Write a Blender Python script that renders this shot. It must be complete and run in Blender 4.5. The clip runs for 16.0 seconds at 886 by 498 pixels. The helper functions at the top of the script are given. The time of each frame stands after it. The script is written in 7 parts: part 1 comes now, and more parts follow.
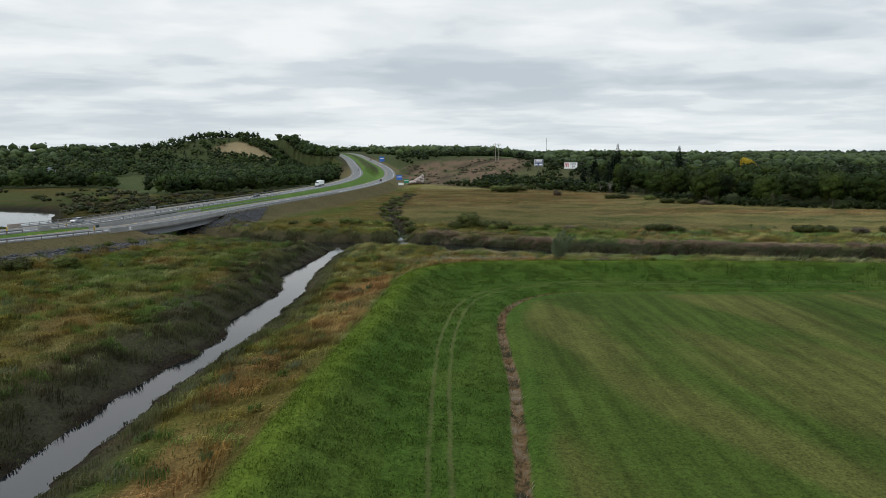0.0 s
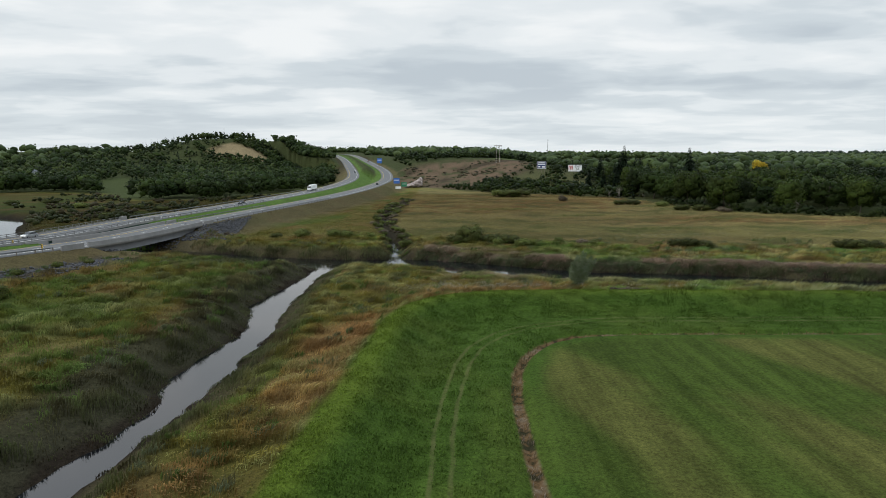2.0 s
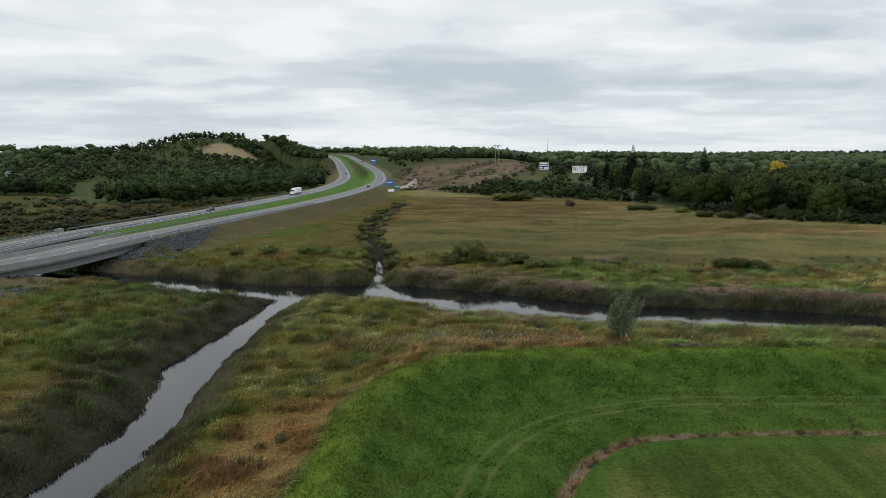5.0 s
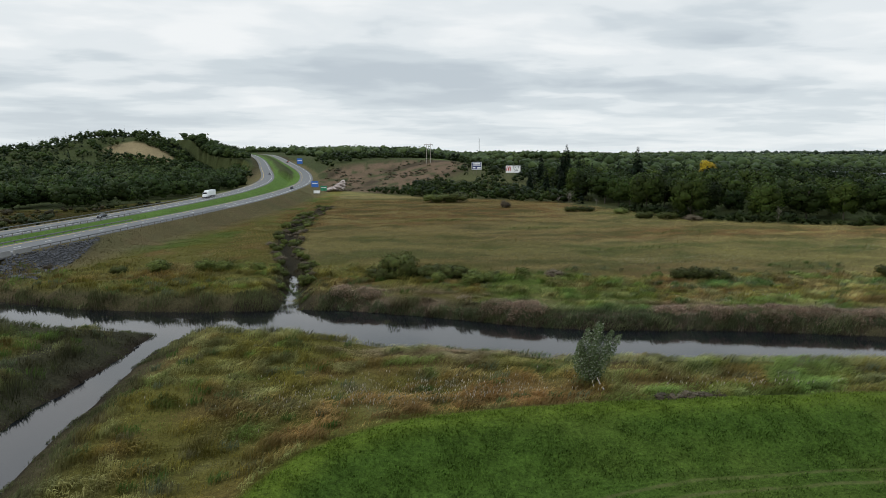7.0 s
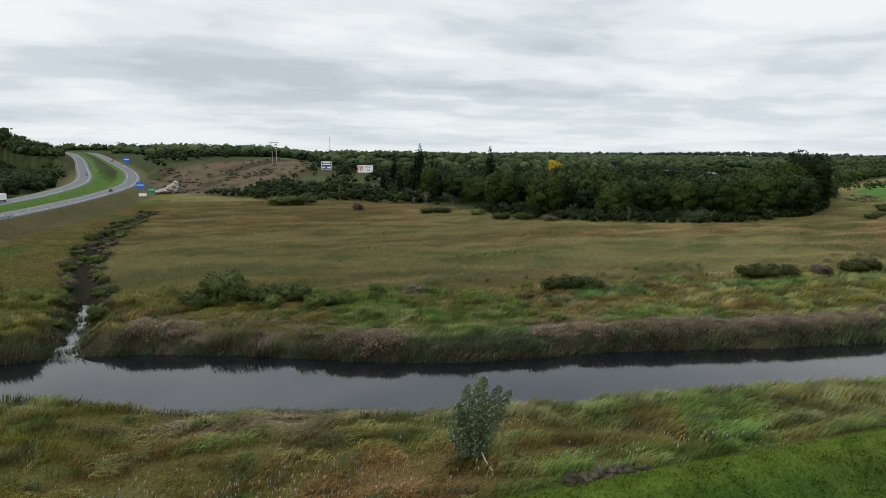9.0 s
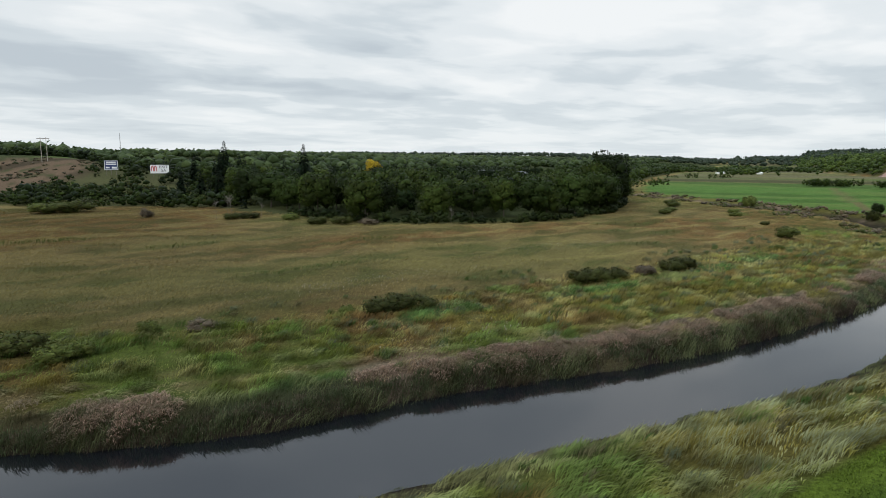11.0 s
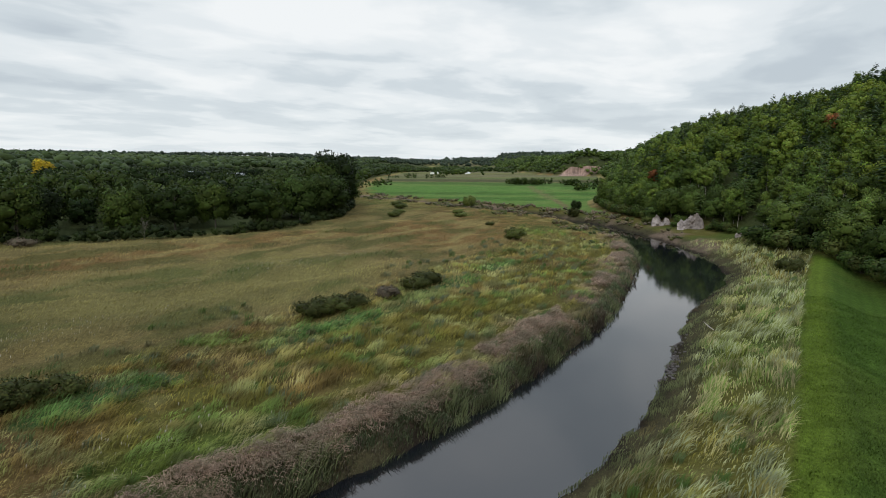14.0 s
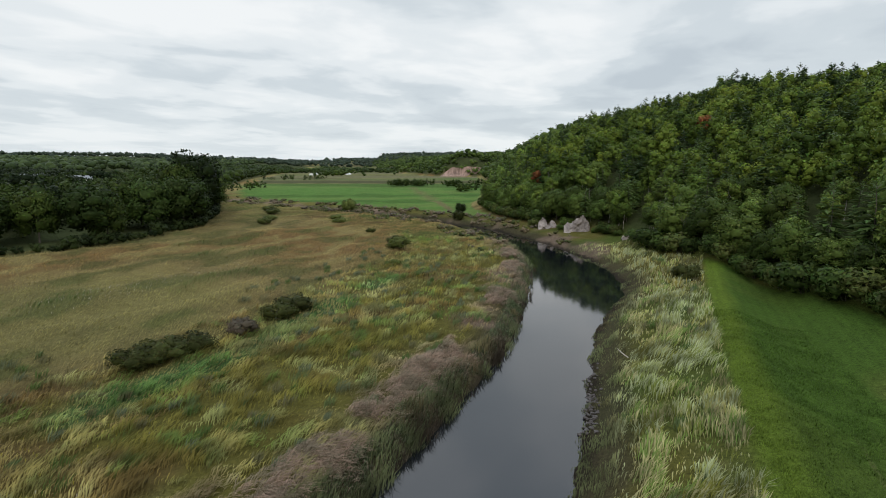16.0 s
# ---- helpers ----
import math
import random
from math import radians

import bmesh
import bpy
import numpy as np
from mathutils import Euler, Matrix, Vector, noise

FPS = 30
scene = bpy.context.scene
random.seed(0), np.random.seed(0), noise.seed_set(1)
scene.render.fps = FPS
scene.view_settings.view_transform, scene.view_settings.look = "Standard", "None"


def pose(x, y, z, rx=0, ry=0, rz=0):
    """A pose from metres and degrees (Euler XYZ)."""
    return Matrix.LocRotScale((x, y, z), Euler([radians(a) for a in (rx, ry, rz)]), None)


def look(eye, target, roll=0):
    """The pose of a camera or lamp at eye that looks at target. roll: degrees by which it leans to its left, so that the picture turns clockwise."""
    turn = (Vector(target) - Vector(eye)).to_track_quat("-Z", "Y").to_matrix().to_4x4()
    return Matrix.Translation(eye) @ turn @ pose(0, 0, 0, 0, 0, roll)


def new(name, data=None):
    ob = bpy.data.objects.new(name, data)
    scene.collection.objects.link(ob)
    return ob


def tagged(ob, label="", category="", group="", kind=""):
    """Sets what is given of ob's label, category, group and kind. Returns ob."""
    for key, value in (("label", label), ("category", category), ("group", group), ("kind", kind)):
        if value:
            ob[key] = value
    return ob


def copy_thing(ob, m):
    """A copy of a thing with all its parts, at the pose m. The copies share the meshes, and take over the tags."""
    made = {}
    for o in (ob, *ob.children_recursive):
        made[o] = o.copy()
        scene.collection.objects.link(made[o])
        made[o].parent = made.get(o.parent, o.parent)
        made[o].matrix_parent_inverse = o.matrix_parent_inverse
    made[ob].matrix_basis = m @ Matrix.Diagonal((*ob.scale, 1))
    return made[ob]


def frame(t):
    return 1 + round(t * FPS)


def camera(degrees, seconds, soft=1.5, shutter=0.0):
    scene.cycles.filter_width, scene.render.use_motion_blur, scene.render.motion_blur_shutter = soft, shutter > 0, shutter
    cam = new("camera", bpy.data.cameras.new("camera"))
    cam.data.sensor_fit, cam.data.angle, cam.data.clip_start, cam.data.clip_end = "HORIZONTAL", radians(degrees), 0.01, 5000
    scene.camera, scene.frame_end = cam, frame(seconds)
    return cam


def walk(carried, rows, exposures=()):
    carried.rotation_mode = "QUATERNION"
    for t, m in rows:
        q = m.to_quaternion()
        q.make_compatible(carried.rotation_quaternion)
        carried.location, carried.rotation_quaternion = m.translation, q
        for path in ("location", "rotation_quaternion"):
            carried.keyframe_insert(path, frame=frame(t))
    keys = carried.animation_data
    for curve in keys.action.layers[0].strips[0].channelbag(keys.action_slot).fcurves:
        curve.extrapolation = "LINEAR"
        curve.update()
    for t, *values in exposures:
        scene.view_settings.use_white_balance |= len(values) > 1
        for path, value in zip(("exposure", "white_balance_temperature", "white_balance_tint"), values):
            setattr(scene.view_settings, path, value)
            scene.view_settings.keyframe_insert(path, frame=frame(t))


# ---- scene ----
cam = camera(70.9, 16.0, 0.6)
METRES, EYE, TILT, LEAN, TURN = 167.0, 26.0, -8.2, 0.0, 0.0
ROWS = [
    (0.0, 0.0, 0.0, 0.0, 0.0, 0.0, -0.0),
    (0.5, -0.0, 0.0317, 0.0069, -0.02, -0.0, 0.0),
    (1.0, 0.0, 0.064, 0.0141, -0.04, 0.02, 0.02),
    (1.5, 0.0003, 0.0966, 0.0216, -0.05, 0.03, 0.02),
    (2.0, 0.0007, 0.1296, 0.0294, -0.07, 0.03, 0.02),
    (2.5, 0.0014, 0.1629, 0.037, -0.08, 0.03, 0.02),
    (3.0, 0.0022, 0.1963, 0.0429, -0.1, 0.03, 0.0),
    (5.5, 0.0084, 0.3637, 0.0656, -0.51, 0.04, 0.18),
    (6.0, 0.0104, 0.3963, 0.0695, -1.68, 0.05, 0.34),
    (6.5, 0.0135, 0.4283, 0.0734, -3.65, 0.05, 0.62),
    (7.0, 0.0176, 0.4595, 0.0776, -6.5, -0.01, 1.0),
    (7.5, 0.0231, 0.4911, 0.0813, -9.6, -0.05, 1.41),
    (8.0, 0.0304, 0.5219, 0.0848, -12.66, -0.15, 1.8),
    (8.5, 0.0391, 0.5515, 0.0885, -15.96, -0.28, 2.21),
    (9.0, 0.0496, 0.5801, 0.0921, -19.76, -0.45, 2.69),
    (11.5, 0.1271, 0.7076, 0.109, -40.38, -1.9, 5.14),
    (12.0, 0.1471, 0.7287, 0.1117, -44.52, -2.27, 5.55),
    (12.5, 0.1686, 0.7483, 0.1145, -48.66, -2.68, 5.93),
    (13.0, 0.191, 0.7663, 0.117, -52.81, -3.1, 6.26),
    (13.5, 0.2147, 0.7827, 0.1197, -56.96, -3.57, 6.56),
    (14.0, 0.2392, 0.797, 0.122, -61.13, -4.06, 6.86),
    (14.5, 0.2649, 0.8092, 0.1242, -65.31, -4.56, 7.13),
    (15.0, 0.291, 0.8197, 0.1259, -68.95, -5.0, 7.35),
    (15.5, 0.3177, 0.8291, 0.1277, -71.1, -5.26, 7.47),
    (16.0, 0.3431, 0.8376, 0.1294, -71.97, -5.37, 7.52),
]
walk(cam, [(t, pose(0, 0, EYE, TILT, LEAN, TURN) @ pose(METRES * x, METRES * y, METRES * z, 90 + pitch, roll, yaw)) for t, x, y, z, yaw, pitch, roll in ROWS])

# ---------------------------------------------------------------- light
SKY_GAIN, SUN_GAIN = 1.11, 1.1
world = bpy.data.worlds.new("overcast_sky")
scene.world = world
world.use_nodes = True


def wnode(nt, kind, **kw):
    n = nt.nodes.new(kind)
    for k, v in kw.items():
        if k == "op":
            n.operation = v
        elif k == "kind":
            n.type = v
        else:
            n.inputs[k].default_value = v
    return n


def math_node(nt, op, a, b=None, c=None, clamp=False):
    n = nt.nodes.new("ShaderNodeMath")
    n.operation, n.use_clamp = op, clamp
    for i, v in enumerate((a, b, c)):
        if v is None:
            continue
        if isinstance(v, (int, float)):
            n.inputs[i].default_value = v
        else:
            nt.links.new(v, n.inputs[i])
    return n.outputs[0]


def ramp_node(nt, fac, stops, mode="LINEAR"):
    n = nt.nodes.new("ShaderNodeValToRGB")
    n.color_ramp.interpolation = mode
    el = n.color_ramp.elements
    while len(el) < len(stops):
        el.new(0.5)
    for e, (p, c) in zip(el, stops):
        e.position, e.color = p, (*c, 1) if len(c) == 3 else c
    nt.links.new(fac, n.inputs[0])
    return n.outputs[0]


def mix_rgb(nt, blend, fac, a, b):
    n = nt.nodes.new("ShaderNodeMix")
    n.data_type, n.blend_type = "RGBA", blend
    for sock, v in ((n.inputs[0], fac), (n.inputs[6], a), (n.inputs[7], b)):
        if isinstance(v, (int, float)):
            sock.default_value = v
        elif isinstance(v, tuple):
            sock.default_value = (*v, 1) if len(v) == 3 else v
        else:
            nt.links.new(v, sock)
    return n.outputs[2]


def noise_node(nt, vec, scale, detail=3.0, rough=0.55, distort=0.0):
    n = nt.nodes.new("ShaderNodeTexNoise")
    n.inputs["Scale"].default_value, n.inputs["Detail"].default_value = scale, detail
    n.inputs["Roughness"].default_value, n.inputs["Distortion"].default_value = rough, distort
    if vec is not None:
        nt.links.new(vec, n.inputs["Vector"])
    return n.outputs["Fac"]


def build_sky():
    nt = world.node_tree
    nt.nodes.clear()
    sky = nt.nodes.new("ShaderNodeTexSky")
    sky.sky_type, sky.sun_disc = "NISHITA", False
    sky.sun_elevation, sky.sun_rotation = radians(37.5), radians(251.6)
    coord = nt.nodes.new("ShaderNodeTexCoord").outputs["Generated"]
    sep = nt.nodes.new("ShaderNodeSeparateXYZ")
    nt.links.new(coord, sep.inputs[0])
    zz = math_node(nt, "ADD", math_node(nt, "MAXIMUM", sep.outputs[2], 0.0), 0.095)
    px = math_node(nt, "DIVIDE", sep.outputs[0], zz)
    py = math_node(nt, "DIVIDE", sep.outputs[1], zz)
    com = nt.nodes.new("ShaderNodeCombineXYZ")
    nt.links.new(px, com.inputs[0])
    nt.links.new(math_node(nt, "MULTIPLY", py, 1.25), com.inputs[1])
    base_off = nt.nodes.new("ShaderNodeVectorMath")
    base_off.operation = "ADD"
    base_off.inputs[1].default_value = (11.6, 5.2, 2.5)
    nt.links.new(com.outputs[0], base_off.inputs[0])
    big = noise_node(nt, base_off.outputs[0], 0.5, 6.0, 0.46, 0.2)
    off = nt.nodes.new("ShaderNodeVectorMath")
    off.operation = "ADD"
    off.inputs[1].default_value = (3.7, 9.4, 1.0)
    nt.links.new(com.outputs[0], off.inputs[0])
    small = noise_node(nt, off.outputs[0], 1.5, 4.0, 0.5, 0.3)
    mixed = math_node(nt, "ADD", math_node(nt, "MULTIPLY", big, 0.68), math_node(nt, "MULTIPLY", small, 0.32))
    cloud = ramp_node(nt, mixed, [(0.36, (0.50, 0.56, 0.61)), (0.45, (0.60, 0.66, 0.70)), (0.52, (0.74, 0.785, 0.81)), (0.60, (0.85, 0.875, 0.885))], "EASE")
    low = math_node(nt, "SUBTRACT", 1.0, math_node(nt, "MULTIPLY", sep.outputs[2], 9.0), clamp=True)
    cloud = mix_rgb(nt, "MIX", math_node(nt, "MULTIPLY", low, 0.55), cloud, (0.74, 0.80, 0.83))
    # an overcast sky is brightest overhead
    high = nt.nodes.new("ShaderNodeMapRange")
    high.interpolation_type = "SMOOTHSTEP"
    for k, v in (("From Min", 0.24), ("From Max", 0.85), ("To Min", 1.0), ("To Max", 2.1)):
        high.inputs[k].default_value = v
    nt.links.new(sep.outputs[2], high.inputs["Value"])
    lift = nt.nodes.new("ShaderNodeVectorMath")
    lift.operation = "SCALE"
    nt.links.new(cloud, lift.inputs[0])
    nt.links.new(high.outputs[0], lift.inputs["Scale"])
    cloud = lift.outputs[0]
    up = nt.nodes.new("ShaderNodeMapRange")
    for k, v in (("From Min", 0.3), ("From Max", 0.6)):
        up.inputs[k].default_value = v
    nt.links.new(sep.outputs[2], up.inputs["Value"])
    cloud = mix_rgb(nt, "MULTIPLY", up.outputs[0], cloud, (0.95, 0.99, 1.06))
    b1 = nt.nodes.new("ShaderNodeBackground")
    nt.links.new(cloud, b1.inputs[0])
    b1.inputs[1].default_value = SKY_GAIN
    b2 = nt.nodes.new("ShaderNodeBackground")
    nt.links.new(sky.outputs[0], b2.inputs[0])
    b2.inputs[1].default_value = 0.05
    add = nt.nodes.new("ShaderNodeMixShader")
    add.inputs[0].default_value = 0.92
    nt.links.new(b2.outputs[0], add.inputs[1])
    nt.links.new(b1.outputs[0], add.inputs[2])
    out = nt.nodes.new("ShaderNodeOutputWorld")
    nt.links.new(add.outputs[0], out.inputs[0])


build_sky()
sun_data = bpy.data.lights.new("sun", "SUN")
sun_data.energy, sun_data.angle, sun_data.color = SUN_GAIN, radians(30), (1.0, 0.955, 0.87)
sun = new("sun", sun_data)
sun.matrix_world = look((-105, -35, 85), (0, 0, 0))

# ---------------------------------------------------------------- small tools


def smooth(a, b, v):
    t = np.clip((v - a) / (b - a), 0, 1)
    return t * t * (3 - 2 * t)


def lattice(ix, iy, seed):
    h = (ix.astype(np.int64) * 374761393 + iy.astype(np.int64) * 668265263 + seed * 974711) & 0x7FFFFFFF
    h = ((h ^ (h >> 13)) * 1274126177) & 0x7FFFFFFF
    return ((h ^ (h >> 16)) & 0xFFFF) / 65535.0


def vnoise(x, y, scale, seed=0, octaves=3):
    """Smooth value noise, 0 to 1, with a longest wave of scale metres."""
    total, amp, norm = 0.0, 1.0, 0.0
    for o in range(octaves):
        u, v = x / scale * 2 ** o + 31.7 * o, y / scale * 2 ** o - 17.3 * o
        iu, iv = np.floor(u), np.floor(v)
        fu, fv = u - iu, v - iv
        fu, fv = fu * fu * (3 - 2 * fu), fv * fv * (3 - 2 * fv)
        a, b = lattice(iu, iv, seed + o), lattice(iu + 1, iv, seed + o)
        c, d = lattice(iu, iv + 1, seed + o), lattice(iu + 1, iv + 1, seed + o)
        total = total + amp * ((a * (1 - fu) + b * fu) * (1 - fv) + (c * (1 - fu) + d * fu) * fv)
        norm += amp
        amp *= 0.5
    return total / norm


def line_distance(x, y, pts):
    """Distance to a polyline, sign (plus: right of its way), and its further columns at the nearest place."""
    p = np.array(pts, float)
    best = np.full(x.shape, 1e18)
    side = np.zeros(x.shape)
    extra = np.zeros((p.shape[1] - 2, *x.shape))
    for a, b in zip(p[:-1], p[1:]):
        ex, ey = b[0] - a[0], b[1] - a[1]
        t = np.clip(((x - a[0]) * ex + (y - a[1]) * ey) / (ex * ex + ey * ey), 0, 1)
        dx, dy = x - a[0] - t * ex, y - a[1] - t * ey
        d = dx * dx + dy * dy
        near = d < best
        best = np.where(near, d, best)
        side = np.where(near, np.sign(ey * dx - ex * dy), side)
        for k in range(extra.shape[0]):
            extra[k] = np.where(near, a[2 + k] + t * (b[2 + k] - a[2 + k]), extra[k])
    return np.sqrt(best), side, extra


def curve_points(pts, step=4.0):
    """A smooth line through the given rows."""
    p = np.array(pts, float)
    d = np.hypot(*np.diff(p[:, :2], axis=0).T)
    slope = np.diff(p, axis=0) / d[:, None]
    tan = np.vstack([slope[:1], (slope[:-1] * d[1:, None] + slope[1:] * d[:-1, None]) / (d[1:] + d[:-1])[:, None], slope[-1:]])
    out = []
    for i in range(len(p) - 1):
        for t in np.linspace(0, 1, max(2, int(d[i] / step)), endpoint=False):
            h = (2 * t ** 3 - 3 * t * t + 1, t ** 3 - 2 * t * t + t, 3 * t * t - 2 * t ** 3, t ** 3 - t * t)
            out.append(h[0] * p[i] + h[1] * d[i] * tan[i] + h[2] * p[i + 1] + h[3] * d[i] * tan[i + 1])
    out.append(p[-1])
    return np.array(out)


# ---------------------------------------------------------------- the plan, in metres: x east, y north, z from the water's level
# centre lines with half width
RIVER = curve_points([(-330, 350, 9), (-262, 322, 14), (-205, 294, 17), (-186, 266, 15), (-150, 232, 8), (-120, 213, 7), (-95, 208, 7), (-73, 202, 6), (-46, 190.5, 6.6),
                      (-25, 186.3, 7.6), (-10, 185.3, 8.6), (12, 175.3, 9.6), (32, 167.3, 8.2), (58, 163, 8.2), (78, 158.3, 7.6), (102, 154, 7.5), (122, 153.5, 7), (140, 153.5, 6),
                      (165, 154.5, 6.5), (195, 155, 10), (218, 159, 10), (248, 170, 8), (280, 188, 7), (310, 212, 6), (338, 250, 5.5), (365, 300, 5), (385, 350, 5),
                      (405, 405, 5), (425, 460, 5), (470, 560, 5), (560, 700, 5)], 6)
CREEK = curve_points([(-36, -120, 2), (-34.5, 20, 2), (-34, 48, 2.2), (-33.4, 66, 2.3), (-32, 78, 1.9), (-30.3, 88, 1.9), (-30.9, 95, 2.8), (-30.7, 108, 3.0), (-30, 121, 2.3), (-31.2, 129, 2.2), (-32.6, 138, 3.4), (-32.2, 150, 2.8),
                      (-31.6, 160, 2.1), (-30.6, 172, 1.9), (-28.5, 183, 3.5)], 4)
GULLY = curve_points([(-13, 196, 1.8), (-15.5, 226, 0.9), (-21, 255, 0.9), (-25, 300, 0.7), (-24, 360, 0.4), (-20, 430, 0.2)], 6)
DYKE = curve_points([(-17, -120), (-16, 20), (-15.5, 45), (-13.5, 64), (-11.3, 85), (-9.5, 105), (-7.6, 119), (-3, 127.5), (4, 132.3), (12, 134), (40, 134.6), (63, 134),
                     (106, 132), (140, 131), (166, 130), (206, 128), (232, 126), (250, 124)], 4)
TRACK = curve_points([(1, -120), (-0.2, 54), (0, 73), (1.6, 92), (4.5, 106), (9, 114), (15, 118.5), (24, 121.5), (46, 122.3), (89, 122), (140, 119.5), (192, 117.5), (234, 117)], 5)
DITCH = curve_points([(3, -120), (6, 43), (7, 55), (8, 66), (8.3, 84), (9.5, 97), (11.5, 104), (15, 110), (20, 113.5), (30, 115), (49, 115), (83, 115.5), (128, 116)], 5)
ROAD_NEAR = curve_points([(-330, -330, 5.6), (-205, -20, 5.7), (-140, 105, 5.8), (-114, 153, 5.9), (-95.5, 186, 5.9), (-88, 237, 6.0), (-80, 284, 6.3), (-71, 331, 6.7),
                          (-60, 408, 7.3), (-53.5, 516, 7.9), (-53, 610, 9), (-66, 750, 13.7), (-107, 950, 23.5), (-168, 1200, 36), (-250, 1480, 40)], 10)
ROAD_FAR = curve_points([(-350, -315, 6.2), (-228, -10, 6.4), (-154, 110, 6.6), (-122, 160, 6.7), (-113, 180, 6.8), (-107, 242, 6.8), (-97, 317, 7.0), (-86, 412, 7.6),
                         (-82, 500, 8.3), (-88, 640, 11), (-115, 800, 19.5), (-168, 1060, 31.5), (-204, 1200, 37), (-290, 1480, 40)], 10)
UPLAND = [(-45, 640), (-20, 590), (0, 560), (40, 495), (75, 470), (110, 440), (122, 385), (138, 330), (163, 304), (190, 293), (222, 292), (263, 306), (300, 328), (335, 354), (390, 392), (480, 465),
          (640, 570), (900, 720), (2000, 1300), (5200, 2600)]
WEST_EDGE = [(-5200, 250), (-650, 450), (-347, 487), (-314, 505), (-258, 488), (-225, 440), (-191, 409), (-147, 415), (-118, 490), (-106, 640), (-134, 800), (-205, 1120), (-310, 1480)]
FOREST = [(100, -600), (105, -150), (118, 40), (140, 93), (160, 102), (174, 107.5), (183, 111), (197, 116.5), (206, 120), (216, 124.5), (226, 129.5), (240, 137), (267, 147), (286, 161), (303, 179), (336, 203), (381, 224), (425, 238), (480, 246), (700, 298),
          (1000, 382), (1150, 424), (1140, 500), (1250, 580), (1700, 850), (2600, 1300), (5200, 2300)]


def thinned(pts, tol=0.06):
    """The same line with fewer rows."""
    p, keep = np.array(pts, float), [0]
    for i in range(2, len(p)):
        a, b = p[keep[-1]], p[i]
        t = np.linspace(0, 1, i - keep[-1] + 1)[1:-1, None]
        seg = p[keep[-1] + 1:i]
        e = (b - a)[:2]
        off = np.abs((seg[:, 0] - a[0]) * e[1] - (seg[:, 1] - a[1]) * e[0]) / (np.hypot(*e) + 1e-9)
        if off.max() > tol or i - keep[-1] > 12:
            keep.append(i - 1)
    return p[keep + [len(p) - 1]]


L_RIVER, L_CREEK, L_GULLY, L_DYKE, L_TRACK, L_DITCH = (thinned(v) for v in (RIVER, CREEK, GULLY, DYKE, TRACK, DITCH))
L_NEAR, L_FAR = thinned(ROAD_NEAR, 0.2), thinned(ROAD_FAR, 0.2)


def plan(x, y):
    """All distances of a place that the ground and its cover follow from."""
    s = np.full(x.shape, 1e9)
    for ln in (L_CREEK, L_RIVER):
        d, bend, e = line_distance(x, y, ln)
        s = np.minimum(s, d - e[0])
    d, _, e = line_distance(x, y, L_GULLY)
    gully = d - e[0]
    dd, side, _ = line_distance(x, y, L_DYKE)
    dyke = dd * side
    tr, st, _ = line_distance(x, y, L_TRACK)
    di, sd, _ = line_distance(x, y, L_DITCH)
    rn, sn, en = line_distance(x, y, L_NEAR)
    rf, sf, ef = line_distance(x, y, L_FAR)
    up, su, _ = line_distance(x, y, UPLAND)
    we, sw, _ = line_distance(x, y, WEST_EDGE)
    fo, sf2, _ = line_distance(x, y, FOREST)
    return dict(s=s, bend=bend, gully=gully, dyke=dyke, track=tr * st, ditch=di * sd, rn=rn, rnz=en[0], rns=sn, rf=rf, rfz=ef[0], up=-up * su, west=-we * sw, forest=fo * sf2)


BRIDGE = (183.0, 236.0)


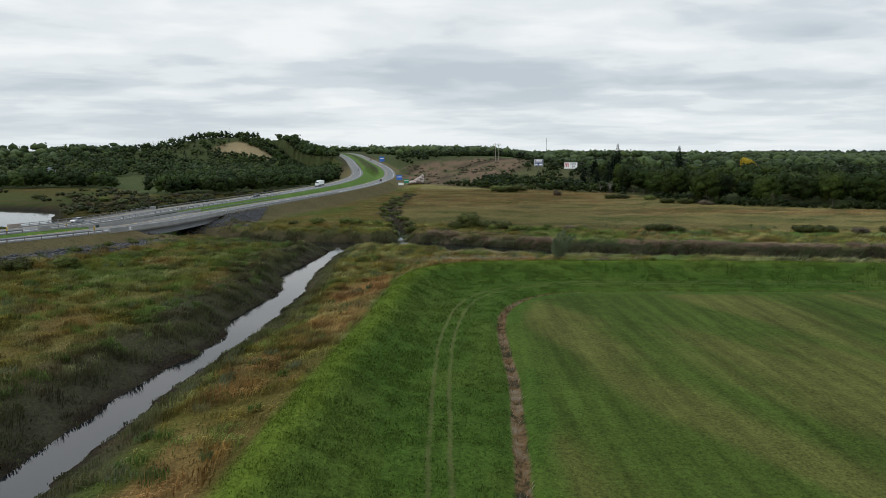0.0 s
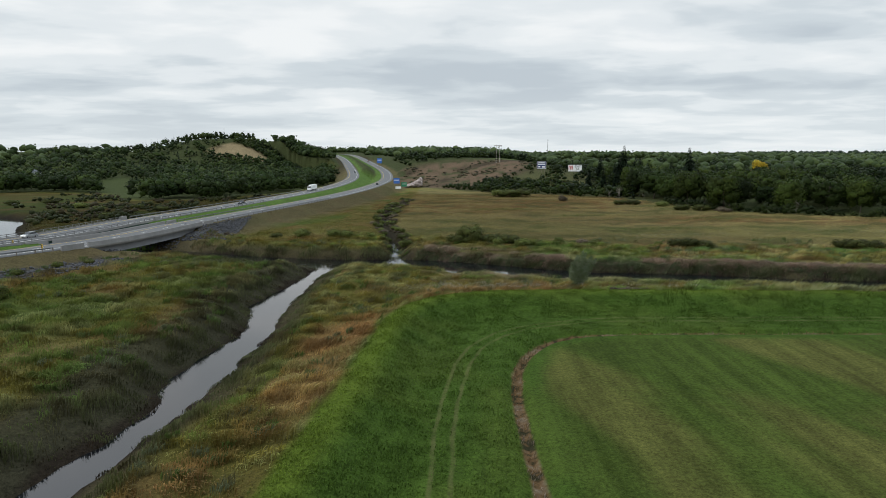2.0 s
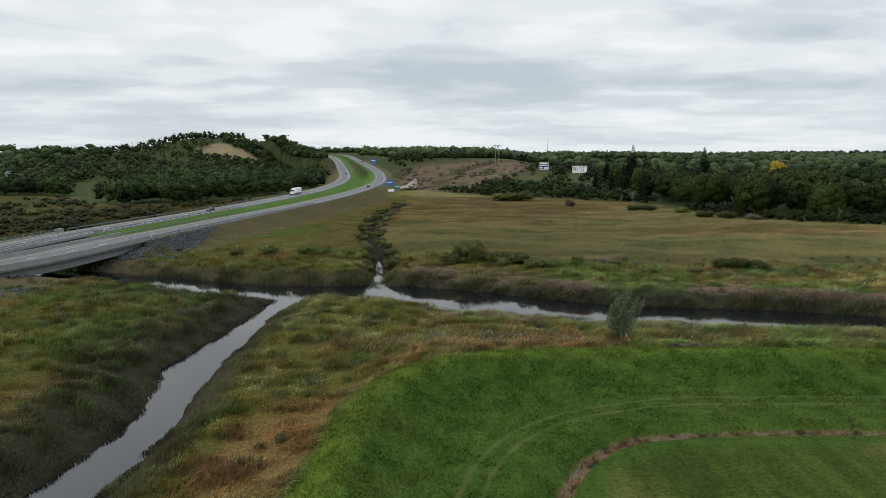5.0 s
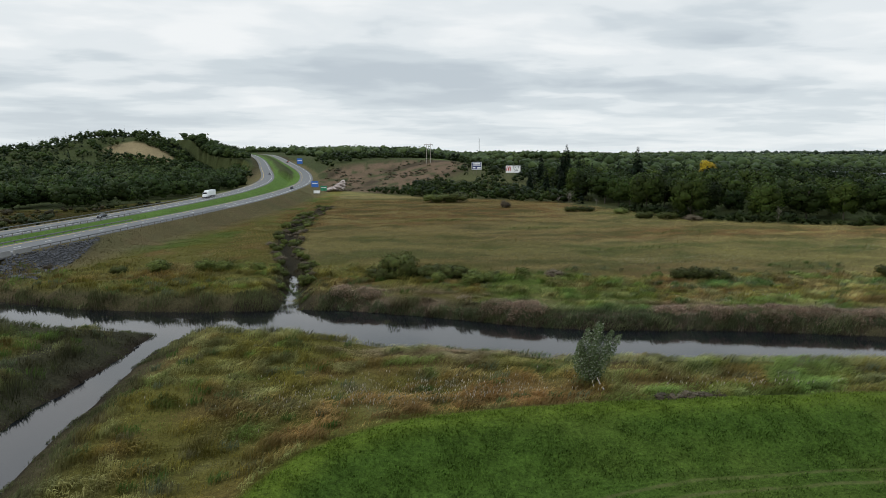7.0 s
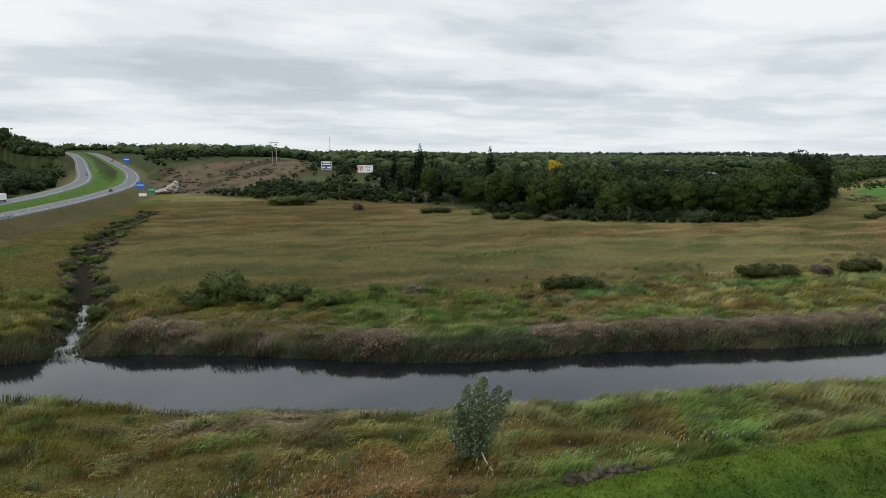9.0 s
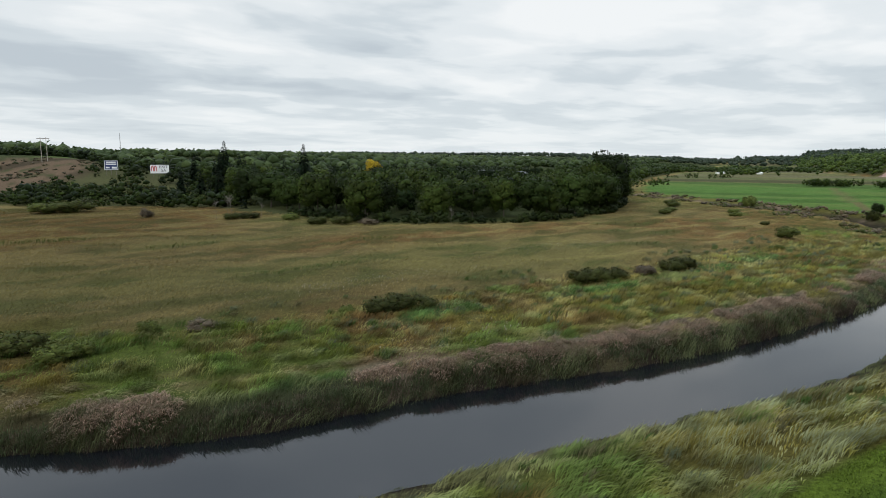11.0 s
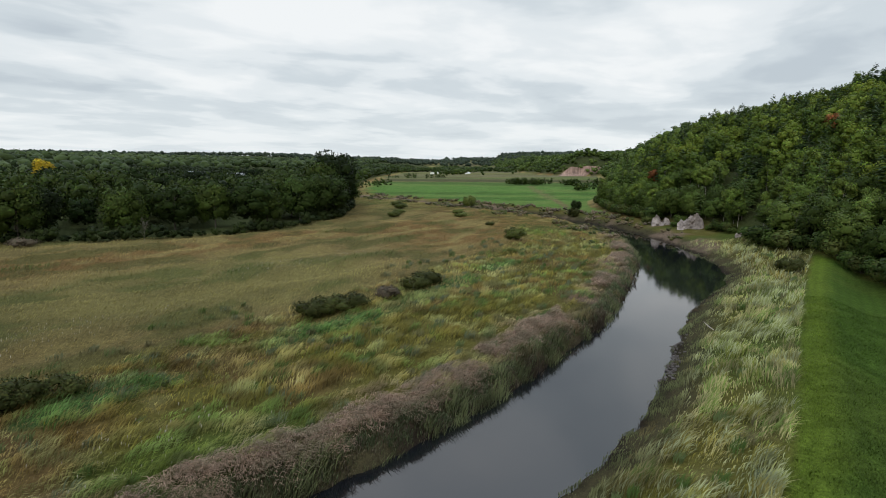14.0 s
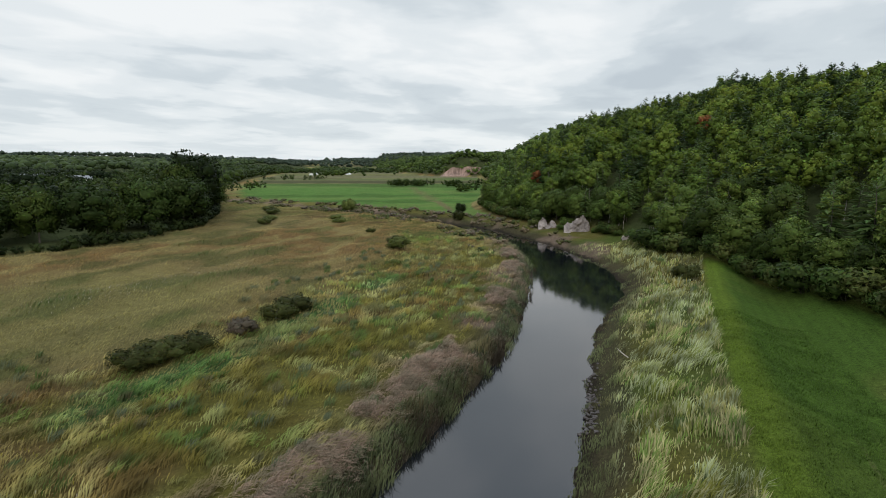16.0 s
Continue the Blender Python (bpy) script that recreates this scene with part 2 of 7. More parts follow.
def ground_height(x, y, p):
    wob = (vnoise(x, y, 9, 3) - 0.5)
    z = 2.5 + 0.5 * wob + 0.5 * (vnoise(x, y, 40, 5) - 0.5)
    lee = vnoise(x * 0.85 - y * 0.5, (x * 0.5 + y * 0.85) * 0.55, 3.6, 14, 2) - 0.5
    z = z + 0.95 * lee * smooth(420, 260, np.hypot(x - 60, y - 130))
    z = z + 1.6 * (vnoise(x * 0.4 + y * 0.1, y * 1.3, 9, 15, 2) - 0.5) * smooth(185, 205, y) * (x > -30) * smooth(460, 380, y)
    # dyke: outer slope, crest, inner slope, track, ditch, field
    d = p["dyke"]
    bank = np.interp(d, [-9, -5, -1, 1.5, 3.5, 9.5, 13.5, 26], [0, 0.3, 1.2, 1.75, 1.7, -0.75, -0.95, -1.0])
    bank = bank - 0.75 * smooth(1.5, 0.4, np.abs(p["ditch"])) * (d > 5) * smooth(135, 125, x)
    flat = smooth(-8, -2, d)
    east = smooth(110, 145, x) * smooth(12, 18, d)
    bank = bank * (1 - east) + east * (0.1 + 0.03 * d)
    z = z * (1 - flat) + flat * 2.5 + bank + 0.12 * flat * wob
    # uplands
    up = p["up"]
    rise = 27 * smooth(-5, 170, up) * (1 - smooth(60, 190, x)) + smooth(60, 190, x) * (5 * smooth(0, 120, up) + 10 * smooth(100, 500, up))
    rise = rise + 16 * smooth(250, 1100, up) + 6 * smooth(0, 60, up) * (vnoise(x, y, 120, 8) - 0.5)
    z = z + np.where(up > -5, rise, 0)
    we = p["west"]
    peak = 63 * np.exp(-((x + 335) / 175) ** 2 - ((y - 1100) / 125) ** 2) + 14 * np.exp(-((x + 620) / 110) ** 2 - ((y - 980) / 160) ** 2)
    z = z + np.where(we > 0, 17 * smooth(20, 420, we) + 8 * smooth(400, 1200, we), 0) + np.where(we > 0, peak * smooth(0, 150, we), 0)
    # wooded hill beyond the river bend
    fo = p["forest"]
    rise = np.interp(fo, [-6, 0, 14, 30, 60, 100, 150, 210, 420], [0, 0.8, 11, 23, 39, 50, 59, 66, 70])
    rise = rise * np.interp(x, [100, 350, 375, 400, 426, 480, 520, 564, 605, 680, 780, 900, 1020, 1600], [0.84, 0.86, 0.88, 0.95, 1.0, 0.98, 0.95, 0.88, 0.98, 1.12, 1.2, 1.0, 0.62, 0.55])
    z = z + np.where(fo > -8, rise * (0.94 + 0.12 * vnoise(x, y, 60, 9)), 0)
    z = z + np.where(fo > 4, 19 * smooth(4, 30, fo) * np.exp(-((x - 1170) / 60) ** 2 - ((y - 462) / 55) ** 2), 0)
    # distance
    z = z + 40 * smooth(2300, 3600, np.hypot(x, y)) * (0.6 + 0.8 * vnoise(x, y, 900, 12)) * np.where(up > 0, 0.4, 1)
    # road banks
    for r, rz, half in ((p["rn"], p["rnz"], 7.2), (p["rf"], p["rfz"], 7.2)):
        bankz = rz - 0.3 - 0.5 * np.maximum(r - half, 0)
        # cut where the land is higher, fill where it is lower
        cut = rz - 0.3 + 0.55 * np.maximum(r - half - 3, 0)
        z = np.minimum(np.maximum(z, bankz), cut)
    # channels
    s = p["s"] + 1.6 * (vnoise(x, y, 5, 21) - 0.5) + 1.0 * (vnoise(x, y, 1.9, 22) - 0.5)
    bed = np.interp(s, [-3, -0.5, 0.6, 1.5, 2.5, 4.5, 8, 10, 17, 22, 28], [-1.6, -0.6, 0.1, 1.2, 1.8, 2.3, 3.0, 3.5, 4.0, 7.5, 90])
    soft = np.interp(s, [-3, -0.6, 0.4, 1.6, 3.5, 8, 10, 17, 22, 28], [-1.6, -0.5, 0.2, 0.6, 1.3, 2.8, 3.4, 3.9, 7.5, 90])
    outer = (y > np.interp(x, L_RIVER[:, 0], L_RIVER[:, 1])) & (x > -60)
    z = np.minimum(z, np.where(outer, bed, soft))
    g = p["gully"] + 1.2 * (vnoise(x, y, 4, 23) - 0.5)
    floor = 0.5 - 0.95 * smooth(240, 224, y) + 1.2 * smooth(240, 400, y)
    z = np.minimum(z, np.interp(g, [-1.2, 0, 0.8, 2.0, 3.6, 10], [0, 0.35, 1.1, 2.0, 2.8, 60]) + floor)
    return z


def mixc(a, b, f):
    return a * (1 - f[..., None]) + np.array(b) * f[..., None]


def reed_colour(x, y):
    """Khaki and rust reeds in long ripples, greener and with shade painted into hollows."""
    wide = vnoise(x * 0.5, y, 60, 90, 2)
    streak = vnoise(x * 0.36 + y * 0.06, y + 4 * vnoise(x, y, 26, 93, 2), 5.6, 92, 3)
    own = mixc(np.zeros((*x.shape, 3)) + np.array((0.112, 0.086, 0.040)), (0.108, 0.068, 0.030), smooth(0.44, 0.58, wide))
    own = mixc(own, (0.134, 0.104, 0.046), smooth(0.52, 0.64, streak))
    own = mixc(own, (0.056, 0.056, 0.021), smooth(0.46, 0.36, streak) * 0.7)
    own = mixc(own, (0.070, 0.086, 0.028), smooth(0.42, 0.30, wide) * 0.3)
    own = own * (1.04 + 0.34 * smooth(40, 150, x))[..., None]
    return own * np.array([1.0, 1.0, 0.88]), streak


def cover(x, y, p):
    """Base colour of the ground's plants and soil."""
    n1, n2, n3 = vnoise(x, y, 34, 40), vnoise(x, y, 11, 41), vnoise(x, y, 60, 42, 4)
    n4 = vnoise(x, y, 5, 43)
    n5 = vnoise(x + 0.5 * y, y * 3 - x, 26, 44)
    c = np.zeros((*x.shape, 3)) + np.array((0.112, 0.100, 0.024))
    c = mixc(c, (0.080, 0.104, 0.022), smooth(0.47, 0.66, n1))
    c = mixc(c, (0.142, 0.094, 0.034), smooth(0.52, 0.70, n2) * 0.8 * (1 - 0.8 * smooth(40, 70, x) * (y < 160)))
    c = mixc(c, (0.170, 0.152, 0.058), smooth(0.62, 0.78, n4) * 0.6)
    # reed field north of the river
    north = smooth(30, 48, p["s"]) * (y > 180) * (x > -20)
    reed = reed_colour(x, y)[0] * 1.22
    c = c * (1 - north[..., None]) + reed * north[..., None]
    for gx, gy, ga, gb in ((150, 192, 16, 3.0), (128, 191, 14, 3.2), (110, 194, 10, 3.5), (78, 196, 9, 3), (46, 178, 12, 2.5), (175, 193, 10, 3)):
        c = mixc(c, (0.064, 0.112, 0.034), smooth(1.15, 0.75, np.hypot((x - gx) / ga, (y - gy) / gb) + 0.9 * (n4 - 0.5)))
    c = mixc(c, (0.128, 0.078, 0.034), smooth(0.58, 0.70, vnoise(x, y * 1.4, 13, 46)) * smooth(8, 14, p["s"]) * smooth(60, 40, p["s"]) * (y > 165) * (x > 30) * 0.6)
    for gx, gy, ga, gb in ((-52, 178, 16, 9), (-50, 152, 10, 14), (-60, 120, 9, 16)):
        c = mixc(c, (0.088, 0.112, 0.030), 0.85 * smooth(1.2, 0.7, np.hypot((x - gx) / ga, (y - gy) / gb) + 0.9 * (n4 - 0.5)))
    # river banks
    s = np.minimum(p["s"], p["gully"] + 4.5) + 3 * (n4 - 0.5)
    c = mixc(c, (0.056, 0.047, 0.030), smooth(7, 3, s) * 0.8)
    c = mixc(c, (0.190, 0.135, 0.098), smooth(12, 7, p["s"]) * smooth(0.5, 0.66, n2) * 0.8 * (y > 150) * (x > -5))
    sedge = (x < -27) * smooth(15, 8, p["s"] + 6 * (n2 - 0.5)) * smooth(186, 176, y) * (y > -50)
    c = mixc(c, (0.046, 0.044, 0.026), np.where(x < -31, sedge, 0) * 0.9)
    c = mixc(c, (0.030, 0.023, 0.016), smooth(1.6, 0.3, s))
    c = mixc(c, (0.034, 0.029, 0.018), smooth(4.5, 1.5, p["gully"] + 2 * (n4 - 0.5)) * 0.92)
    # near ground a third darker, so gaps between tussocks read dark
    near_ground = smooth(420, 300, np.hypot(x - 60, y - 130))
    c = c * (1 - 0.33 * near_ground[..., None])
    # mown dyke and field
    d = p["dyke"] + 0.8 * (n4 - 0.5)
    mown = smooth(-0.4, 0.5, d) * smooth(1.5, -1.0, p["forest"] + 2 * (n4 - 0.5))
    g = np.zeros_like(c) + np.array((0.040, 0.071, 0.011))
    g = mixc(g, (0.056, 0.080, 0.014), smooth(0.45, 0.7, n2) * 0.6)
    g = mixc(g, (0.082, 0.115, 0.014), smooth(5.0, 2.0, d) * 0.75)
    field = smooth(2.0, 4.5, p["ditch"] + 1.5 * (n4 - 0.5)) * smooth(150, 120, x) * (d > 8)
    fl = mixc(np.zeros_like(c) + np.array((0.042, 0.063, 0.011)), (0.082, 0.080, 0.022), smooth(0.5, 0.72, vnoise(x * 0.92 + y * 0.38, (y * 0.92 - x * 0.38) * 0.22, 9, 50)) * 0.75)
    g = g * (1 - field[..., None]) + fl * field[..., None]
    c = c * (1 - mown[..., None]) + g * mown[..., None]
    # rough orange fringe along the dyke's foot
    fringe = smooth(-16, -9, p["dyke"]) * smooth(-0.2, -1.5, d) * smooth(0.35, 0.6, n1) * (p["s"] > 9) * smooth(34, 16, x)
    c = mixc(c, (0.150, 0.092, 0.034), fringe * 0.9)
    # road banks, woods floor, far fields
    rb = np.minimum(p["rn"], p["rf"])
    c = mixc(c, (0.086, 0.070, 0.037), smooth(26, 14, rb) * 0.8)
    gravel = (p["rns"] > 0) * smooth(7.4, 8.4, p["rn"]) * np.maximum(smooth(17, 15, p["rn"] + (y - 234) * 0.25) * (y > 234) * (y < 268), smooth(22, 19, p["rn"] + 4 * (n2 - 0.5)) * smooth(11, 13, p["rn"] + 2 * (n4 - 0.5)) * (y > 118) * smooth(181, 177, y))
    c = mixc(c, (0.050, 0.050, 0.052), gravel * 0.9)
    # western marsh colour darkened in place of shade between grass blades
    c = c * (1 - 0.55 * smooth(-100, -125, x) * (p["west"] < 0))[..., None]
    c = mixc(c, (0.072, 0.120, 0.026), (p["rns"] < 0) * smooth(34, 30, p["rn"]) * smooth(36, 33, p["rf"]) * (p["rn"] + p["rf"] < 50))
    woods = np.maximum(np.maximum(smooth(-2, 8, p["up"]), smooth(0, 14, p["west"])), smooth(0, 8, p["forest"])) * (rb > 12)
    c = mixc(c, (0.040, 0.048, 0.018), woods)
    bare = woods * smooth(84, 60, np.hypot((x - 10) * 0.9, (y - 655) * 0.7))
    c = mixc(c, (0.108, 0.074, 0.047), bare * smooth(0.25, 0.5, n2))
    c = mixc(c, (0.045, 0.034, 0.020), bare * smooth(0.5, 0.7, vnoise(x * 0.6, y * 0.5, 16, 45)))
    scrub = (1 - bare) * woods * smooth(150, 110, x) * smooth(140, 90, p["up"]) * (x > -40)
    c = mixc(c, (0.066, 0.066, 0.028), scrub * 0.85)
    meadow = smooth(60, 40, np.hypot((x - 185) * 0.42, (y - 750) * 1.6))
    c = mixc(c, (0.085, 0.120, 0.035), meadow * woods)
    strip = line_distance(x, y, [(-214, 425), (-240, 500), (-330, 660)])[0]
    c = mixc(c, (0.046, 0.058, 0.020), woods * smooth(34, 26, strip))
    hillf = smooth(1.3, 1.05, np.hypot((x + 316) / 40, (y - 1008) / 24))
    c = mixc(c, (0.20, 0.155, 0.085), hillf)
    # valley fields beyond the bend
    val = smooth(12, 20, p["s"]) * (p["up"] < -12) * (p["forest"] < -4) * (p["bend"] > 0) * (x > 318)
    strip = vnoise((0.89 * x + 0.44 * y) + 40, (0.44 * x - 0.89 * y) * 0.13, 62, 60, 2)
    vf = mixc(np.zeros_like(c) + np.array((0.120, 0.118, 0.045)), (0.056, 0.098, 0.022), smooth(0.5, 0.56, strip))
    vf = mixc(vf, (0.060, 0.058, 0.026), smooth(0.40, 0.34, strip))
    near_field = smooth(660, 640, x + 0.12 * (y - 300))
    swathe = vnoise((0.89 * x + 0.44 * y) * 1.4, (0.44 * x - 0.89 * y) * 0.12, 40, 63, 3)
    vf = mixc(vf, (0.068, 0.132, 0.027), near_field)
    vf = mixc(vf, (0.105, 0.142, 0.038), near_field * smooth(0.52, 0.68, swathe) * 0.7)
    vf = mixc(vf, (0.040, 0.078, 0.016), near_field * smooth(0.45, 0.32, swathe) * 0.7)
    lane = np.abs((x - 372) * 0.42 - (y - 238) * 0.91)
    vf = mixc(vf, (0.115, 0.105, 0.045), near_field * smooth(3.5, 1.5, lane) * (x > 380))
    far = smooth(900, 1200, np.hypot(x, y))
    vf = mixc(vf, (0.115, 0.105, 0.055), far * smooth(0.4, 0.6, vnoise(0.89 * x + 0.44 * y, (0.44 * x - 0.89 * y) * 0.1, 120, 61, 2)))
    c = c * (1 - val[..., None]) + vf * val[..., None]
    return np.clip(c, 0.004, 0.6)


def places(x, y):
    """Ground height at single places."""
    x, y = np.atleast_1d(np.asarray(x, float)), np.atleast_1d(np.asarray(y, float))
    return ground_height(x, y, plan(x, y))


# ---------------------------------------------------------------- materials
def new_material(name):
    m = bpy.data.materials.new(name)
    m.use_nodes = True
    nt = m.node_tree
    bsdf = nt.nodes["Principled BSDF"]
    return m, nt, bsdf


def object_coords(nt):
    g = nt.nodes.new("ShaderNodeNewGeometry")
    return g.outputs["Position"]


def surface(name, colour, rough=0.8, metal=0.0, grain=4.0, stain=0.4, amount=0.25, bump=0.2, dist=0.02, stretch=(1, 1, 1)):
    """A painted, stone or metal surface with grain and stains at two sizes."""
    m, nt, b = new_material(name)
    mp = nt.nodes.new("ShaderNodeMapping")
    mp.inputs["Scale"].default_value = stretch
    nt.links.new(nt.nodes.new("ShaderNodeTexCoord").outputs["Object"], mp.inputs[0])
    pos = mp.outputs[0]
    fine, coarse = noise_node(nt, pos, grain, 5), noise_node(nt, pos, stain, 4)
    tone = math_node(nt, "ADD", math_node(nt, "MULTIPLY", fine, amount), math_node(nt, "MULTIPLY", coarse, amount * 1.6))
    tone = math_node(nt, "ADD", tone, 1 - amount * 1.3)
    col = mix_rgb(nt, "MULTIPLY", 1.0, colour, (1, 1, 1))
    mul = nt.nodes.new("ShaderNodeVectorMath")
    mul.operation = "SCALE"
    nt.links.new(col, mul.inputs[0])
    nt.links.new(tone, mul.inputs["Scale"])
    nt.links.new(mul.outputs[0], b.inputs["Base Color"])
    b.inputs["Roughness"].default_value, b.inputs["Metallic"].default_value = rough, metal
    bp = nt.nodes.new("ShaderNodeBump")
    bp.inputs["Strength"].default_value, bp.inputs["Distance"].default_value = bump, dist
    nt.links.new(fine, bp.inputs["Height"])
    nt.links.new(bp.outputs[0], b.inputs["Normal"])
    return m


def attr_colour(nt, name="col"):
    a = nt.nodes.new("ShaderNodeAttribute")
    a.attribute_name = name
    return a.outputs["Color"]


def attr_value(nt, name):
    a = nt.nodes.new("ShaderNodeAttribute")
    a.attribute_name = name
    return a.outputs["Fac"]


def scaled(nt, col, fac):
    v = nt.nodes.new("ShaderNodeVectorMath")
    v.operation = "SCALE"
    nt.links.new(col, v.inputs[0])
    nt.links.new(fac, v.inputs["Scale"])
    return v.outputs[0]


def band(nt, value, centre, half, soft):
    """1 where value lies within half of centre, falling off over soft."""
    off = math_node(nt, "ABSOLUTE", math_node(nt, "SUBTRACT", value, centre))
    n = nt.nodes.new("ShaderNodeMapRange")
    n.interpolation_type = "SMOOTHSTEP"
    n.inputs["From Min"].default_value, n.inputs["From Max"].default_value = half + soft, half
    nt.links.new(off, n.inputs["Value"])
    return n.outputs[0]


def ground_material():
    m, nt, b = new_material("ground_cover")
    pos = object_coords(nt)
    col = attr_colour(nt)
    dyke, mown, track, ditch_off, field = (attr_value(nt, k) for k in ("dyke", "mown", "track", "ditch", "field"))
    n_fine, n_mid, n_big = noise_node(nt, pos, 2.6, 6, 0.65), noise_node(nt, pos, 0.5, 4, 0.6), noise_node(nt, pos, 0.07, 4)
    tone = math_node(nt, "ADD", math_node(nt, "MULTIPLY", n_fine, 2.1), math_node(nt, "MULTIPLY", n_mid, 0.7))
    tone = math_node(nt, "ADD", tone, math_node(nt, "MULTIPLY", n_big, 0.5))
    tone = math_node(nt, "SUBTRACT", tone, 0.63)
    n_tuft = noise_node(nt, pos, 7.5, 3, 0.7)
    tone = math_node(nt, "ADD", tone, math_node(nt, "MULTIPLY", math_node(nt, "SUBTRACT", n_tuft, 0.5), 1.7))
    base = scaled(nt, col, tone)
    # wheel ruts on the dyke's inner foot
    wob = math_node(nt, "ADD", dyke, math_node(nt, "MULTIPLY", math_node(nt, "SUBTRACT", noise_node(nt, pos, 0.25, 2), 0.5), 0.9))
    sway = math_node(nt, "MULTIPLY", math_node(nt, "SUBTRACT", noise_node(nt, pos, 0.2, 2), 0.5), 0.8)
    lane = math_node(nt, "ADD", track, sway)
    ruts = math_node(nt, "ADD", band(nt, lane, 0.9, 0.10, 0.25), band(nt, lane, -0.9, 0.10, 0.25), clamp=True)
    ruts = math_node(nt, "MULTIPLY", ruts, math_node(nt, "MULTIPLY", mown, ramp_node(nt, n_mid, [(0.32, (0.3, 0.3, 0.3)), (0.6, (1, 1, 1))])))
    base = mix_rgb(nt, "MIX", math_node(nt, "MULTIPLY", math_node(nt, "MULTIPLY", ruts, attr_value(nt, "reach")), 0.5), base, (0.105, 0.092, 0.042))
    # mowing lines along the slope
    wave = math_node(nt, "SINE", math_node(nt, "MULTIPLY", wob, 3.4))
    lines = math_node(nt, "ADD", 1.0, math_node(nt, "MULTIPLY", math_node(nt, "MULTIPLY", wave, math_node(nt, "SUBTRACT", mown, field, clamp=True)), 0.06))
    base = scaled(nt, base, lines)
    # swaths left by the hay mower
    turned = nt.nodes.new("ShaderNodeMapping")
    turned.inputs["Rotation"].default_value = (0, 0, radians(22))
    turned.inputs["Scale"].default_value = (1.0, 0.06, 1.0)
    nt.links.new(pos, turned.inputs[0])
    swath = math_node(nt, "SUBTRACT", noise_node(nt, turned.outputs[0], 0.55, 4, 0.6), 0.5)
    base = scaled(nt, base, math_node(nt, "ADD", 1.0, math_node(nt, "MULTIPLY", math_node(nt, "MULTIPLY", swath, field), 1.5)))
    # old reeds in the ditch round the field
    ditch = math_node(nt, "MULTIPLY", band(nt, math_node(nt, "ADD", ditch_off, sway), 0.0, 0.4, 0.5), attr_value(nt, "reach"))
    dc = ramp_node(nt, n_mid, [(0.40, (0.030, 0.028, 0.014)), (0.5, (0.118, 0.072, 0.034)), (0.62, (0.15, 0.115, 0.076))])
    base = mix_rgb(nt, "MIX", ditch, base, scaled(nt, dc, math_node(nt, "ADD", n_fine, 0.5)))
    nt.links.new(base, b.inputs["Base Color"])
    b.inputs["Roughness"].default_value = 0.95
    b.inputs["Specular IOR Level"].default_value = 0.04
    bp = nt.nodes.new("ShaderNodeBump")
    bp.inputs["Strength"].default_value, bp.inputs["Distance"].default_value = 0.8, 0.35
    nt.links.new(math_node(nt, "ADD", n_fine, math_node(nt, "MULTIPLY", n_mid, 1.5)), bp.inputs["Height"])
    nt.links.new(bp.outputs[0], b.inputs["Normal"])
    return m


def leaf_material(name, spread=0.7, gloss=0.5, thin=0.4, speckle=0.0):
    m, nt, b = new_material(name)
    col = attr_colour(nt)
    rnd = nt.nodes.new("ShaderNodeObjectInfo").outputs["Random"]
    tone = math_node(nt, "ADD", math_node(nt, "MULTIPLY", rnd, spread), 1 - spread / 2)
    if speckle:
        pos = object_coords(nt)
        leafy = math_node(nt, "ADD", math_node(nt, "MULTIPLY", noise_node(nt, pos, 2.6, 3, 0.65), speckle), math_node(nt, "MULTIPLY", noise_node(nt, pos, 0.35, 2), speckle * 0.6))
        tone = math_node(nt, "MULTIPLY", tone, math_node(nt, "ADD", leafy, 1 - speckle * 0.8))
    base = scaled(nt, col, tone)
    nt.links.new(base, b.inputs["Base Color"])
    b.inputs["Roughness"].default_value = gloss
    b.inputs["Specular IOR Level"].default_value = 0.06
    tr = nt.nodes.new("ShaderNodeBsdfTranslucent")
    nt.links.new(base, tr.inputs[0])
    mx = nt.nodes.new("ShaderNodeMixShader")
    mx.inputs[0].default_value = thin
    out = nt.nodes["Material Output"]
    nt.links.new(b.outputs[0], mx.inputs[1])
    nt.links.new(tr.outputs[0], mx.inputs[2])
    nt.links.new(mx.outputs[0], out.inputs[0])
    return m


def water_material():
    m, nt, b = new_material("river_water")
    pos = object_coords(nt)
    b.inputs["Base Color"].default_value = (0.0050, 0.0060, 0.0080, 1)
    b.inputs["Roughness"].default_value = 0.05
    b.inputs["IOR"].default_value = 1.345
    b.inputs["Specular IOR Level"].default_value = 1.0
    st = nt.nodes.new("ShaderNodeMapping")
    st.inputs["Scale"].default_value = (0.5, 0.9, 1)
    nt.links.new(pos, st.inputs[0])
    h = math_node(nt, "ADD", noise_node(nt, st.outputs[0], 2.2, 3), math_node(nt, "MULTIPLY", noise_node(nt, st.outputs[0], 0.35, 2), 1.5))
    bp = nt.nodes.new("ShaderNodeBump")
    bp.inputs["Strength"].default_value, bp.inputs["Distance"].default_value = 0.045, 0.05
    nt.links.new(h, bp.inputs["Height"])
    nt.links.new(bp.outputs[0], b.inputs["Normal"])
    return m


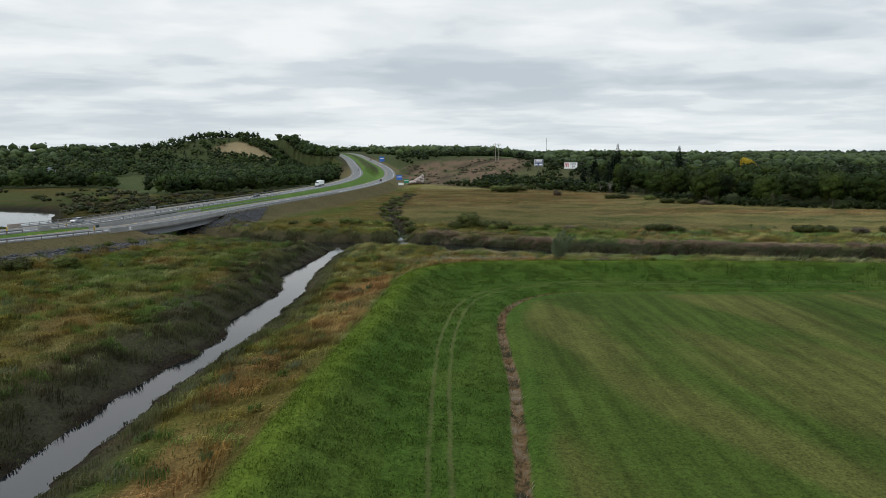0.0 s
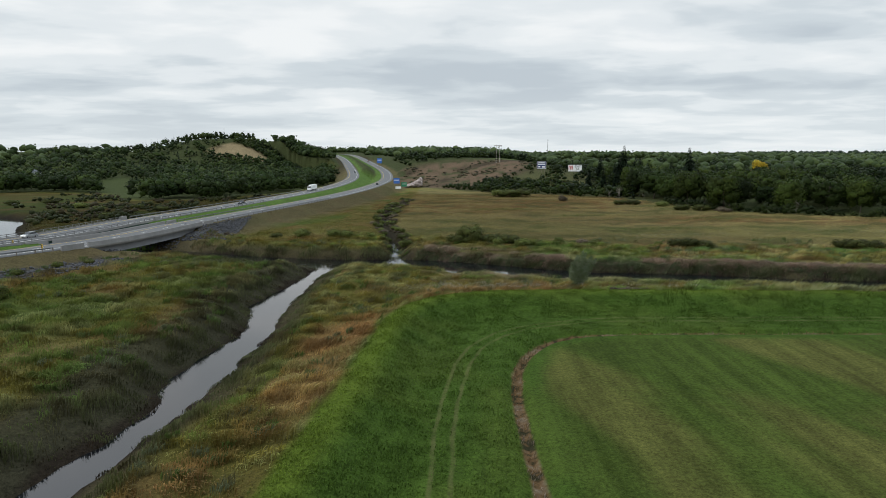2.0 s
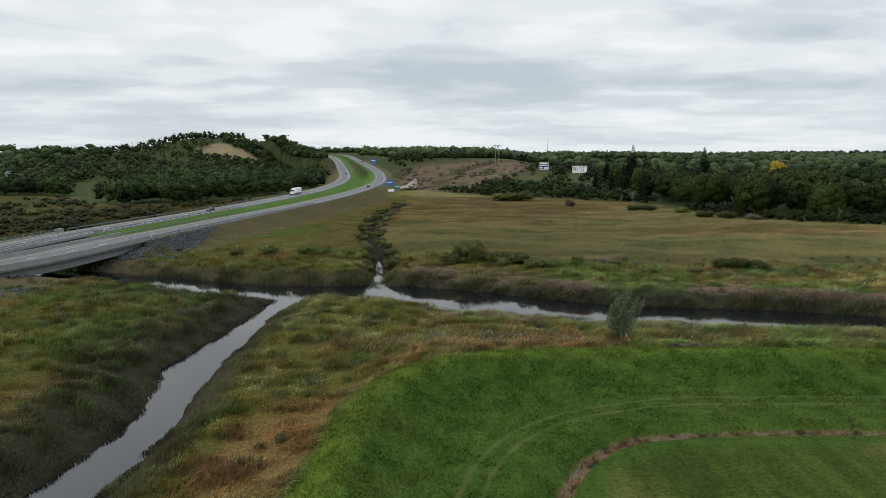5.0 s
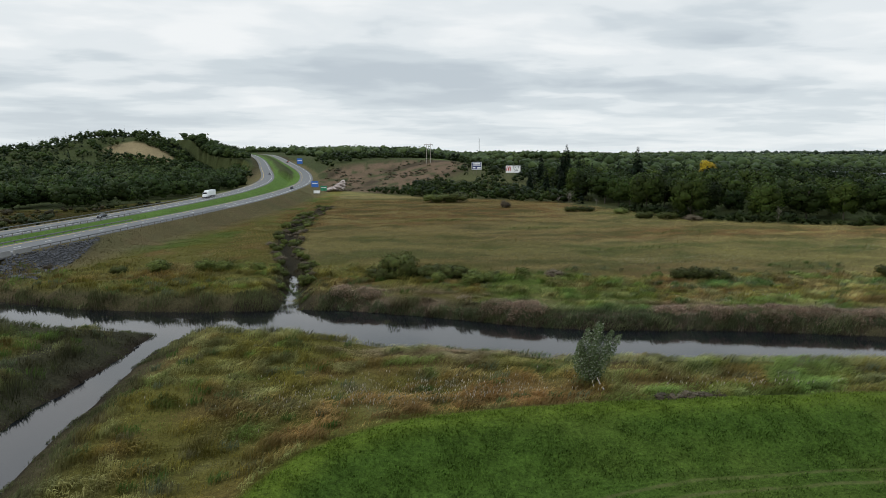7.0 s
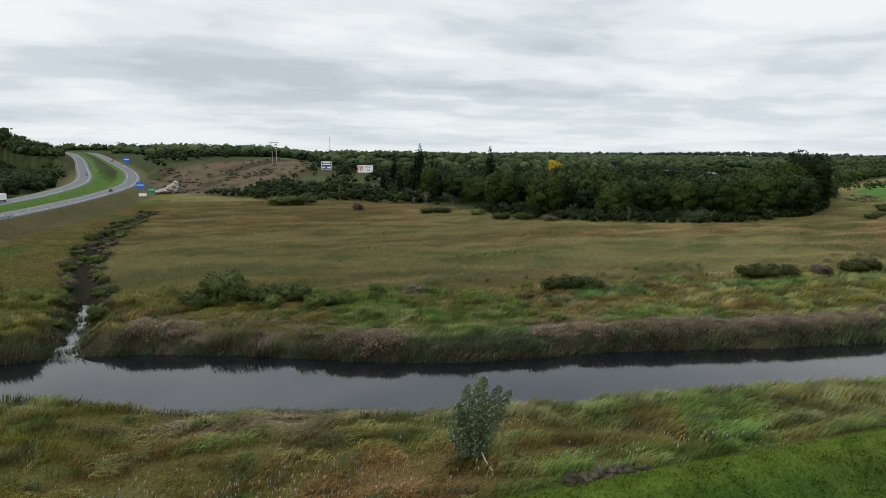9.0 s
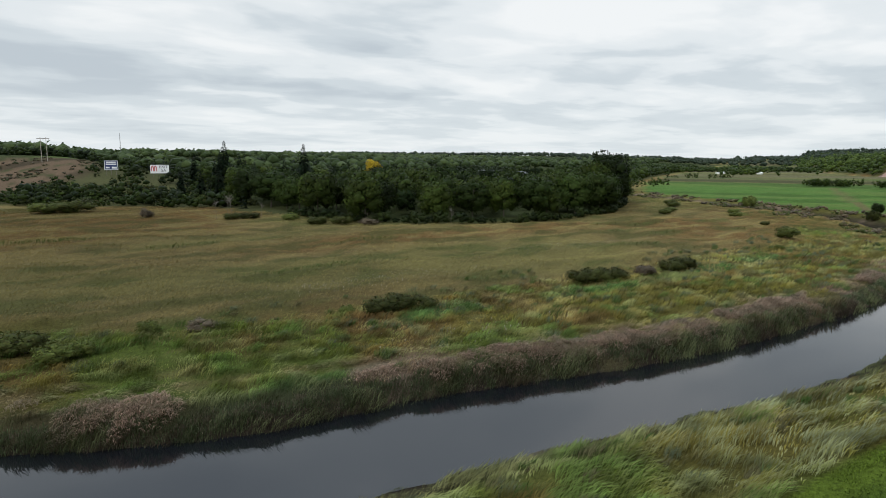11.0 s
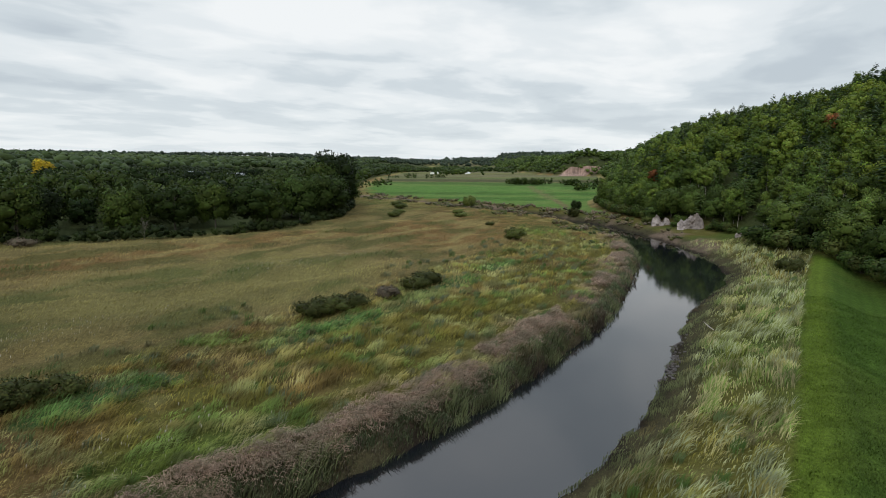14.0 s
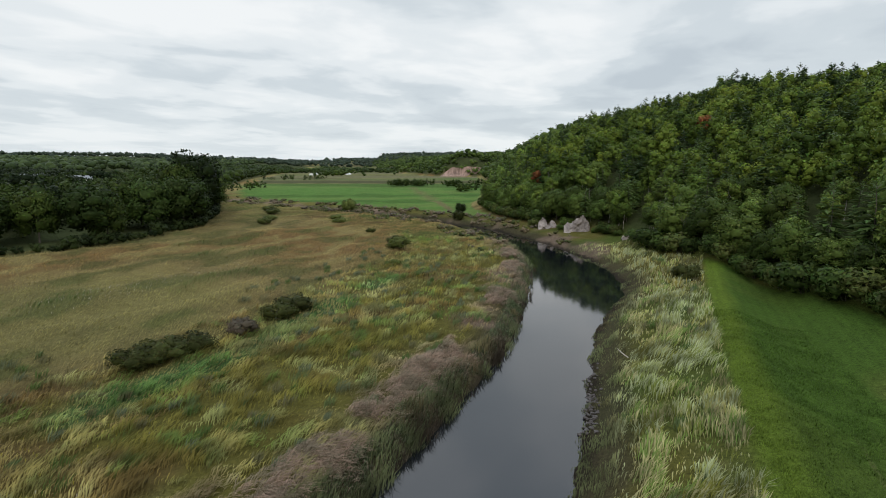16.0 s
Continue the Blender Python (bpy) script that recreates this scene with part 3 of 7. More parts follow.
GROUND, WATER = ground_material(), water_material()
LEAF, NEEDLE, GRASS = leaf_material("leaves", 0.75, 0.5, 0.25, 1.1), leaf_material("needles", 0.3, 0.6, 0.3, 0.8), leaf_material("grass_blades", 0.1, 0.6, 0.42)
BARK = surface("bark", (0.085, 0.070, 0.055), 0.95, 0, 9, 1.2, 0.5, 0.6, 0.05)
PALE_BARK = surface("pale_bark", (0.32, 0.29, 0.25), 0.9, 0, 9, 1.5, 0.4, 0.4, 0.03)
GREY_BARK = surface("grey_bark", (0.17, 0.15, 0.125), 0.9, 0, 9, 1.5, 0.4, 0.4, 0.03)
ASPHALT = surface("asphalt", (0.095, 0.095, 0.094), 0.85, 0, 3, 0.12, 0.25, 0.3, 0.01)
LINE_PAINT = surface("road_paint", (0.75, 0.74, 0.68), 0.7, 0, 5, 0.5, 0.25)
YELLOW_PAINT = surface("yellow_paint", (0.75, 0.48, 0.04), 0.6, 0, 5, 0.5, 0.2)
BLACK_PAINT = surface("black_paint", (0.02, 0.02, 0.02), 0.5, 0, 5, 0.5, 0.2)
WHITE_PAINT = surface("white_paint", (0.8, 0.8, 0.79), 0.45, 0, 5, 0.5, 0.12)
BLUE_PAINT = surface("blue_paint", (0.03, 0.12, 0.42), 0.5, 0, 5, 0.5, 0.15)
NAVY_PAINT = surface("navy_paint", (0.025, 0.04, 0.13), 0.5, 0, 5, 0.5, 0.15)
RED_PAINT = surface("red_paint", (0.45, 0.04, 0.03), 0.45, 0, 5, 0.5, 0.15)
SILVER_PAINT = surface("silver_paint", (0.42, 0.43, 0.44), 0.3, 0.6, 5, 0.5, 0.1)
DARK_PAINT = surface("dark_car_paint", (0.03, 0.033, 0.04), 0.25, 0.2, 5, 0.5, 0.1)
RUBBER = surface("tyre_rubber", (0.02, 0.02, 0.02), 0.9, 0, 8, 1, 0.2)
DARK_GLASS = surface("dark_window_glass", (0.015, 0.018, 0.02), 0.08, 0, 2, 0.5, 0.1, 0.02)
CONCRETE = surface("concrete", (0.215, 0.21, 0.20), 0.85, 0, 3, 0.35, 0.35, 0.25, 0.02)
GIRDER_GREY = surface("grey_girder_steel", (0.20, 0.205, 0.215), 0.6, 0.1, 3, 0.4, 0.3)
GIRDER_GREEN = surface("green_girder_steel", (0.018, 0.060, 0.045), 0.6, 0.1, 3, 0.4, 0.35)
GALVANISED = surface("galvanised_steel", (0.115, 0.118, 0.118), 0.6, 0.2, 5, 0.6, 0.25)
WOOD_POST = surface("weathered_post_wood", (0.17, 0.145, 0.12), 0.9, 0, 8, 1, 0.4)
STONE = surface("grey_riprap_stone", (0.058, 0.058, 0.062), 0.9, 0, 4, 0.7, 0.6, 0.6, 0.05)
PALE_ROCK = surface("pale_limestone", (0.25, 0.212, 0.19), 0.9, 0, 1.1, 0.3, 0.9, 0.9, 0.3)
PINK_ROCK = surface("pink_gypsum_rock", (0.25, 0.165, 0.130), 0.9, 0, 0.35, 0.1, 1.6, 0.9, 0.5, (1, 1, 0.12))


# ---------------------------------------------------------------- mesh helpers
def mesh_from(name, verts, tris, material, cols=None, normals=None):
    """A mesh from arrays of corners and triangles, with a colour at each corner where given."""
    me = bpy.data.meshes.new(name)
    verts, tris = np.asarray(verts, np.float32), np.array(tris, np.int32)
    if normals is not None:
        a, b, c = (verts[tris[:, k]] for k in range(3))
        turn = np.einsum("ij,ij->i", np.cross(b - a, c - a), np.asarray(normals)[tris[:, 0]]) < 0
        tris[turn] = tris[turn][:, (0, 2, 1)]
    me.vertices.add(len(verts))
    me.vertices.foreach_set("co", verts.ravel())
    me.loops.add(tris.size)
    me.loops.foreach_set("vertex_index", tris.ravel())
    me.polygons.add(len(tris))
    me.polygons.foreach_set("loop_start", np.arange(0, tris.size, tris.shape[1], dtype=np.int32))
    me.update(calc_edges=True)
    if cols is not None:
        a = me.color_attributes.new("col", "FLOAT_COLOR", "POINT")
        rgba = np.ones((len(verts), 4), np.float32)
        rgba[:, :3] = cols
        a.data.foreach_set("color", rgba.ravel())
    if normals is not None:
        me.attributes.new("custom_normal", "FLOAT_VECTOR", "POINT").data.foreach_set("vector", np.asarray(normals, np.float32).ravel())
    me.materials.append(material)
    return me


def part(name, data, material=None, parent=None, label=""):
    """Links a bmesh or a mesh as one object, under parent where given."""
    if isinstance(data, bmesh.types.BMesh):
        me = bpy.data.meshes.new(name)
        bmesh.ops.recalc_face_normals(data, faces=data.faces)
        data.to_mesh(me)
        data.free()
        me.materials.append(material)
    else:
        me = data
    ob = new(name, me)
    if parent:
        ob.parent = parent
    if label:
        ob["label"] = label
    return ob


def add_box(bm, size, centre, rz=0.0, bevel=0.0, rx=0.0, ry=0.0):
    m = Matrix.Translation(centre) @ Euler((rx, ry, rz)).to_matrix().to_4x4() @ Matrix.Diagonal((*size, 1))
    r = bmesh.ops.create_cube(bm, size=1, matrix=m)
    if bevel:
        edges = list({e for v in r["verts"] for e in v.link_edges})
        bmesh.ops.bevel(bm, geom=edges, offset=bevel, segments=2, affect="EDGES")
    return bm


def box(size, centre, rz=0.0, bevel=0.0):
    return add_box(bmesh.new(), size, centre, rz, bevel)


def add_tube(bm, a, b, r1, r2, n=7):
    a, b = Vector(a), Vector(b)
    m = Matrix.Translation((a + b) / 2) @ (b - a).to_track_quat("Z", "Y").to_matrix().to_4x4()
    bmesh.ops.create_cone(bm, cap_ends=True, segments=n, radius1=r1, radius2=r2, depth=(b - a).length, matrix=m)
    return bm


def sweep(path, section, offset=0.0):
    """A bar of the given cross-section (across, up) along a path of x, y, z rows."""
    p = np.array(path, float)
    t = np.gradient(p[:, :2], axis=0)
    t /= np.linalg.norm(t, axis=1)[:, None]
    nrm = np.stack([t[:, 1], -t[:, 0]], 1)
    sec = np.array(section, float)
    k = len(sec)
    v = np.zeros((len(p), k, 3))
    v[:, :, :2] = p[:, None, :2] + nrm[:, None, :] * (sec[None, :, 0:1] + offset)
    v[:, :, 2] = p[:, None, 2] + sec[None, :, 1]
    bm = bmesh.new()
    vs = [[bm.verts.new(c) for c in row] for row in v]
    for r0, r1 in zip(vs[:-1], vs[1:]):
        for i in range(k):
            bm.faces.new((r0[i], r0[(i + 1) % k], r1[(i + 1) % k], r1[i]))
    bm.faces.new(vs[0])
    bm.faces.new(vs[-1])
    return bm


def rect(w, h, x0=0.0, z0=0.0):
    return [(x0 - w / 2, z0), (x0 + w / 2, z0), (x0 + w / 2, z0 + h), (x0 - w / 2, z0 + h)]


def along(path, start, end, step=None, by=1):
    """Rows of a path between two values of column by, or places every step metres with headings."""
    p = np.array(path, float)
    lo = min(start, end)
    hi = max(start, end)
    dist = np.concatenate([[0], np.cumsum(np.hypot(*np.diff(p[:, :2], axis=0).T))])
    d0, d1 = np.interp(lo, p[:, by], dist), np.interp(hi, p[:, by], dist)
    q = np.arange(d0, d1 + 1e-6, step or 5.0)
    return np.stack([np.interp(q, dist, p[:, c]) for c in range(3)], 1)


def shifted(path, off):
    p = np.array(path, float)
    t = np.gradient(p[:, :2], axis=0)
    t /= np.linalg.norm(t, axis=1)[:, None]
    p[:, 0] += t[:, 1] * off
    p[:, 1] -= t[:, 0] * off
    return p


# ---------------------------------------------------------------- ground: one sheet out to the horizon
def graded(spans):
    out = []
    for a, b, step in spans:
        out.append(np.arange(a, b, step))
    return np.concatenate(out)


def far_steps(start, end, n):
    return start + np.sign(end - start) * (np.geomspace(20, abs(end - start) + 20, n) - 20)


def build_ground():
    xs = np.concatenate([far_steps(-700, -4900, 24)[:0:-1], graded([(-700, -260, 11), (-260, -120, 3.5), (-120, -44, 1.4), (-44, 135, 0.95), (135, 250, 1.3), (250, 430, 2.8), (430, 1300, 17)]), far_steps(1300, 4900, 30)])
    ys = np.concatenate([far_steps(30, -1500, 16)[:0:-1], graded([(30, 205, 0.95), (205, 300, 1.6), (300, 480, 3.6), (480, 1160, 9.5)]), far_steps(1160, 4900, 30)])
    gx, gy = np.meshgrid(xs, ys)
    p = plan(gx, gy)
    z = ground_height(gx, gy, p)
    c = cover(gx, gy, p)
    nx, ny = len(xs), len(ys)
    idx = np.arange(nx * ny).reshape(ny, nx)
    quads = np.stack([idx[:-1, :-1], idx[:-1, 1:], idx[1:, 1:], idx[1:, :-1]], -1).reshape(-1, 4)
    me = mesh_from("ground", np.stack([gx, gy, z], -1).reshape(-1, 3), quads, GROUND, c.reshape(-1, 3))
    mown = (p["dyke"] > 0) & (p["forest"] < 1)
    for nm, val in (("dyke", p["dyke"]), ("track", p["track"]), ("ditch", p["ditch"]), ("mown", mown.astype(float)),
                    ("field", smooth(2.0, 4.5, p["ditch"]) * smooth(150, 120, gx) * (p["dyke"] > 8)), ("reach", smooth(130, 110, gx) * (p["dyke"] > 6))):
        me.attributes.new(nm, "FLOAT", "POINT").data.foreach_set("value", val.astype(np.float32).ravel())
    me.polygons.foreach_set("use_smooth", np.ones(len(quads), bool))
    return tagged(new("ground", me), "mown dyke, hayfield, marsh and wooded hills as one land", "ground", kind="structure")


ground = build_ground()


def build_water():
    bm = bmesh.new()
    for a, b, c, d in ((-420, -130, 560, 205), (-420, 205, 640, 720)):
        vs = [bm.verts.new(v) for v in ((a, b, 0), (c, b, 0), (c, d, 0), (a, d, 0))]
        bm.faces.new(vs)
    bmesh.ops.remove_doubles(bm, verts=bm.verts, dist=0.001)
    return tagged(part("water", bm, WATER), "calm dark tidal river water mirroring the sky", "water", kind="structure")


water = build_water()


# ---------------------------------------------------------------- highway
def build_road(name, path, label):
    p = curve_points(path[::3], 4.0)
    ob = part(name, sweep(p, [(-6.0, -0.25), (6.0, -0.25), (5.6, 0.0), (-5.6, 0.0)]), ASPHALT)
    tagged(ob, label, "road", kind="structure")
    for off, m in ((-3.75, YELLOW_PAINT), (3.75, LINE_PAINT)):
        part("edge_line", sweep(p, rect(0.16, 0.012, off, 0.0)), m, ob)
    marks = along(p, 60, 700, 12.0)
    for a in marks:
        k = int(np.argmin(np.hypot(p[:, 0] - a[0], p[:, 1] - a[1])))
        t = p[min(k + 1, len(p) - 1)] - p[max(k - 1, 0)]
        part("lane_mark", box((0.15, 3.0, 0.014), (a[0], a[1], a[2] + 0.006), -math.atan2(t[0], t[1])), LINE_PAINT, ob)
    return ob


road_near = build_road("road_1", ROAD_NEAR, "light grey asphalt carriageway curving up the hill")
road_far = build_road("road_2", ROAD_FAR, "light grey asphalt carriageway beyond the grass median")


def guard_rail(path, off, y0, y1, step=4.0):
    rail = tagged(new("guard_rail"), "galvanised steel guard rail on short wooden posts", "guard rail", "guard rails")
    q = shifted(along(path, y0, y1, step), off)
    wave = [(0, 0.45), (0.05, 0.5), (0.0, 0.58), (0.05, 0.66), (0.0, 0.76), (-0.03, 0.76), (0.01, 0.66), (-0.03, 0.58), (0.01, 0.5), (-0.03, 0.45)]
    part("beam", sweep(q, [(2 * a, b) for a, b in wave]), GALVANISED, rail)
    bm = box((0.2, 0.2, 1.25), (0, 0, 0.13), 0, 0.02)
    first = part("post", bm, WOOD_POST, rail)
    first.location = (*q[0][:2], q[0][2])
    for r in q[1:]:
        o = new("post", first.data)
        o.parent, o.location = rail, (r[0], r[1], r[2])
    return rail


for path, off, y0, y1 in ((ROAD_NEAR, 6.5, 60, 178), (ROAD_NEAR, 6.5, 241, 360), (ROAD_NEAR, -6.2, 70, 178), (ROAD_NEAR, -6.2, 241, 310), (ROAD_FAR, -6.4, 60, 170), (ROAD_FAR, -6.4, 246, 430),
                         (ROAD_FAR, 6.2, 80, 170), (ROAD_FAR, 6.2, 246, 340)):
    guard_rail(path, off, y0, y1)


def concrete_bridge():
    b = tagged(new("road_bridge"), "pale concrete road bridge with grey steel girders over the river", "bridge")
    q = along(ROAD_NEAR, *BRIDGE, 4.0)
    part("deck", sweep(q, [(-6.9, -0.75), (6.9, -0.75), (7.1, -0.3), (7.1, -0.02), (-7.1, -0.02), (-7.1, -0.3)]), CONCRETE, b)
    for off in (-6.75, 6.75):
        part("parapet", sweep(q, [(off - 0.22, -0.02), (off + 0.22, -0.02), (off + 0.16, 0.95), (off - 0.16, 0.95)]), CONCRETE, b)
    for off in (-5.4, -1.8, 1.8, 5.4):
        part("girder", sweep(q, [(off - 0.35, -2.75), (off + 0.35, -2.75), (off + 0.35, -2.65), (off + 0.08, -2.6), (off + 0.08, -0.9), (off + 0.35, -0.85), (off + 0.35, -0.751),
                                 (off - 0.35, -0.751), (off - 0.35, -0.85), (off - 0.08, -0.9), (off - 0.08, -2.6), (off - 0.35, -2.65)]), GIRDER_GREY, b)
    for k in (0, -1):
        t = q[1] - q[0] if k == 0 else q[-1] - q[-2]
        rz = -math.atan2(t[0], t[1])
        sgn = 1 if k == 0 else -1
        c = q[k] - sgn * 1.2 * np.array([t[0], t[1], 0]) / np.hypot(t[0], t[1])
        part("abutment", box((14.6, 2.4, 8.2), (c[0], c[1], 1.7), rz, 0.06), CONCRETE, b)
        for off in (-6.9, 6.9):
            w = q[k] - sgn * 4.2 * np.array([t[0], t[1], 0]) / np.hypot(t[0], t[1])
            nx, ny = math.cos(rz) * off, math.sin(rz) * off
            part("wing_wall", box((0.55, 6.0, 3.6), (w[0] + nx, w[1] + ny, 5.1), rz, 0.05), CONCRETE, b)
    return b


def girder_bridge():
    b = tagged(new("girder_bridge"), "older road bridge with green steel girders and open post railings", "bridge")
    q = along(ROAD_FAR, 174.0, 242.0, 3.4)
    part("deck", sweep(q, [(-6.4, -0.5), (6.4, -0.5), (6.4, -0.02), (-6.4, -0.02)]), CONCRETE, b)
    for off in (-5.8, -2, 2, 5.8):
        part("girder", sweep(q, rect(0.3, 1.9, off, -2.4)), GIRDER_GREEN, b)
    post = None
    for off in (-6.1, 6.1):
        s = shifted(q, off)
        for h in (0.45, 0.95):
            part("rail", sweep(s, rect(0.1, 0.13, 0, h)), GALVANISED, b)
        part("kerb", sweep(s, rect(0.5, 0.28, 0, -0.02)), CONCRETE, b)
        for r in s:
            if post is None:
                post = part("post", box((0.18, 0.18, 1.15), (0, 0, 0.55), 0, 0.02), CONCRETE, b)
                o = post
            else:
                o = new("post", post.data)
                o.parent = b
            o.location = r
    for k in (0, -1):
        t = q[1] - q[0] if k == 0 else q[-1] - q[-2]
        rz = -math.atan2(t[0], t[1])
        sgn = 1 if k == 0 else -1
        c = q[k] - sgn * 1.0 * np.array([t[0], t[1], 0]) / np.hypot(t[0], t[1])
        part("abutment", box((14.0, 2.0, 7.6), (c[0], c[1], 2.2), rz, 0.06), CONCRETE, b)
        for off in (-6.2, 6.2):
            nx, ny = math.cos(rz) * off, math.sin(rz) * off
            part("end_block", box((0.8, 3.4, 1.6), (c[0] + nx, c[1] + ny, 7.1), rz, 0.05), surface("worn_concrete", (0.27, 0.23, 0.19), 0.9, 0, 3, 0.5, 0.5) if off < 0 and k == 0 else CONCRETE, b)
    return b


concrete_bridge()
girder_bridge()


# ---------------------------------------------------------------- plants
def leaf_tris(centres, normals, size, rng, slim=1.0):
    """One triangle a leaf clump, turned at random round its normal."""
    n = len(centres)
    r = rng.normal(size=(n, 3))
    u = np.cross(normals, r)
    u /= np.linalg.norm(u, axis=1)[:, None] + 1e-9
    w = np.cross(normals, u)
    s = size * rng.uniform(0.6, 1.35, (n, 1))
    v = np.stack([centres - u * s * 0.6 - w * s * 0.4 * slim, centres + u * s * 0.6 - w * s * 0.35 * slim, centres + w * s * 0.75 * slim + normals * s * 0.15], 1)
    return v.reshape(-1, 3)


def leaf_cols(n, colour, rng, spread=0.3):
    c = np.array(colour)[None] * (1 + spread * rng.uniform(-1, 1, (n, 1))) * (1 + 0.12 * rng.uniform(-1, 1, (n, 3)))
    return np.repeat(np.clip(c, 0.004, 1), 3, axis=0)


def lobe_shell(detail):
    bm = bmesh.new()
    bmesh.ops.create_icosphere(bm, subdivisions=detail, radius=1)
    bm.verts.index_update()
    v, f = np.array([q.co[:] for q in bm.verts]), np.array([[q.index for q in g.verts] for g in bm.faces])
    bm.free()
    return v, f


SHELLS = {1: lobe_shell(1), 2: lobe_shell(2)}


def broad_crown(rng, height, radius, leaves, size, colour, base=0.22, lobes=13, detail=1, plump=1.0):
    """Overlapping lobes, each a dense uneven mass of foliage with leaf clumps standing out of it."""
    cz, rz = height * (0.5 + base / 2), height * (0.5 - base / 2)
    out, nout, cout = [], [], []
    bv, bf = SHELLS[detail]
    k = max(1, leaves // lobes)
    for i in range(lobes):
        h = -0.72 + 1.5 * (i + rng.uniform(0.1, 0.9)) / lobes
        a = i * 2.4 + rng.uniform(-0.5, 0.5)
        reach = math.sqrt(max(0.04, 1 - h * h)) * rng.uniform(0.5, 0.78)
        c = np.array([math.cos(a) * radius * reach, math.sin(a) * radius * reach, cz + rz * h * 0.8])
        lr = radius * rng.uniform(0.34, 0.52) * plump
        mid = np.array([0, 0, cz])
        shell = bv * lr * 0.76 * rng.uniform(0.66, 1.16, (len(bv), 1)) * np.array([1, 1, 0.72]) + c
        tone = np.array(colour) * rng.uniform(0.8, 1.2)

        def bent(direction, pos, jitter):
            whole = (pos - mid) / np.array([radius, radius, rz])
            n = 0.8 * direction + 0.85 * whole + rng.normal(size=pos.shape) * jitter + np.array([0, 0, 0.1])
            return n / np.linalg.norm(n, axis=1)[:, None]
        out.append(shell[bf].reshape(-1, 3))
        nout.append(bent(bv, shell, 0.12)[bf].reshape(-1, 3))
        # shade inside the crown put into the colour: inner mass a tenth darker
        cout.append(np.tile(tone * 0.9, (bf.size, 1)))
        d = rng.normal(size=(k, 3)) + np.array([0.5 * math.cos(a) * reach, 0.5 * math.sin(a) * reach, 0.55])
        d /= np.linalg.norm(d, axis=1)[:, None]
        pos = c + d * lr * rng.uniform(0.70, 1.2, (k, 1)) * np.array([1, 1, 0.78])
        nr = 0.7 * d + rng.normal(size=(k, 3)) * 0.55 + np.array([0, 0, 0.3])
        nr /= np.linalg.norm(nr, axis=1)[:, None]
        out.append(leaf_tris(pos, nr, size, rng))
        nout.append(np.repeat(bent(d, pos, 0.25), 3, axis=0))
        cout.append(leaf_cols(k, tone, rng, 0.35))
    v = np.concatenate(out)
    v[:, 2] = np.maximum(v[:, 2], height * base * 0.35)
    return v, np.clip(np.concatenate(cout), 0.004, 1), np.concatenate(nout)


def conifer_crown(rng, height, radius, tiers, per, size, colour, base=0.08, power=0.9, droop=0.35, gap=0.0):
    """Whorls of drooping branches, each a few tapering sprays."""
    out = []
    for i in range(tiers):
        f = i / (tiers - 1)
        z = height * (base + (0.96 - base) * f)
        r = radius * (1 - f) ** power * rng.uniform(0.8, 1.12) + 0.35
        for j in range(max(4, int(per * (1 - 0.55 * f)))):
            if rng.random() < gap:
                continue
            a = rng.uniform(0, 2 * math.pi)
            rr = r * rng.uniform(0.7, 1.15)
            jit = rng.uniform(-0.55, 0.55) * height / tiers
            d = np.array([math.cos(a), math.sin(a), 0])
            s = np.array([-math.sin(a), math.cos(a), 0])
            tip = d * rr + np.array([0, 0, z - (droop - 2.2 * max(0.0, f - 0.6)) * rr + jit])
            root = np.array([0, 0, z + 0.1 + jit * 0.6])
            mid = root * 0.45 + tip * 0.55 + np.array([0, 0, 0.12 * rr])
            w = size * (0.35 + 0.65 * (1 - f)) * rng.uniform(0.7, 1.2)
            up = np.array([0, 0, 1.0])
            for sg in (-1, 1):
                out.append(np.stack([root, mid + s * w * sg + up * rng.uniform(-0.25, 0.1) * w, tip + up * rng.uniform(-0.1, 0.1)]))
            out.append(np.stack([mid - s * w * 0.5, mid + s * w * 0.5, mid - up * w * 0.8 + d * w * 0.3]))
    v = np.concatenate(out)
    r = np.hypot(v[:, 0], v[:, 1])[:, None] + 0.3
    nr = np.concatenate([v[:, :2] / r, np.full((len(v), 1), 0.75)], 1) + np.repeat(rng.normal(size=(len(v) // 3, 3)) * 0.3, 3, axis=0)
    return v, leaf_cols(len(v) // 3, colour, rng, 0.25), nr / np.linalg.norm(nr, axis=1)[:, None]


def trunk_bm(rng, height, radius, limbs=6, reach=2.5, top=0.8, bent=0.3):
    bm = bmesh.new()
    pts, x, y = [], 0.0, 0.0
    for i in range(5):
        pts.append((x, y, -0.5 + (height * top + 0.5) * i / 4))
        x, y = x + rng.uniform(-bent, bent), y + rng.uniform(-bent, bent)
    for i in range(4):
        add_tube(bm, pts[i], pts[i + 1], radius * (1 - 0.21 * i), radius * (1 - 0.21 * (i + 1)), 7)
    for i in range(limbs):
        f = rng.uniform(0.3, 0.95)
        k = min(3, int(f * 4))
        a = rng.uniform(0, 6.28)
        o = Vector(pts[k]).lerp(Vector(pts[k + 1]), f * 4 - k)
        e = o + Vector((math.cos(a) * reach * rng.uniform(0.5, 1), math.sin(a) * reach * rng.uniform(0.5, 1), reach * rng.uniform(0.35, 0.9)))
        add_tube(bm, o, e, radius * 0.32, radius * 0.08, 5)
    return bm


def tri_index(v):
    return np.arange(len(v)).reshape(-1, 3)


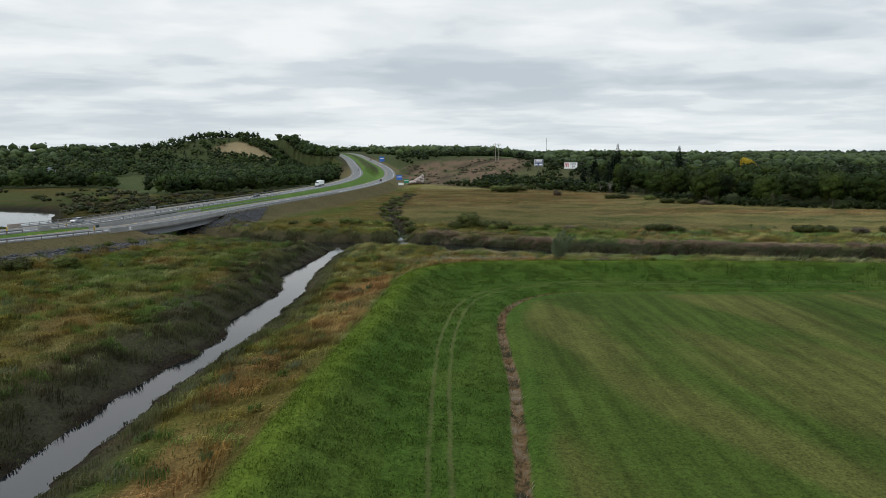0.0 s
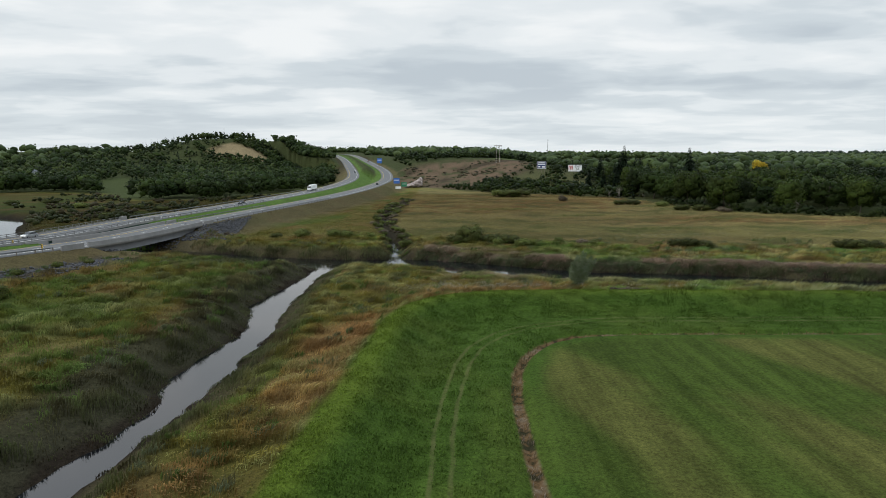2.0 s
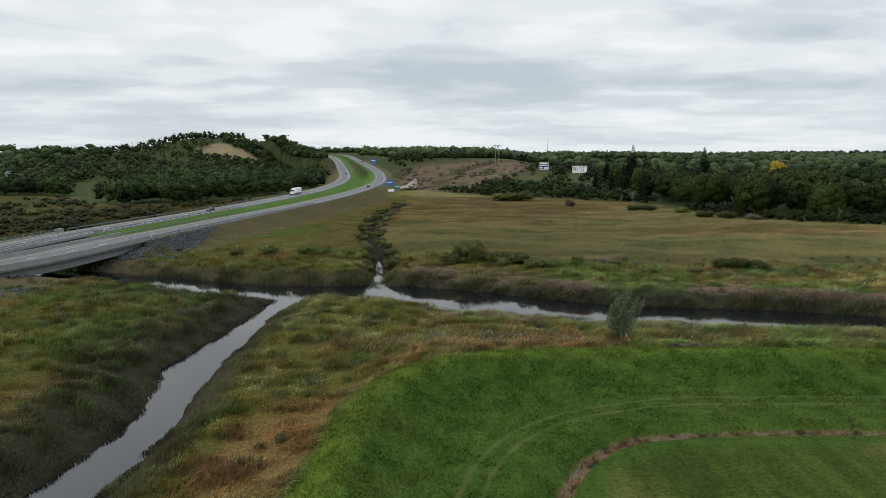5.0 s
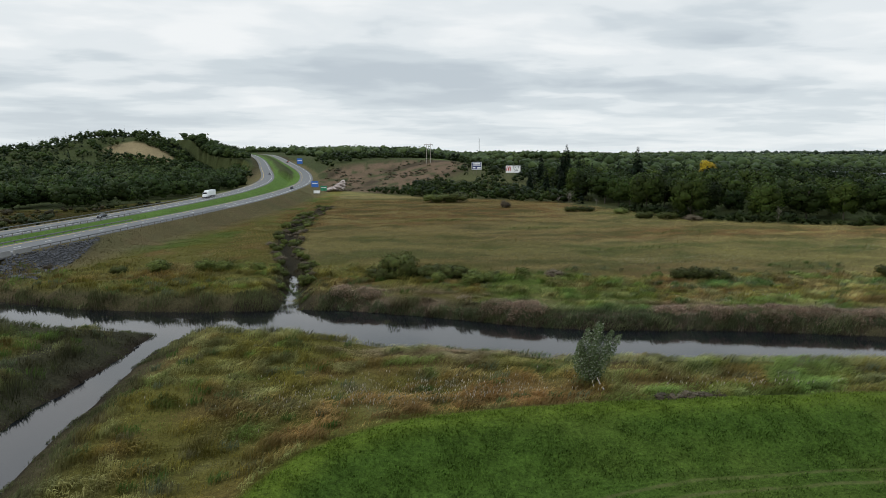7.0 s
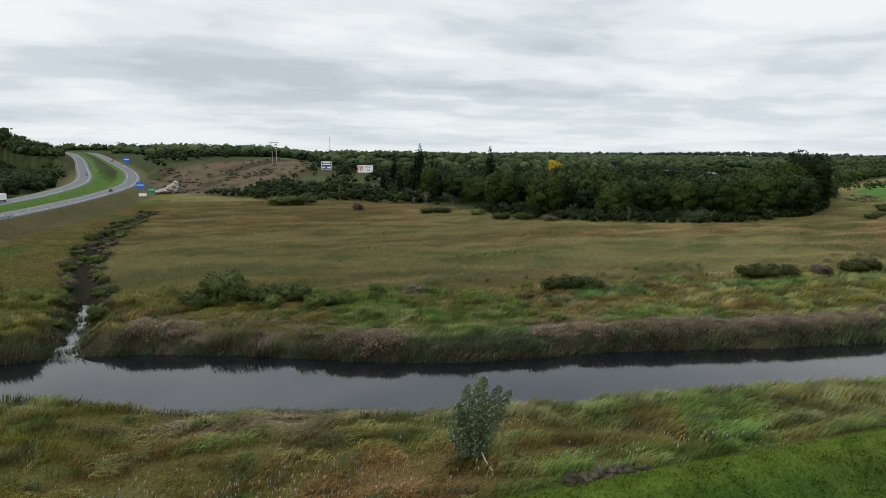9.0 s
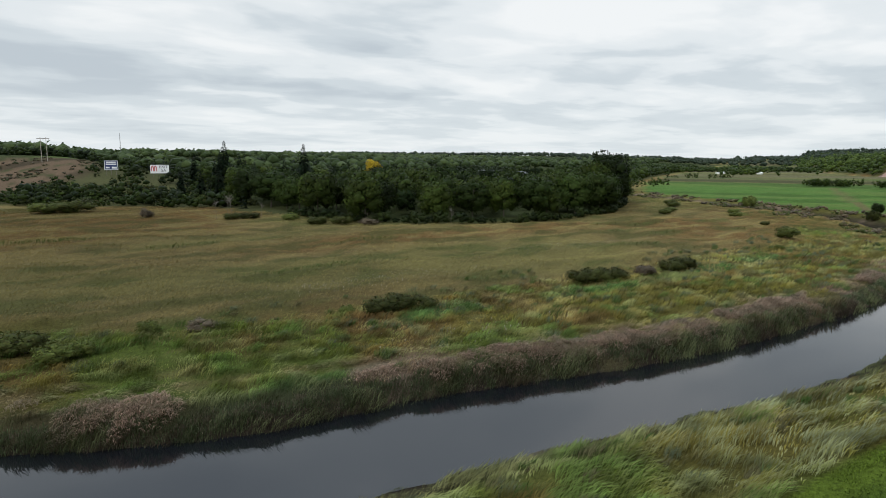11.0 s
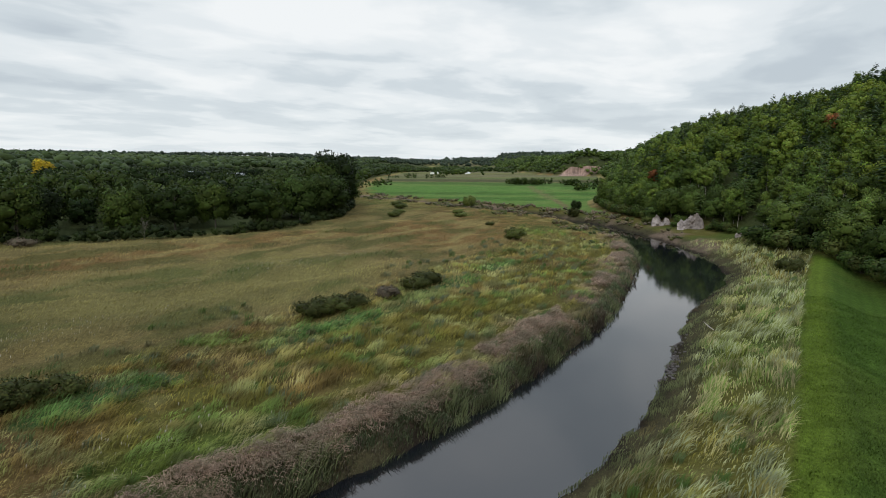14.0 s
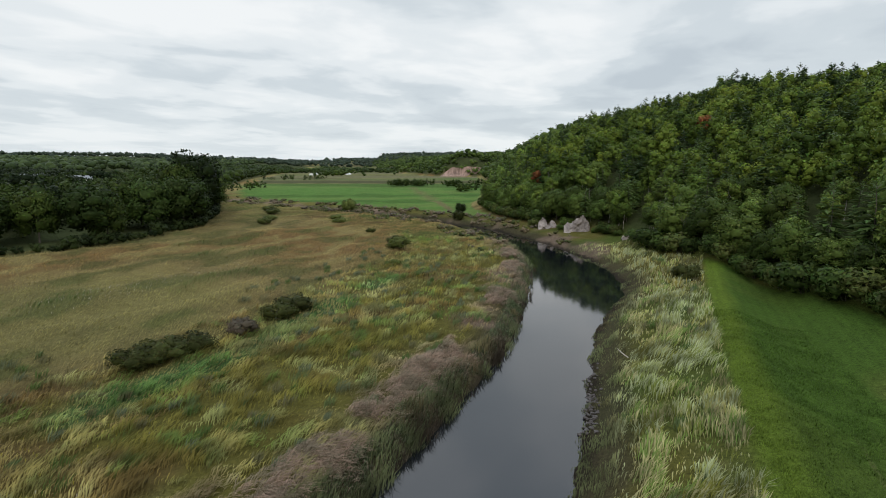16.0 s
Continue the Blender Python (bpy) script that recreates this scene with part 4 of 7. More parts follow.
def make_tree(name, label, crown, rng, material, height, radius, group, reach=2.5, limbs=6, bark=None, top=0.8, category="tree"):
    t = tagged(new(name), label, category, group)
    part("trunk", trunk_bm(rng, height, radius, limbs, reach, top), bark or BARK, t)
    part("crown", mesh_from("crown", crown[0], tri_index(crown[0]), material, crown[1], crown[2]), None, t)
    t.location = (0, 0, -400)
    return t


def keep_if(x, y, cond):
    return x[cond], y[cond]


def scatter(rng, x0, x1, y0, y1, spacing):
    """Places on a loose grid."""
    gx, gy = np.meshgrid(np.arange(x0, x1, spacing), np.arange(y0, y1, spacing))
    gx = gx.ravel() + rng.uniform(-0.45, 0.45, gx.size) * spacing
    gy = gy.ravel() + rng.uniform(-0.45, 0.45, gy.size) * spacing
    return gx, gy


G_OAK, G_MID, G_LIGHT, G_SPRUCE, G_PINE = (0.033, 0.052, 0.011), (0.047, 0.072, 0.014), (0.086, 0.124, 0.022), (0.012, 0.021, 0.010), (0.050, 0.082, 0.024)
D_OAK, D_MID = (0.020, 0.032, 0.009), (0.032, 0.050, 0.012)
rng = np.random.default_rng(11)
# patterns of near trees
BROAD = [make_tree("broadleaf_tree", "dense dark green broadleaf tree at the wood's edge", broad_crown(rng, 15, 6.0, 3000, 0.5, c, 0.03, 20, 1), rng, LEAF, 15, 0.28, "woodland trees", 3)
         for c in ((0.021, 0.034, 0.008), (0.031, 0.049, 0.011), (0.048, 0.070, 0.014))]
LIGHTS = [make_tree("broadleaf_tree", "slim light green broadleaf tree with a pale trunk", broad_crown(rng, 13, 3.3, 1300, 0.44, c, 0.25, 12), rng, LEAF, 13, 0.15, "woodland trees", 1.8, 8, PALE_BARK)
          for c in ((0.090, 0.134, 0.024), (0.122, 0.168, 0.030), (0.105, 0.150, 0.032))]
EDGE_BROAD = [make_tree("broadleaf_tree", "leafy mid green broadleaf tree at the foot of the hill", broad_crown(rng, 15, 6.0, 2600, 0.46, c, 0.03, 19), rng, LEAF, 15, 0.26, "woodland trees", 3)
              for c in ((0.056, 0.086, 0.018), (0.074, 0.110, 0.022), (0.090, 0.126, 0.026))]
SPRUCES = [make_tree("spruce_tree", "tall dark green spruce with a pointed top", conifer_crown(rng, 18, 4.6, 36, 15, 1.0, G_SPRUCE, 0.03, 0.72, 0.5), rng, NEEDLE, 18, 0.22, "woodland conifers", 0.8, 4, None, 0.85)
           for _ in range(2)]
PINES = [make_tree("pine_tree", "tall green pine with layered feathery boughs", conifer_crown(rng, 17, 4.4, 13, 15, 0.95, (0.100, 0.146, 0.044), 0.22, 0.6, 0.04, 0.1), rng, NEEDLE, 17, 0.24, "woodland conifers", 1.6, 6, None, 0.95)
         for _ in range(2)]


def place(tree, x, y, scale, rot, z=None, wide=1.0):
    z = float(places(x, y)[0]) if z is None else z
    return copy_thing(tree, Matrix.Translation((x, y, z - 0.15)) @ Matrix.Rotation(rot, 4, "Z") @ Matrix.Diagonal((scale * wide, scale * wide, scale, 1)))


def plant(trees, xs, ys, lo, hi, rng):
    zs = places(xs, ys)
    for x, y, z in zip(xs, ys, zs):
        place(trees[int(rng.integers(len(trees)))], x, y, rng.uniform(lo, hi), rng.uniform(0, 6.28), float(z), rng.uniform(0.9, 1.15))


def wood_mass(name, label, kinds, xs, ys, lo, hi, rng, material, tint=0.25):
    """Woods too far or too deep to count: crowns of several kinds joined in one mesh."""
    zs = places(xs, ys)
    vs, cs, ns = [], [], []
    pick = rng.integers(len(kinds), size=len(xs))
    for i, (v, c, nr) in enumerate(kinds):
        m = np.where(pick == i)[0]
        if not len(m):
            continue
        a = rng.uniform(0, 6.28, len(m))
        s = rng.uniform(lo, hi, len(m))
        ca, sa = (np.cos(a) * s)[:, None], (np.sin(a) * s)[:, None]
        w = np.empty((len(m), len(v), 3), np.float32)
        w[:, :, 0] = v[None, :, 0] * ca - v[None, :, 1] * sa + xs[m][:, None]
        w[:, :, 1] = v[None, :, 0] * sa + v[None, :, 1] * ca + ys[m][:, None]
        w[:, :, 2] = v[None, :, 2] * s[:, None] + zs[m][:, None] - 0.2
        ca, sa = np.cos(a)[:, None], np.sin(a)[:, None]
        q = np.empty_like(w)
        q[:, :, 0], q[:, :, 1], q[:, :, 2] = nr[None, :, 0] * ca - nr[None, :, 1] * sa, nr[None, :, 0] * sa + nr[None, :, 1] * ca, nr[None, :, 2]
        ns.append(q.reshape(-1, 3))
        k = 1 + tint * rng.uniform(-1, 1, (len(m), 1, 1)) * np.array([1.2, 1.0, 0.8])
        vs.append(w.reshape(-1, 3))
        cs.append((c[None] * k).reshape(-1, 3))
    v, c = np.concatenate(vs), np.concatenate(cs)
    return tagged(new(name, mesh_from(name, v, tri_index(v), material, c, np.concatenate(ns))), label, "woods", kind="stuff")


def low_broad(rng, n, size, colour, h=13, r=4.2, lobes=5):
    return broad_crown(rng, h, r, n, size, colour, 0.02, lobes, 1, 1.1 if lobes > 4 else 1.45)


def build_woods():
    rng = np.random.default_rng(5)
    # grove of big trees on the marsh's far side: front rows tree by tree
    x, y = scatter(rng, 60, 480, 288, 520, 13.8)
    p = plan(x, y)
    fx, fy = scatter(rng, 60, 480, 288, 520, 15.5)
    fu = plan(fx, fy)["up"]
    plant(BROAD, *keep_if(fx, fy, (fu > 4) & (fu < 27) & (fx > 128) & (fx < 470)), 1.0, 1.45, rng)
    skirt = [low_broad(rng, 200, 0.45, c, 5, 3.6, 8) for c in ((0.018, 0.028, 0.008), (0.026, 0.038, 0.010))]
    ex = np.array([r for r in shifted(along([(a, b, 0) for a, b in UPLAND[6:14]], 125, 390, 4.5, 0), -3.0)])
    wood_mass("grove_skirt", "dark green undergrowth along the grove's edge", skirt, ex[:, 0], ex[:, 1], 0.4, 1.1, rng, LEAF)
    mid = (p["up"] > 30) & (p["up"] < 150) & (x > 128) & (np.hypot(x - 350, y - 500) > 34)
    wood_mass("grove_wood", "dense dark green broadleaf grove behind its edge trees", [broad_crown(rng, 17, 6.8, 720, 0.85, c, 0.02, 16) for c in ((0.028, 0.044, 0.010), (0.041, 0.062, 0.013), (0.034, 0.053, 0.012), (0.054, 0.078, 0.016))], *keep_if(x, y, mid), 0.6, 1.1, rng, LEAF, 0.5)
    # bend hill: edge trees, then the slope
    x, y = scatter(rng, 120, 520, -60, 300, 6.8)
    p = plan(x, y)
    edge = (p["forest"] > 3) & (p["forest"] < 22) & (x > 150) & (x < 420) & (y > 60)
    ex, ey = keep_if(x, y, edge)
    sel = rng.random(len(ex))
    plant(LIGHTS, ex[sel < 0.5], ey[sel < 0.5], 0.65, 1.05, rng)
    plant(PINES, ex[(sel >= 0.5) & (sel < 0.75)], ey[(sel >= 0.5) & (sel < 0.75)], 0.6, 0.95, rng)
    plant(EDGE_BROAD, ex[sel >= 0.75], ey[sel >= 0.75], 0.6, 0.85, rng)
    slope = (p["forest"] >= 20) & (p["forest"] < 215) & (x < 500) & (y > 141 - (x - 57) * 0.42)
    sx, sy = keep_if(x, y, slope)
    kinds = [broad_crown(rng, 12.5, 4.3, 470, 0.62, c, 0.1, 11) for c in ((0.108, 0.160, 0.026), (0.165, 0.220, 0.032), (0.140, 0.196, 0.032), (0.115, 0.165, 0.027))]
    kinds += [conifer_crown(rng, 14, 3.9, 12, 14, 0.9, (0.074, 0.114, 0.036), 0.2, 0.6, 0.08)] * 3
    wood_mass("hill_wood", "mixed green woods of broadleaf trees and pines on the hill", kinds, sx, sy, 0.7, 1.15, rng, LEAF, 0.4)
    x, y = scatter(rng, 500, 720, 90, 340, 8.5)
    p = plan(x, y)
    ok = (p["forest"] > 3) & (p["forest"] < 130)
    kinds = [broad_crown(rng, 12.5, 5.0, 100, 1.0, c, 0.05, 7) for c in ((0.100, 0.150, 0.026), (0.125, 0.175, 0.030), (0.084, 0.124, 0.025))] + [conifer_crown(rng, 14, 3.9, 8, 8, 1.2, (0.056, 0.088, 0.028), 0.1, 0.6, 0.08)]
    wood_mass("shoulder_wood", "mixed green woods on the hill's falling shoulder", kinds, *keep_if(x, y, ok), 0.75, 1.15, rng, LEAF, 0.4)
    # woods further along the hill and behind the valley
    x, y = scatter(rng, 700, 2600, 60, 1500, 16)
    p = plan(x, y)
    ok = (p["forest"] > 3) & (p["forest"] < 190) & ((x < 1350) | (rng.random(len(x)) < 0.5))
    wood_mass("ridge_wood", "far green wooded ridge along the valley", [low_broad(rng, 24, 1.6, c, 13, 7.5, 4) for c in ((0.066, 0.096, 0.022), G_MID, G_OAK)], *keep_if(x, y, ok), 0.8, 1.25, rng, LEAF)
    # woods where the north upland meets the valley
    x, y = scatter(rng, 560, 1700, 500, 1250, 17)
    p = plan(x, y)
    ok = (p["up"] > 3) & (p["up"] < 110)
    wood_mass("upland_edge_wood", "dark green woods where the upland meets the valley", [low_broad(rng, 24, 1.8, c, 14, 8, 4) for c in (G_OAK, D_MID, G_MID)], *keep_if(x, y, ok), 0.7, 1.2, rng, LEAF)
    # hills that close the view
    x, y = scatter(rng, 1500, 4300, 300, 3400, 46)
    r = np.hypot(x, y)
    ok = (r > 2350) & (r < 4000) & (vnoise(x, y, 420, 77) > 0.42)
    # bluish leaf colours carry the air's haze over this distance
    wood_mass("far_hill_wood", "hazy green woods on the farthest hills", [low_broad(rng, 6, 4, c, 15, 19, 2) for c in ((0.050, 0.068, 0.040), (0.042, 0.060, 0.038))], *keep_if(x, y, ok), 0.7, 1.2, rng, LEAF)
    # north uplands
    x, y = scatter(rng, -60, 700, 430, 1000, 13.5)
    p = plan(x, y)
    bare = (np.hypot((x - 10) * 0.9, (y - 655) * 0.7) < 66) | (np.hypot((x - 120) * 0.35, (y - 745) * 1.6) < 56)
    ok = (p["up"] > 4) & (p["rn"] > 22) & ~bare & ~((x > 128) & (p["up"] < 150))
    ok &= ~((p["up"] > 45) & (p["up"] < 125) & (x < 122) & (rng.random(len(x)) < 0.35 + 0.6 * smooth(0.42, 0.58, vnoise(x, y, 45, 76))))
    kinds = [low_broad(rng, 32, 1.1, c, 9, 6.8, 5) for c in (D_OAK, D_MID, D_OAK, D_MID)] + [conifer_crown(rng, 12, 2.8, 8, 6, 1.4, G_SPRUCE)]
    wood_mass("north_wood", "dark green mixed woods on the rising land", kinds, *keep_if(x, y, ok), 0.6, 1.1, rng, LEAF)
    x, y = scatter(rng, -15, 135, 440, 640, 6.5)
    p = plan(x, y)
    thick = np.where(p["up"] < 55, 0.88, 0.22)
    ok = (p["up"] > 1) & (p["up"] < 120) & (rng.random(len(x)) < thick) & (np.hypot((x - 10) * 0.9, (y - 655) * 0.7) > 62) & (np.hypot(x - 89, y - 575) > 11) & (np.hypot(x - 114, y - 556) > 12)
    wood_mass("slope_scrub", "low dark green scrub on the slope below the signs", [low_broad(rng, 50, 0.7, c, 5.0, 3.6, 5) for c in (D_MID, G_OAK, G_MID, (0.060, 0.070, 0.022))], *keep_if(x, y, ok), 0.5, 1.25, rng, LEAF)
    x, y = scatter(rng, -55, 85, 560, 740, 4.2)
    p = plan(x, y)
    ok = (p["up"] > 2) & (p["rn"] > 20) & (np.hypot((x - 10) * 0.9, (y - 655) * 0.7) < 72) & (rng.random(len(x)) < 0.03 + 0.5 * smooth(0.52, 0.66, vnoise(x, y, 22, 78)))
    wood_mass("mound_scrub", "low brown and olive scrub on the cleared mound", [low_broad(rng, 12, 0.5, c, 1.4, 2.0, 3) for c in ((0.062, 0.050, 0.030), (0.052, 0.048, 0.026), (0.034, 0.040, 0.017))], *keep_if(x, y, ok), 0.4, 1.1, rng, LEAF)
    # brushwood along the upper river
    x, y = scatter(rng, 225, 440, 165, 470, 3.0)
    p = plan(x, y)
    ok = (p["s"] > 1.5) & (p["s"] < 17) & (p["up"] < -4) & (p["forest"] < -6) & (rng.random(len(x)) < 0.75 * smooth(0.36, 0.6, vnoise(x, y, 14, 79)))
    wood_mass("river_brush", "low olive and grey brown brush along the upper river", [low_broad(rng, 24, 0.3, c, 1.8, 1.7, 3) for c in ((0.100, 0.078, 0.048), (0.085, 0.084, 0.034), (0.062, 0.076, 0.024), (0.120, 0.096, 0.066))], *keep_if(x, y, ok), 0.4, 1.15, rng, LEAF)
    x, y = scatter(rng, -1700, 2600, 600, 2000, 35)
    p = plan(x, y)
    ok = ((p["up"] > 250) | (p["west"] > 330)) & (p["rn"] > 40) & (p["rf"] > 40) & (vnoise(x, y, 260, 70) < 0.68) & (np.hypot((x + 316) / 44, (y - 1006) / 28) > 1)
    # distance haze put into the colour: greens lighter than the nearer woods
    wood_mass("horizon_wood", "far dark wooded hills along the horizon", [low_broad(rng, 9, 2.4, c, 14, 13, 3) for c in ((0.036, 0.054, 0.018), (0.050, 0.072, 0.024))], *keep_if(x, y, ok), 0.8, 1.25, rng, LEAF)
    # west woods beyond the highway
    x, y = scatter(rng, -700, -90, 340, 1150, 15.5)
    p = plan(x, y)
    meadow = (np.hypot((x + 315) / 42, (y - 1006) / 26) < 1)
    strip = line_distance(x, y, [(-214, 425), (-240, 500), (-330, 660)])[0]
    ok = (p["west"] > 3) & (p["west"] < 420) & (p["rf"] > 17) & ~meadow & (strip > np.interp(y, [425, 520, 660], [9, 20, 16]))
    first = ok & (p["west"] < 60)
    kinds = [broad_crown(rng, 14, 7.5, 340, 1.0, c, 0.02, 13) for c in (D_OAK, D_MID, (0.026, 0.042, 0.011))]
    wood_mass("west_wood_edge", "dark green broadleaf trees along the marsh beyond the highway", kinds, *keep_if(x, y, first), 0.7, 1.25, rng, LEAF)
    kinds = [low_broad(rng, 48, 1.2, c, 12, 7.2, 6) for c in (D_OAK, D_MID, (0.044, 0.060, 0.018), D_OAK)] + [conifer_crown(rng, 15, 3.2, 8, 7, 1.4, G_SPRUCE)]
    wood_mass("west_wood", "dark green mixed woods on the hill beyond the highway", kinds, *keep_if(x, y, ok & ~first), 0.6, 1.15, rng, LEAF)
    x, y = scatter(rng, -330, -110, 740, 1060, 10)
    p = plan(x, y)
    ok = (p["rf"] > 15) & (p["west"] > -4) & (np.hypot((x + 315) / 42, (y - 1006) / 26) > 1)
    wood_mass("slope_wood", "dark green broadleaf woods on the slope above the highway", [low_broad(rng, 36, 1.2, c, 10, 6.4, 6) for c in (D_OAK, D_MID, (0.044, 0.060, 0.018))], *keep_if(x, y, ok), 0.65, 1.15, rng, LEAF, 0.35)
    x, y = scatter(rng, -300, -165, 1030, 1110, 9)
    ok = (plan(x, y)["rf"] > 22) & (np.hypot((x + 312) / 46, (y - 1008) / 28) > 1)
    wood_mass("crest_conifers", "dark belt of spruces along the hill's crest", [conifer_crown(rng, 13, 4.0, 9, 8, 1.6, G_SPRUCE, 0.02, 0.8) for _ in range(2)], *keep_if(x, y, ok), 0.7, 1.05, rng, NEEDLE)
    x, y = scatter(rng, -420, -118, 250, 480, 5.5)
    p = plan(x, y)
    ok = (p["west"] < 2) & (p["rf"] > 22) & (p["s"] > 6) & (rng.random(len(x)) < 0.75 * smooth(0.5, 0.66, vnoise(x, y * 1.6, 40, 74)) + 0.35 * smooth(-30, 0, p["west"]))
    wood_mass("west_scrub", "low olive and brown scrub over the marsh beyond the highway", [low_broad(rng, 24, 0.5, c, 2.4, 2.8, 3) for c in ((0.050, 0.060, 0.020), (0.062, 0.052, 0.024), (0.036, 0.050, 0.016))], *keep_if(x, y, ok), 0.35, 1.2, rng, LEAF)
    # hedges and belts between the valley fields
    hx, hy = [], []
    for (x0, y0), (x1, y1), n in (((668, 396), (692, 362), 70), ((690, 342), (694, 325), 30), ((578, 296), (586, 286), 9), ((520, 520), (560, 480), 22), ((800, 640), (830, 560), 24), ((700, 318), (725, 285), 16), ((575, 300), (612, 288), 12), ((470, 480), (520, 470), 14), ((440, 470), (505, 500), 16)):
        t = rng.random(n)
        hx.append(x0 + (x1 - x0) * t + rng.normal(0, 3, n))
        hy.append(y0 + (y1 - y0) * t + rng.normal(0, 3, n))
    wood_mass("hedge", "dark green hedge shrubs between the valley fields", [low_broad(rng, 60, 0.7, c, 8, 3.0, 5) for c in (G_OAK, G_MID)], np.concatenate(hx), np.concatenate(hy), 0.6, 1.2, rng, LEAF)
    t = rng.random(420)
    bx, by = 1000 + 800 * t + rng.normal(0, 26, 420), 1060 - 400 * t + rng.normal(0, 26, 420)
    wood_mass("valley_belt", "far dark belt of trees closing the valley", [low_broad(rng, 15, 2.0, c, 12, 9, 3) for c in (D_OAK, D_MID)], bx, by, 0.5, 1.1, rng, LEAF)
    # far belts of trees across the valley
    x, y = scatter(rng, 900, 2300, 300, 1500, 22)
    p = plan(x, y)
    r = np.hypot(x, y)
    ok = (p["up"] < 20) & (p["forest"] < 3) & (vnoise(x * 0.3, y, 120, 75) > 0.55) & (r > 1250)
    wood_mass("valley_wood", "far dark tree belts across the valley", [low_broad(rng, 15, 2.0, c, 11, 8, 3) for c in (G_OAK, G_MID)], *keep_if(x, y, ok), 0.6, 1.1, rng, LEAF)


build_woods()
for x, y, s in ((138, 510, 1.15), (145, 523, 1.45), (132, 500, 0.95), (152, 515, 1.1), (158, 505, 0.9), (180, 480, 1.5), (170, 486, 1.05), (188, 490, 0.95), (118, 480, 0.8), (125, 470, 0.9), (196, 470, 0.85), (110, 492, 0.8), (128, 530, 1.0), (160, 530, 1.0)):
    place(SPRUCES[int(x) % 2], x, y, s * 1.15, x)


# ---------------------------------------------------------------- shrubs, saplings, willow
def make_shrub(label, rng, height, radius, colour, leaves=700, size=0.3, material=LEAF, name="shrub"):
    t = tagged(new(name), label, "shrub", "marsh shrubs")
    bm = bmesh.new()
    for i in range(7):
        a = i * 0.9 + rng.uniform(-0.3, 0.3)
        e = (math.cos(a) * radius * 0.6, math.sin(a) * radius * 0.6, height * rng.uniform(0.55, 0.8))
        add_tube(bm, (math.cos(a) * 0.15, math.sin(a) * 0.15, -0.3), e, 0.06, 0.02, 5)
    part("stems", bm, BARK, t)
    v, c, nr = broad_crown(rng, height, radius, leaves, size, colour, 0.02, 11)
    part("foliage", mesh_from("foliage", v, tri_index(v), material, c, nr), None, t)
    t.location = (0, 0, -400)
    return t


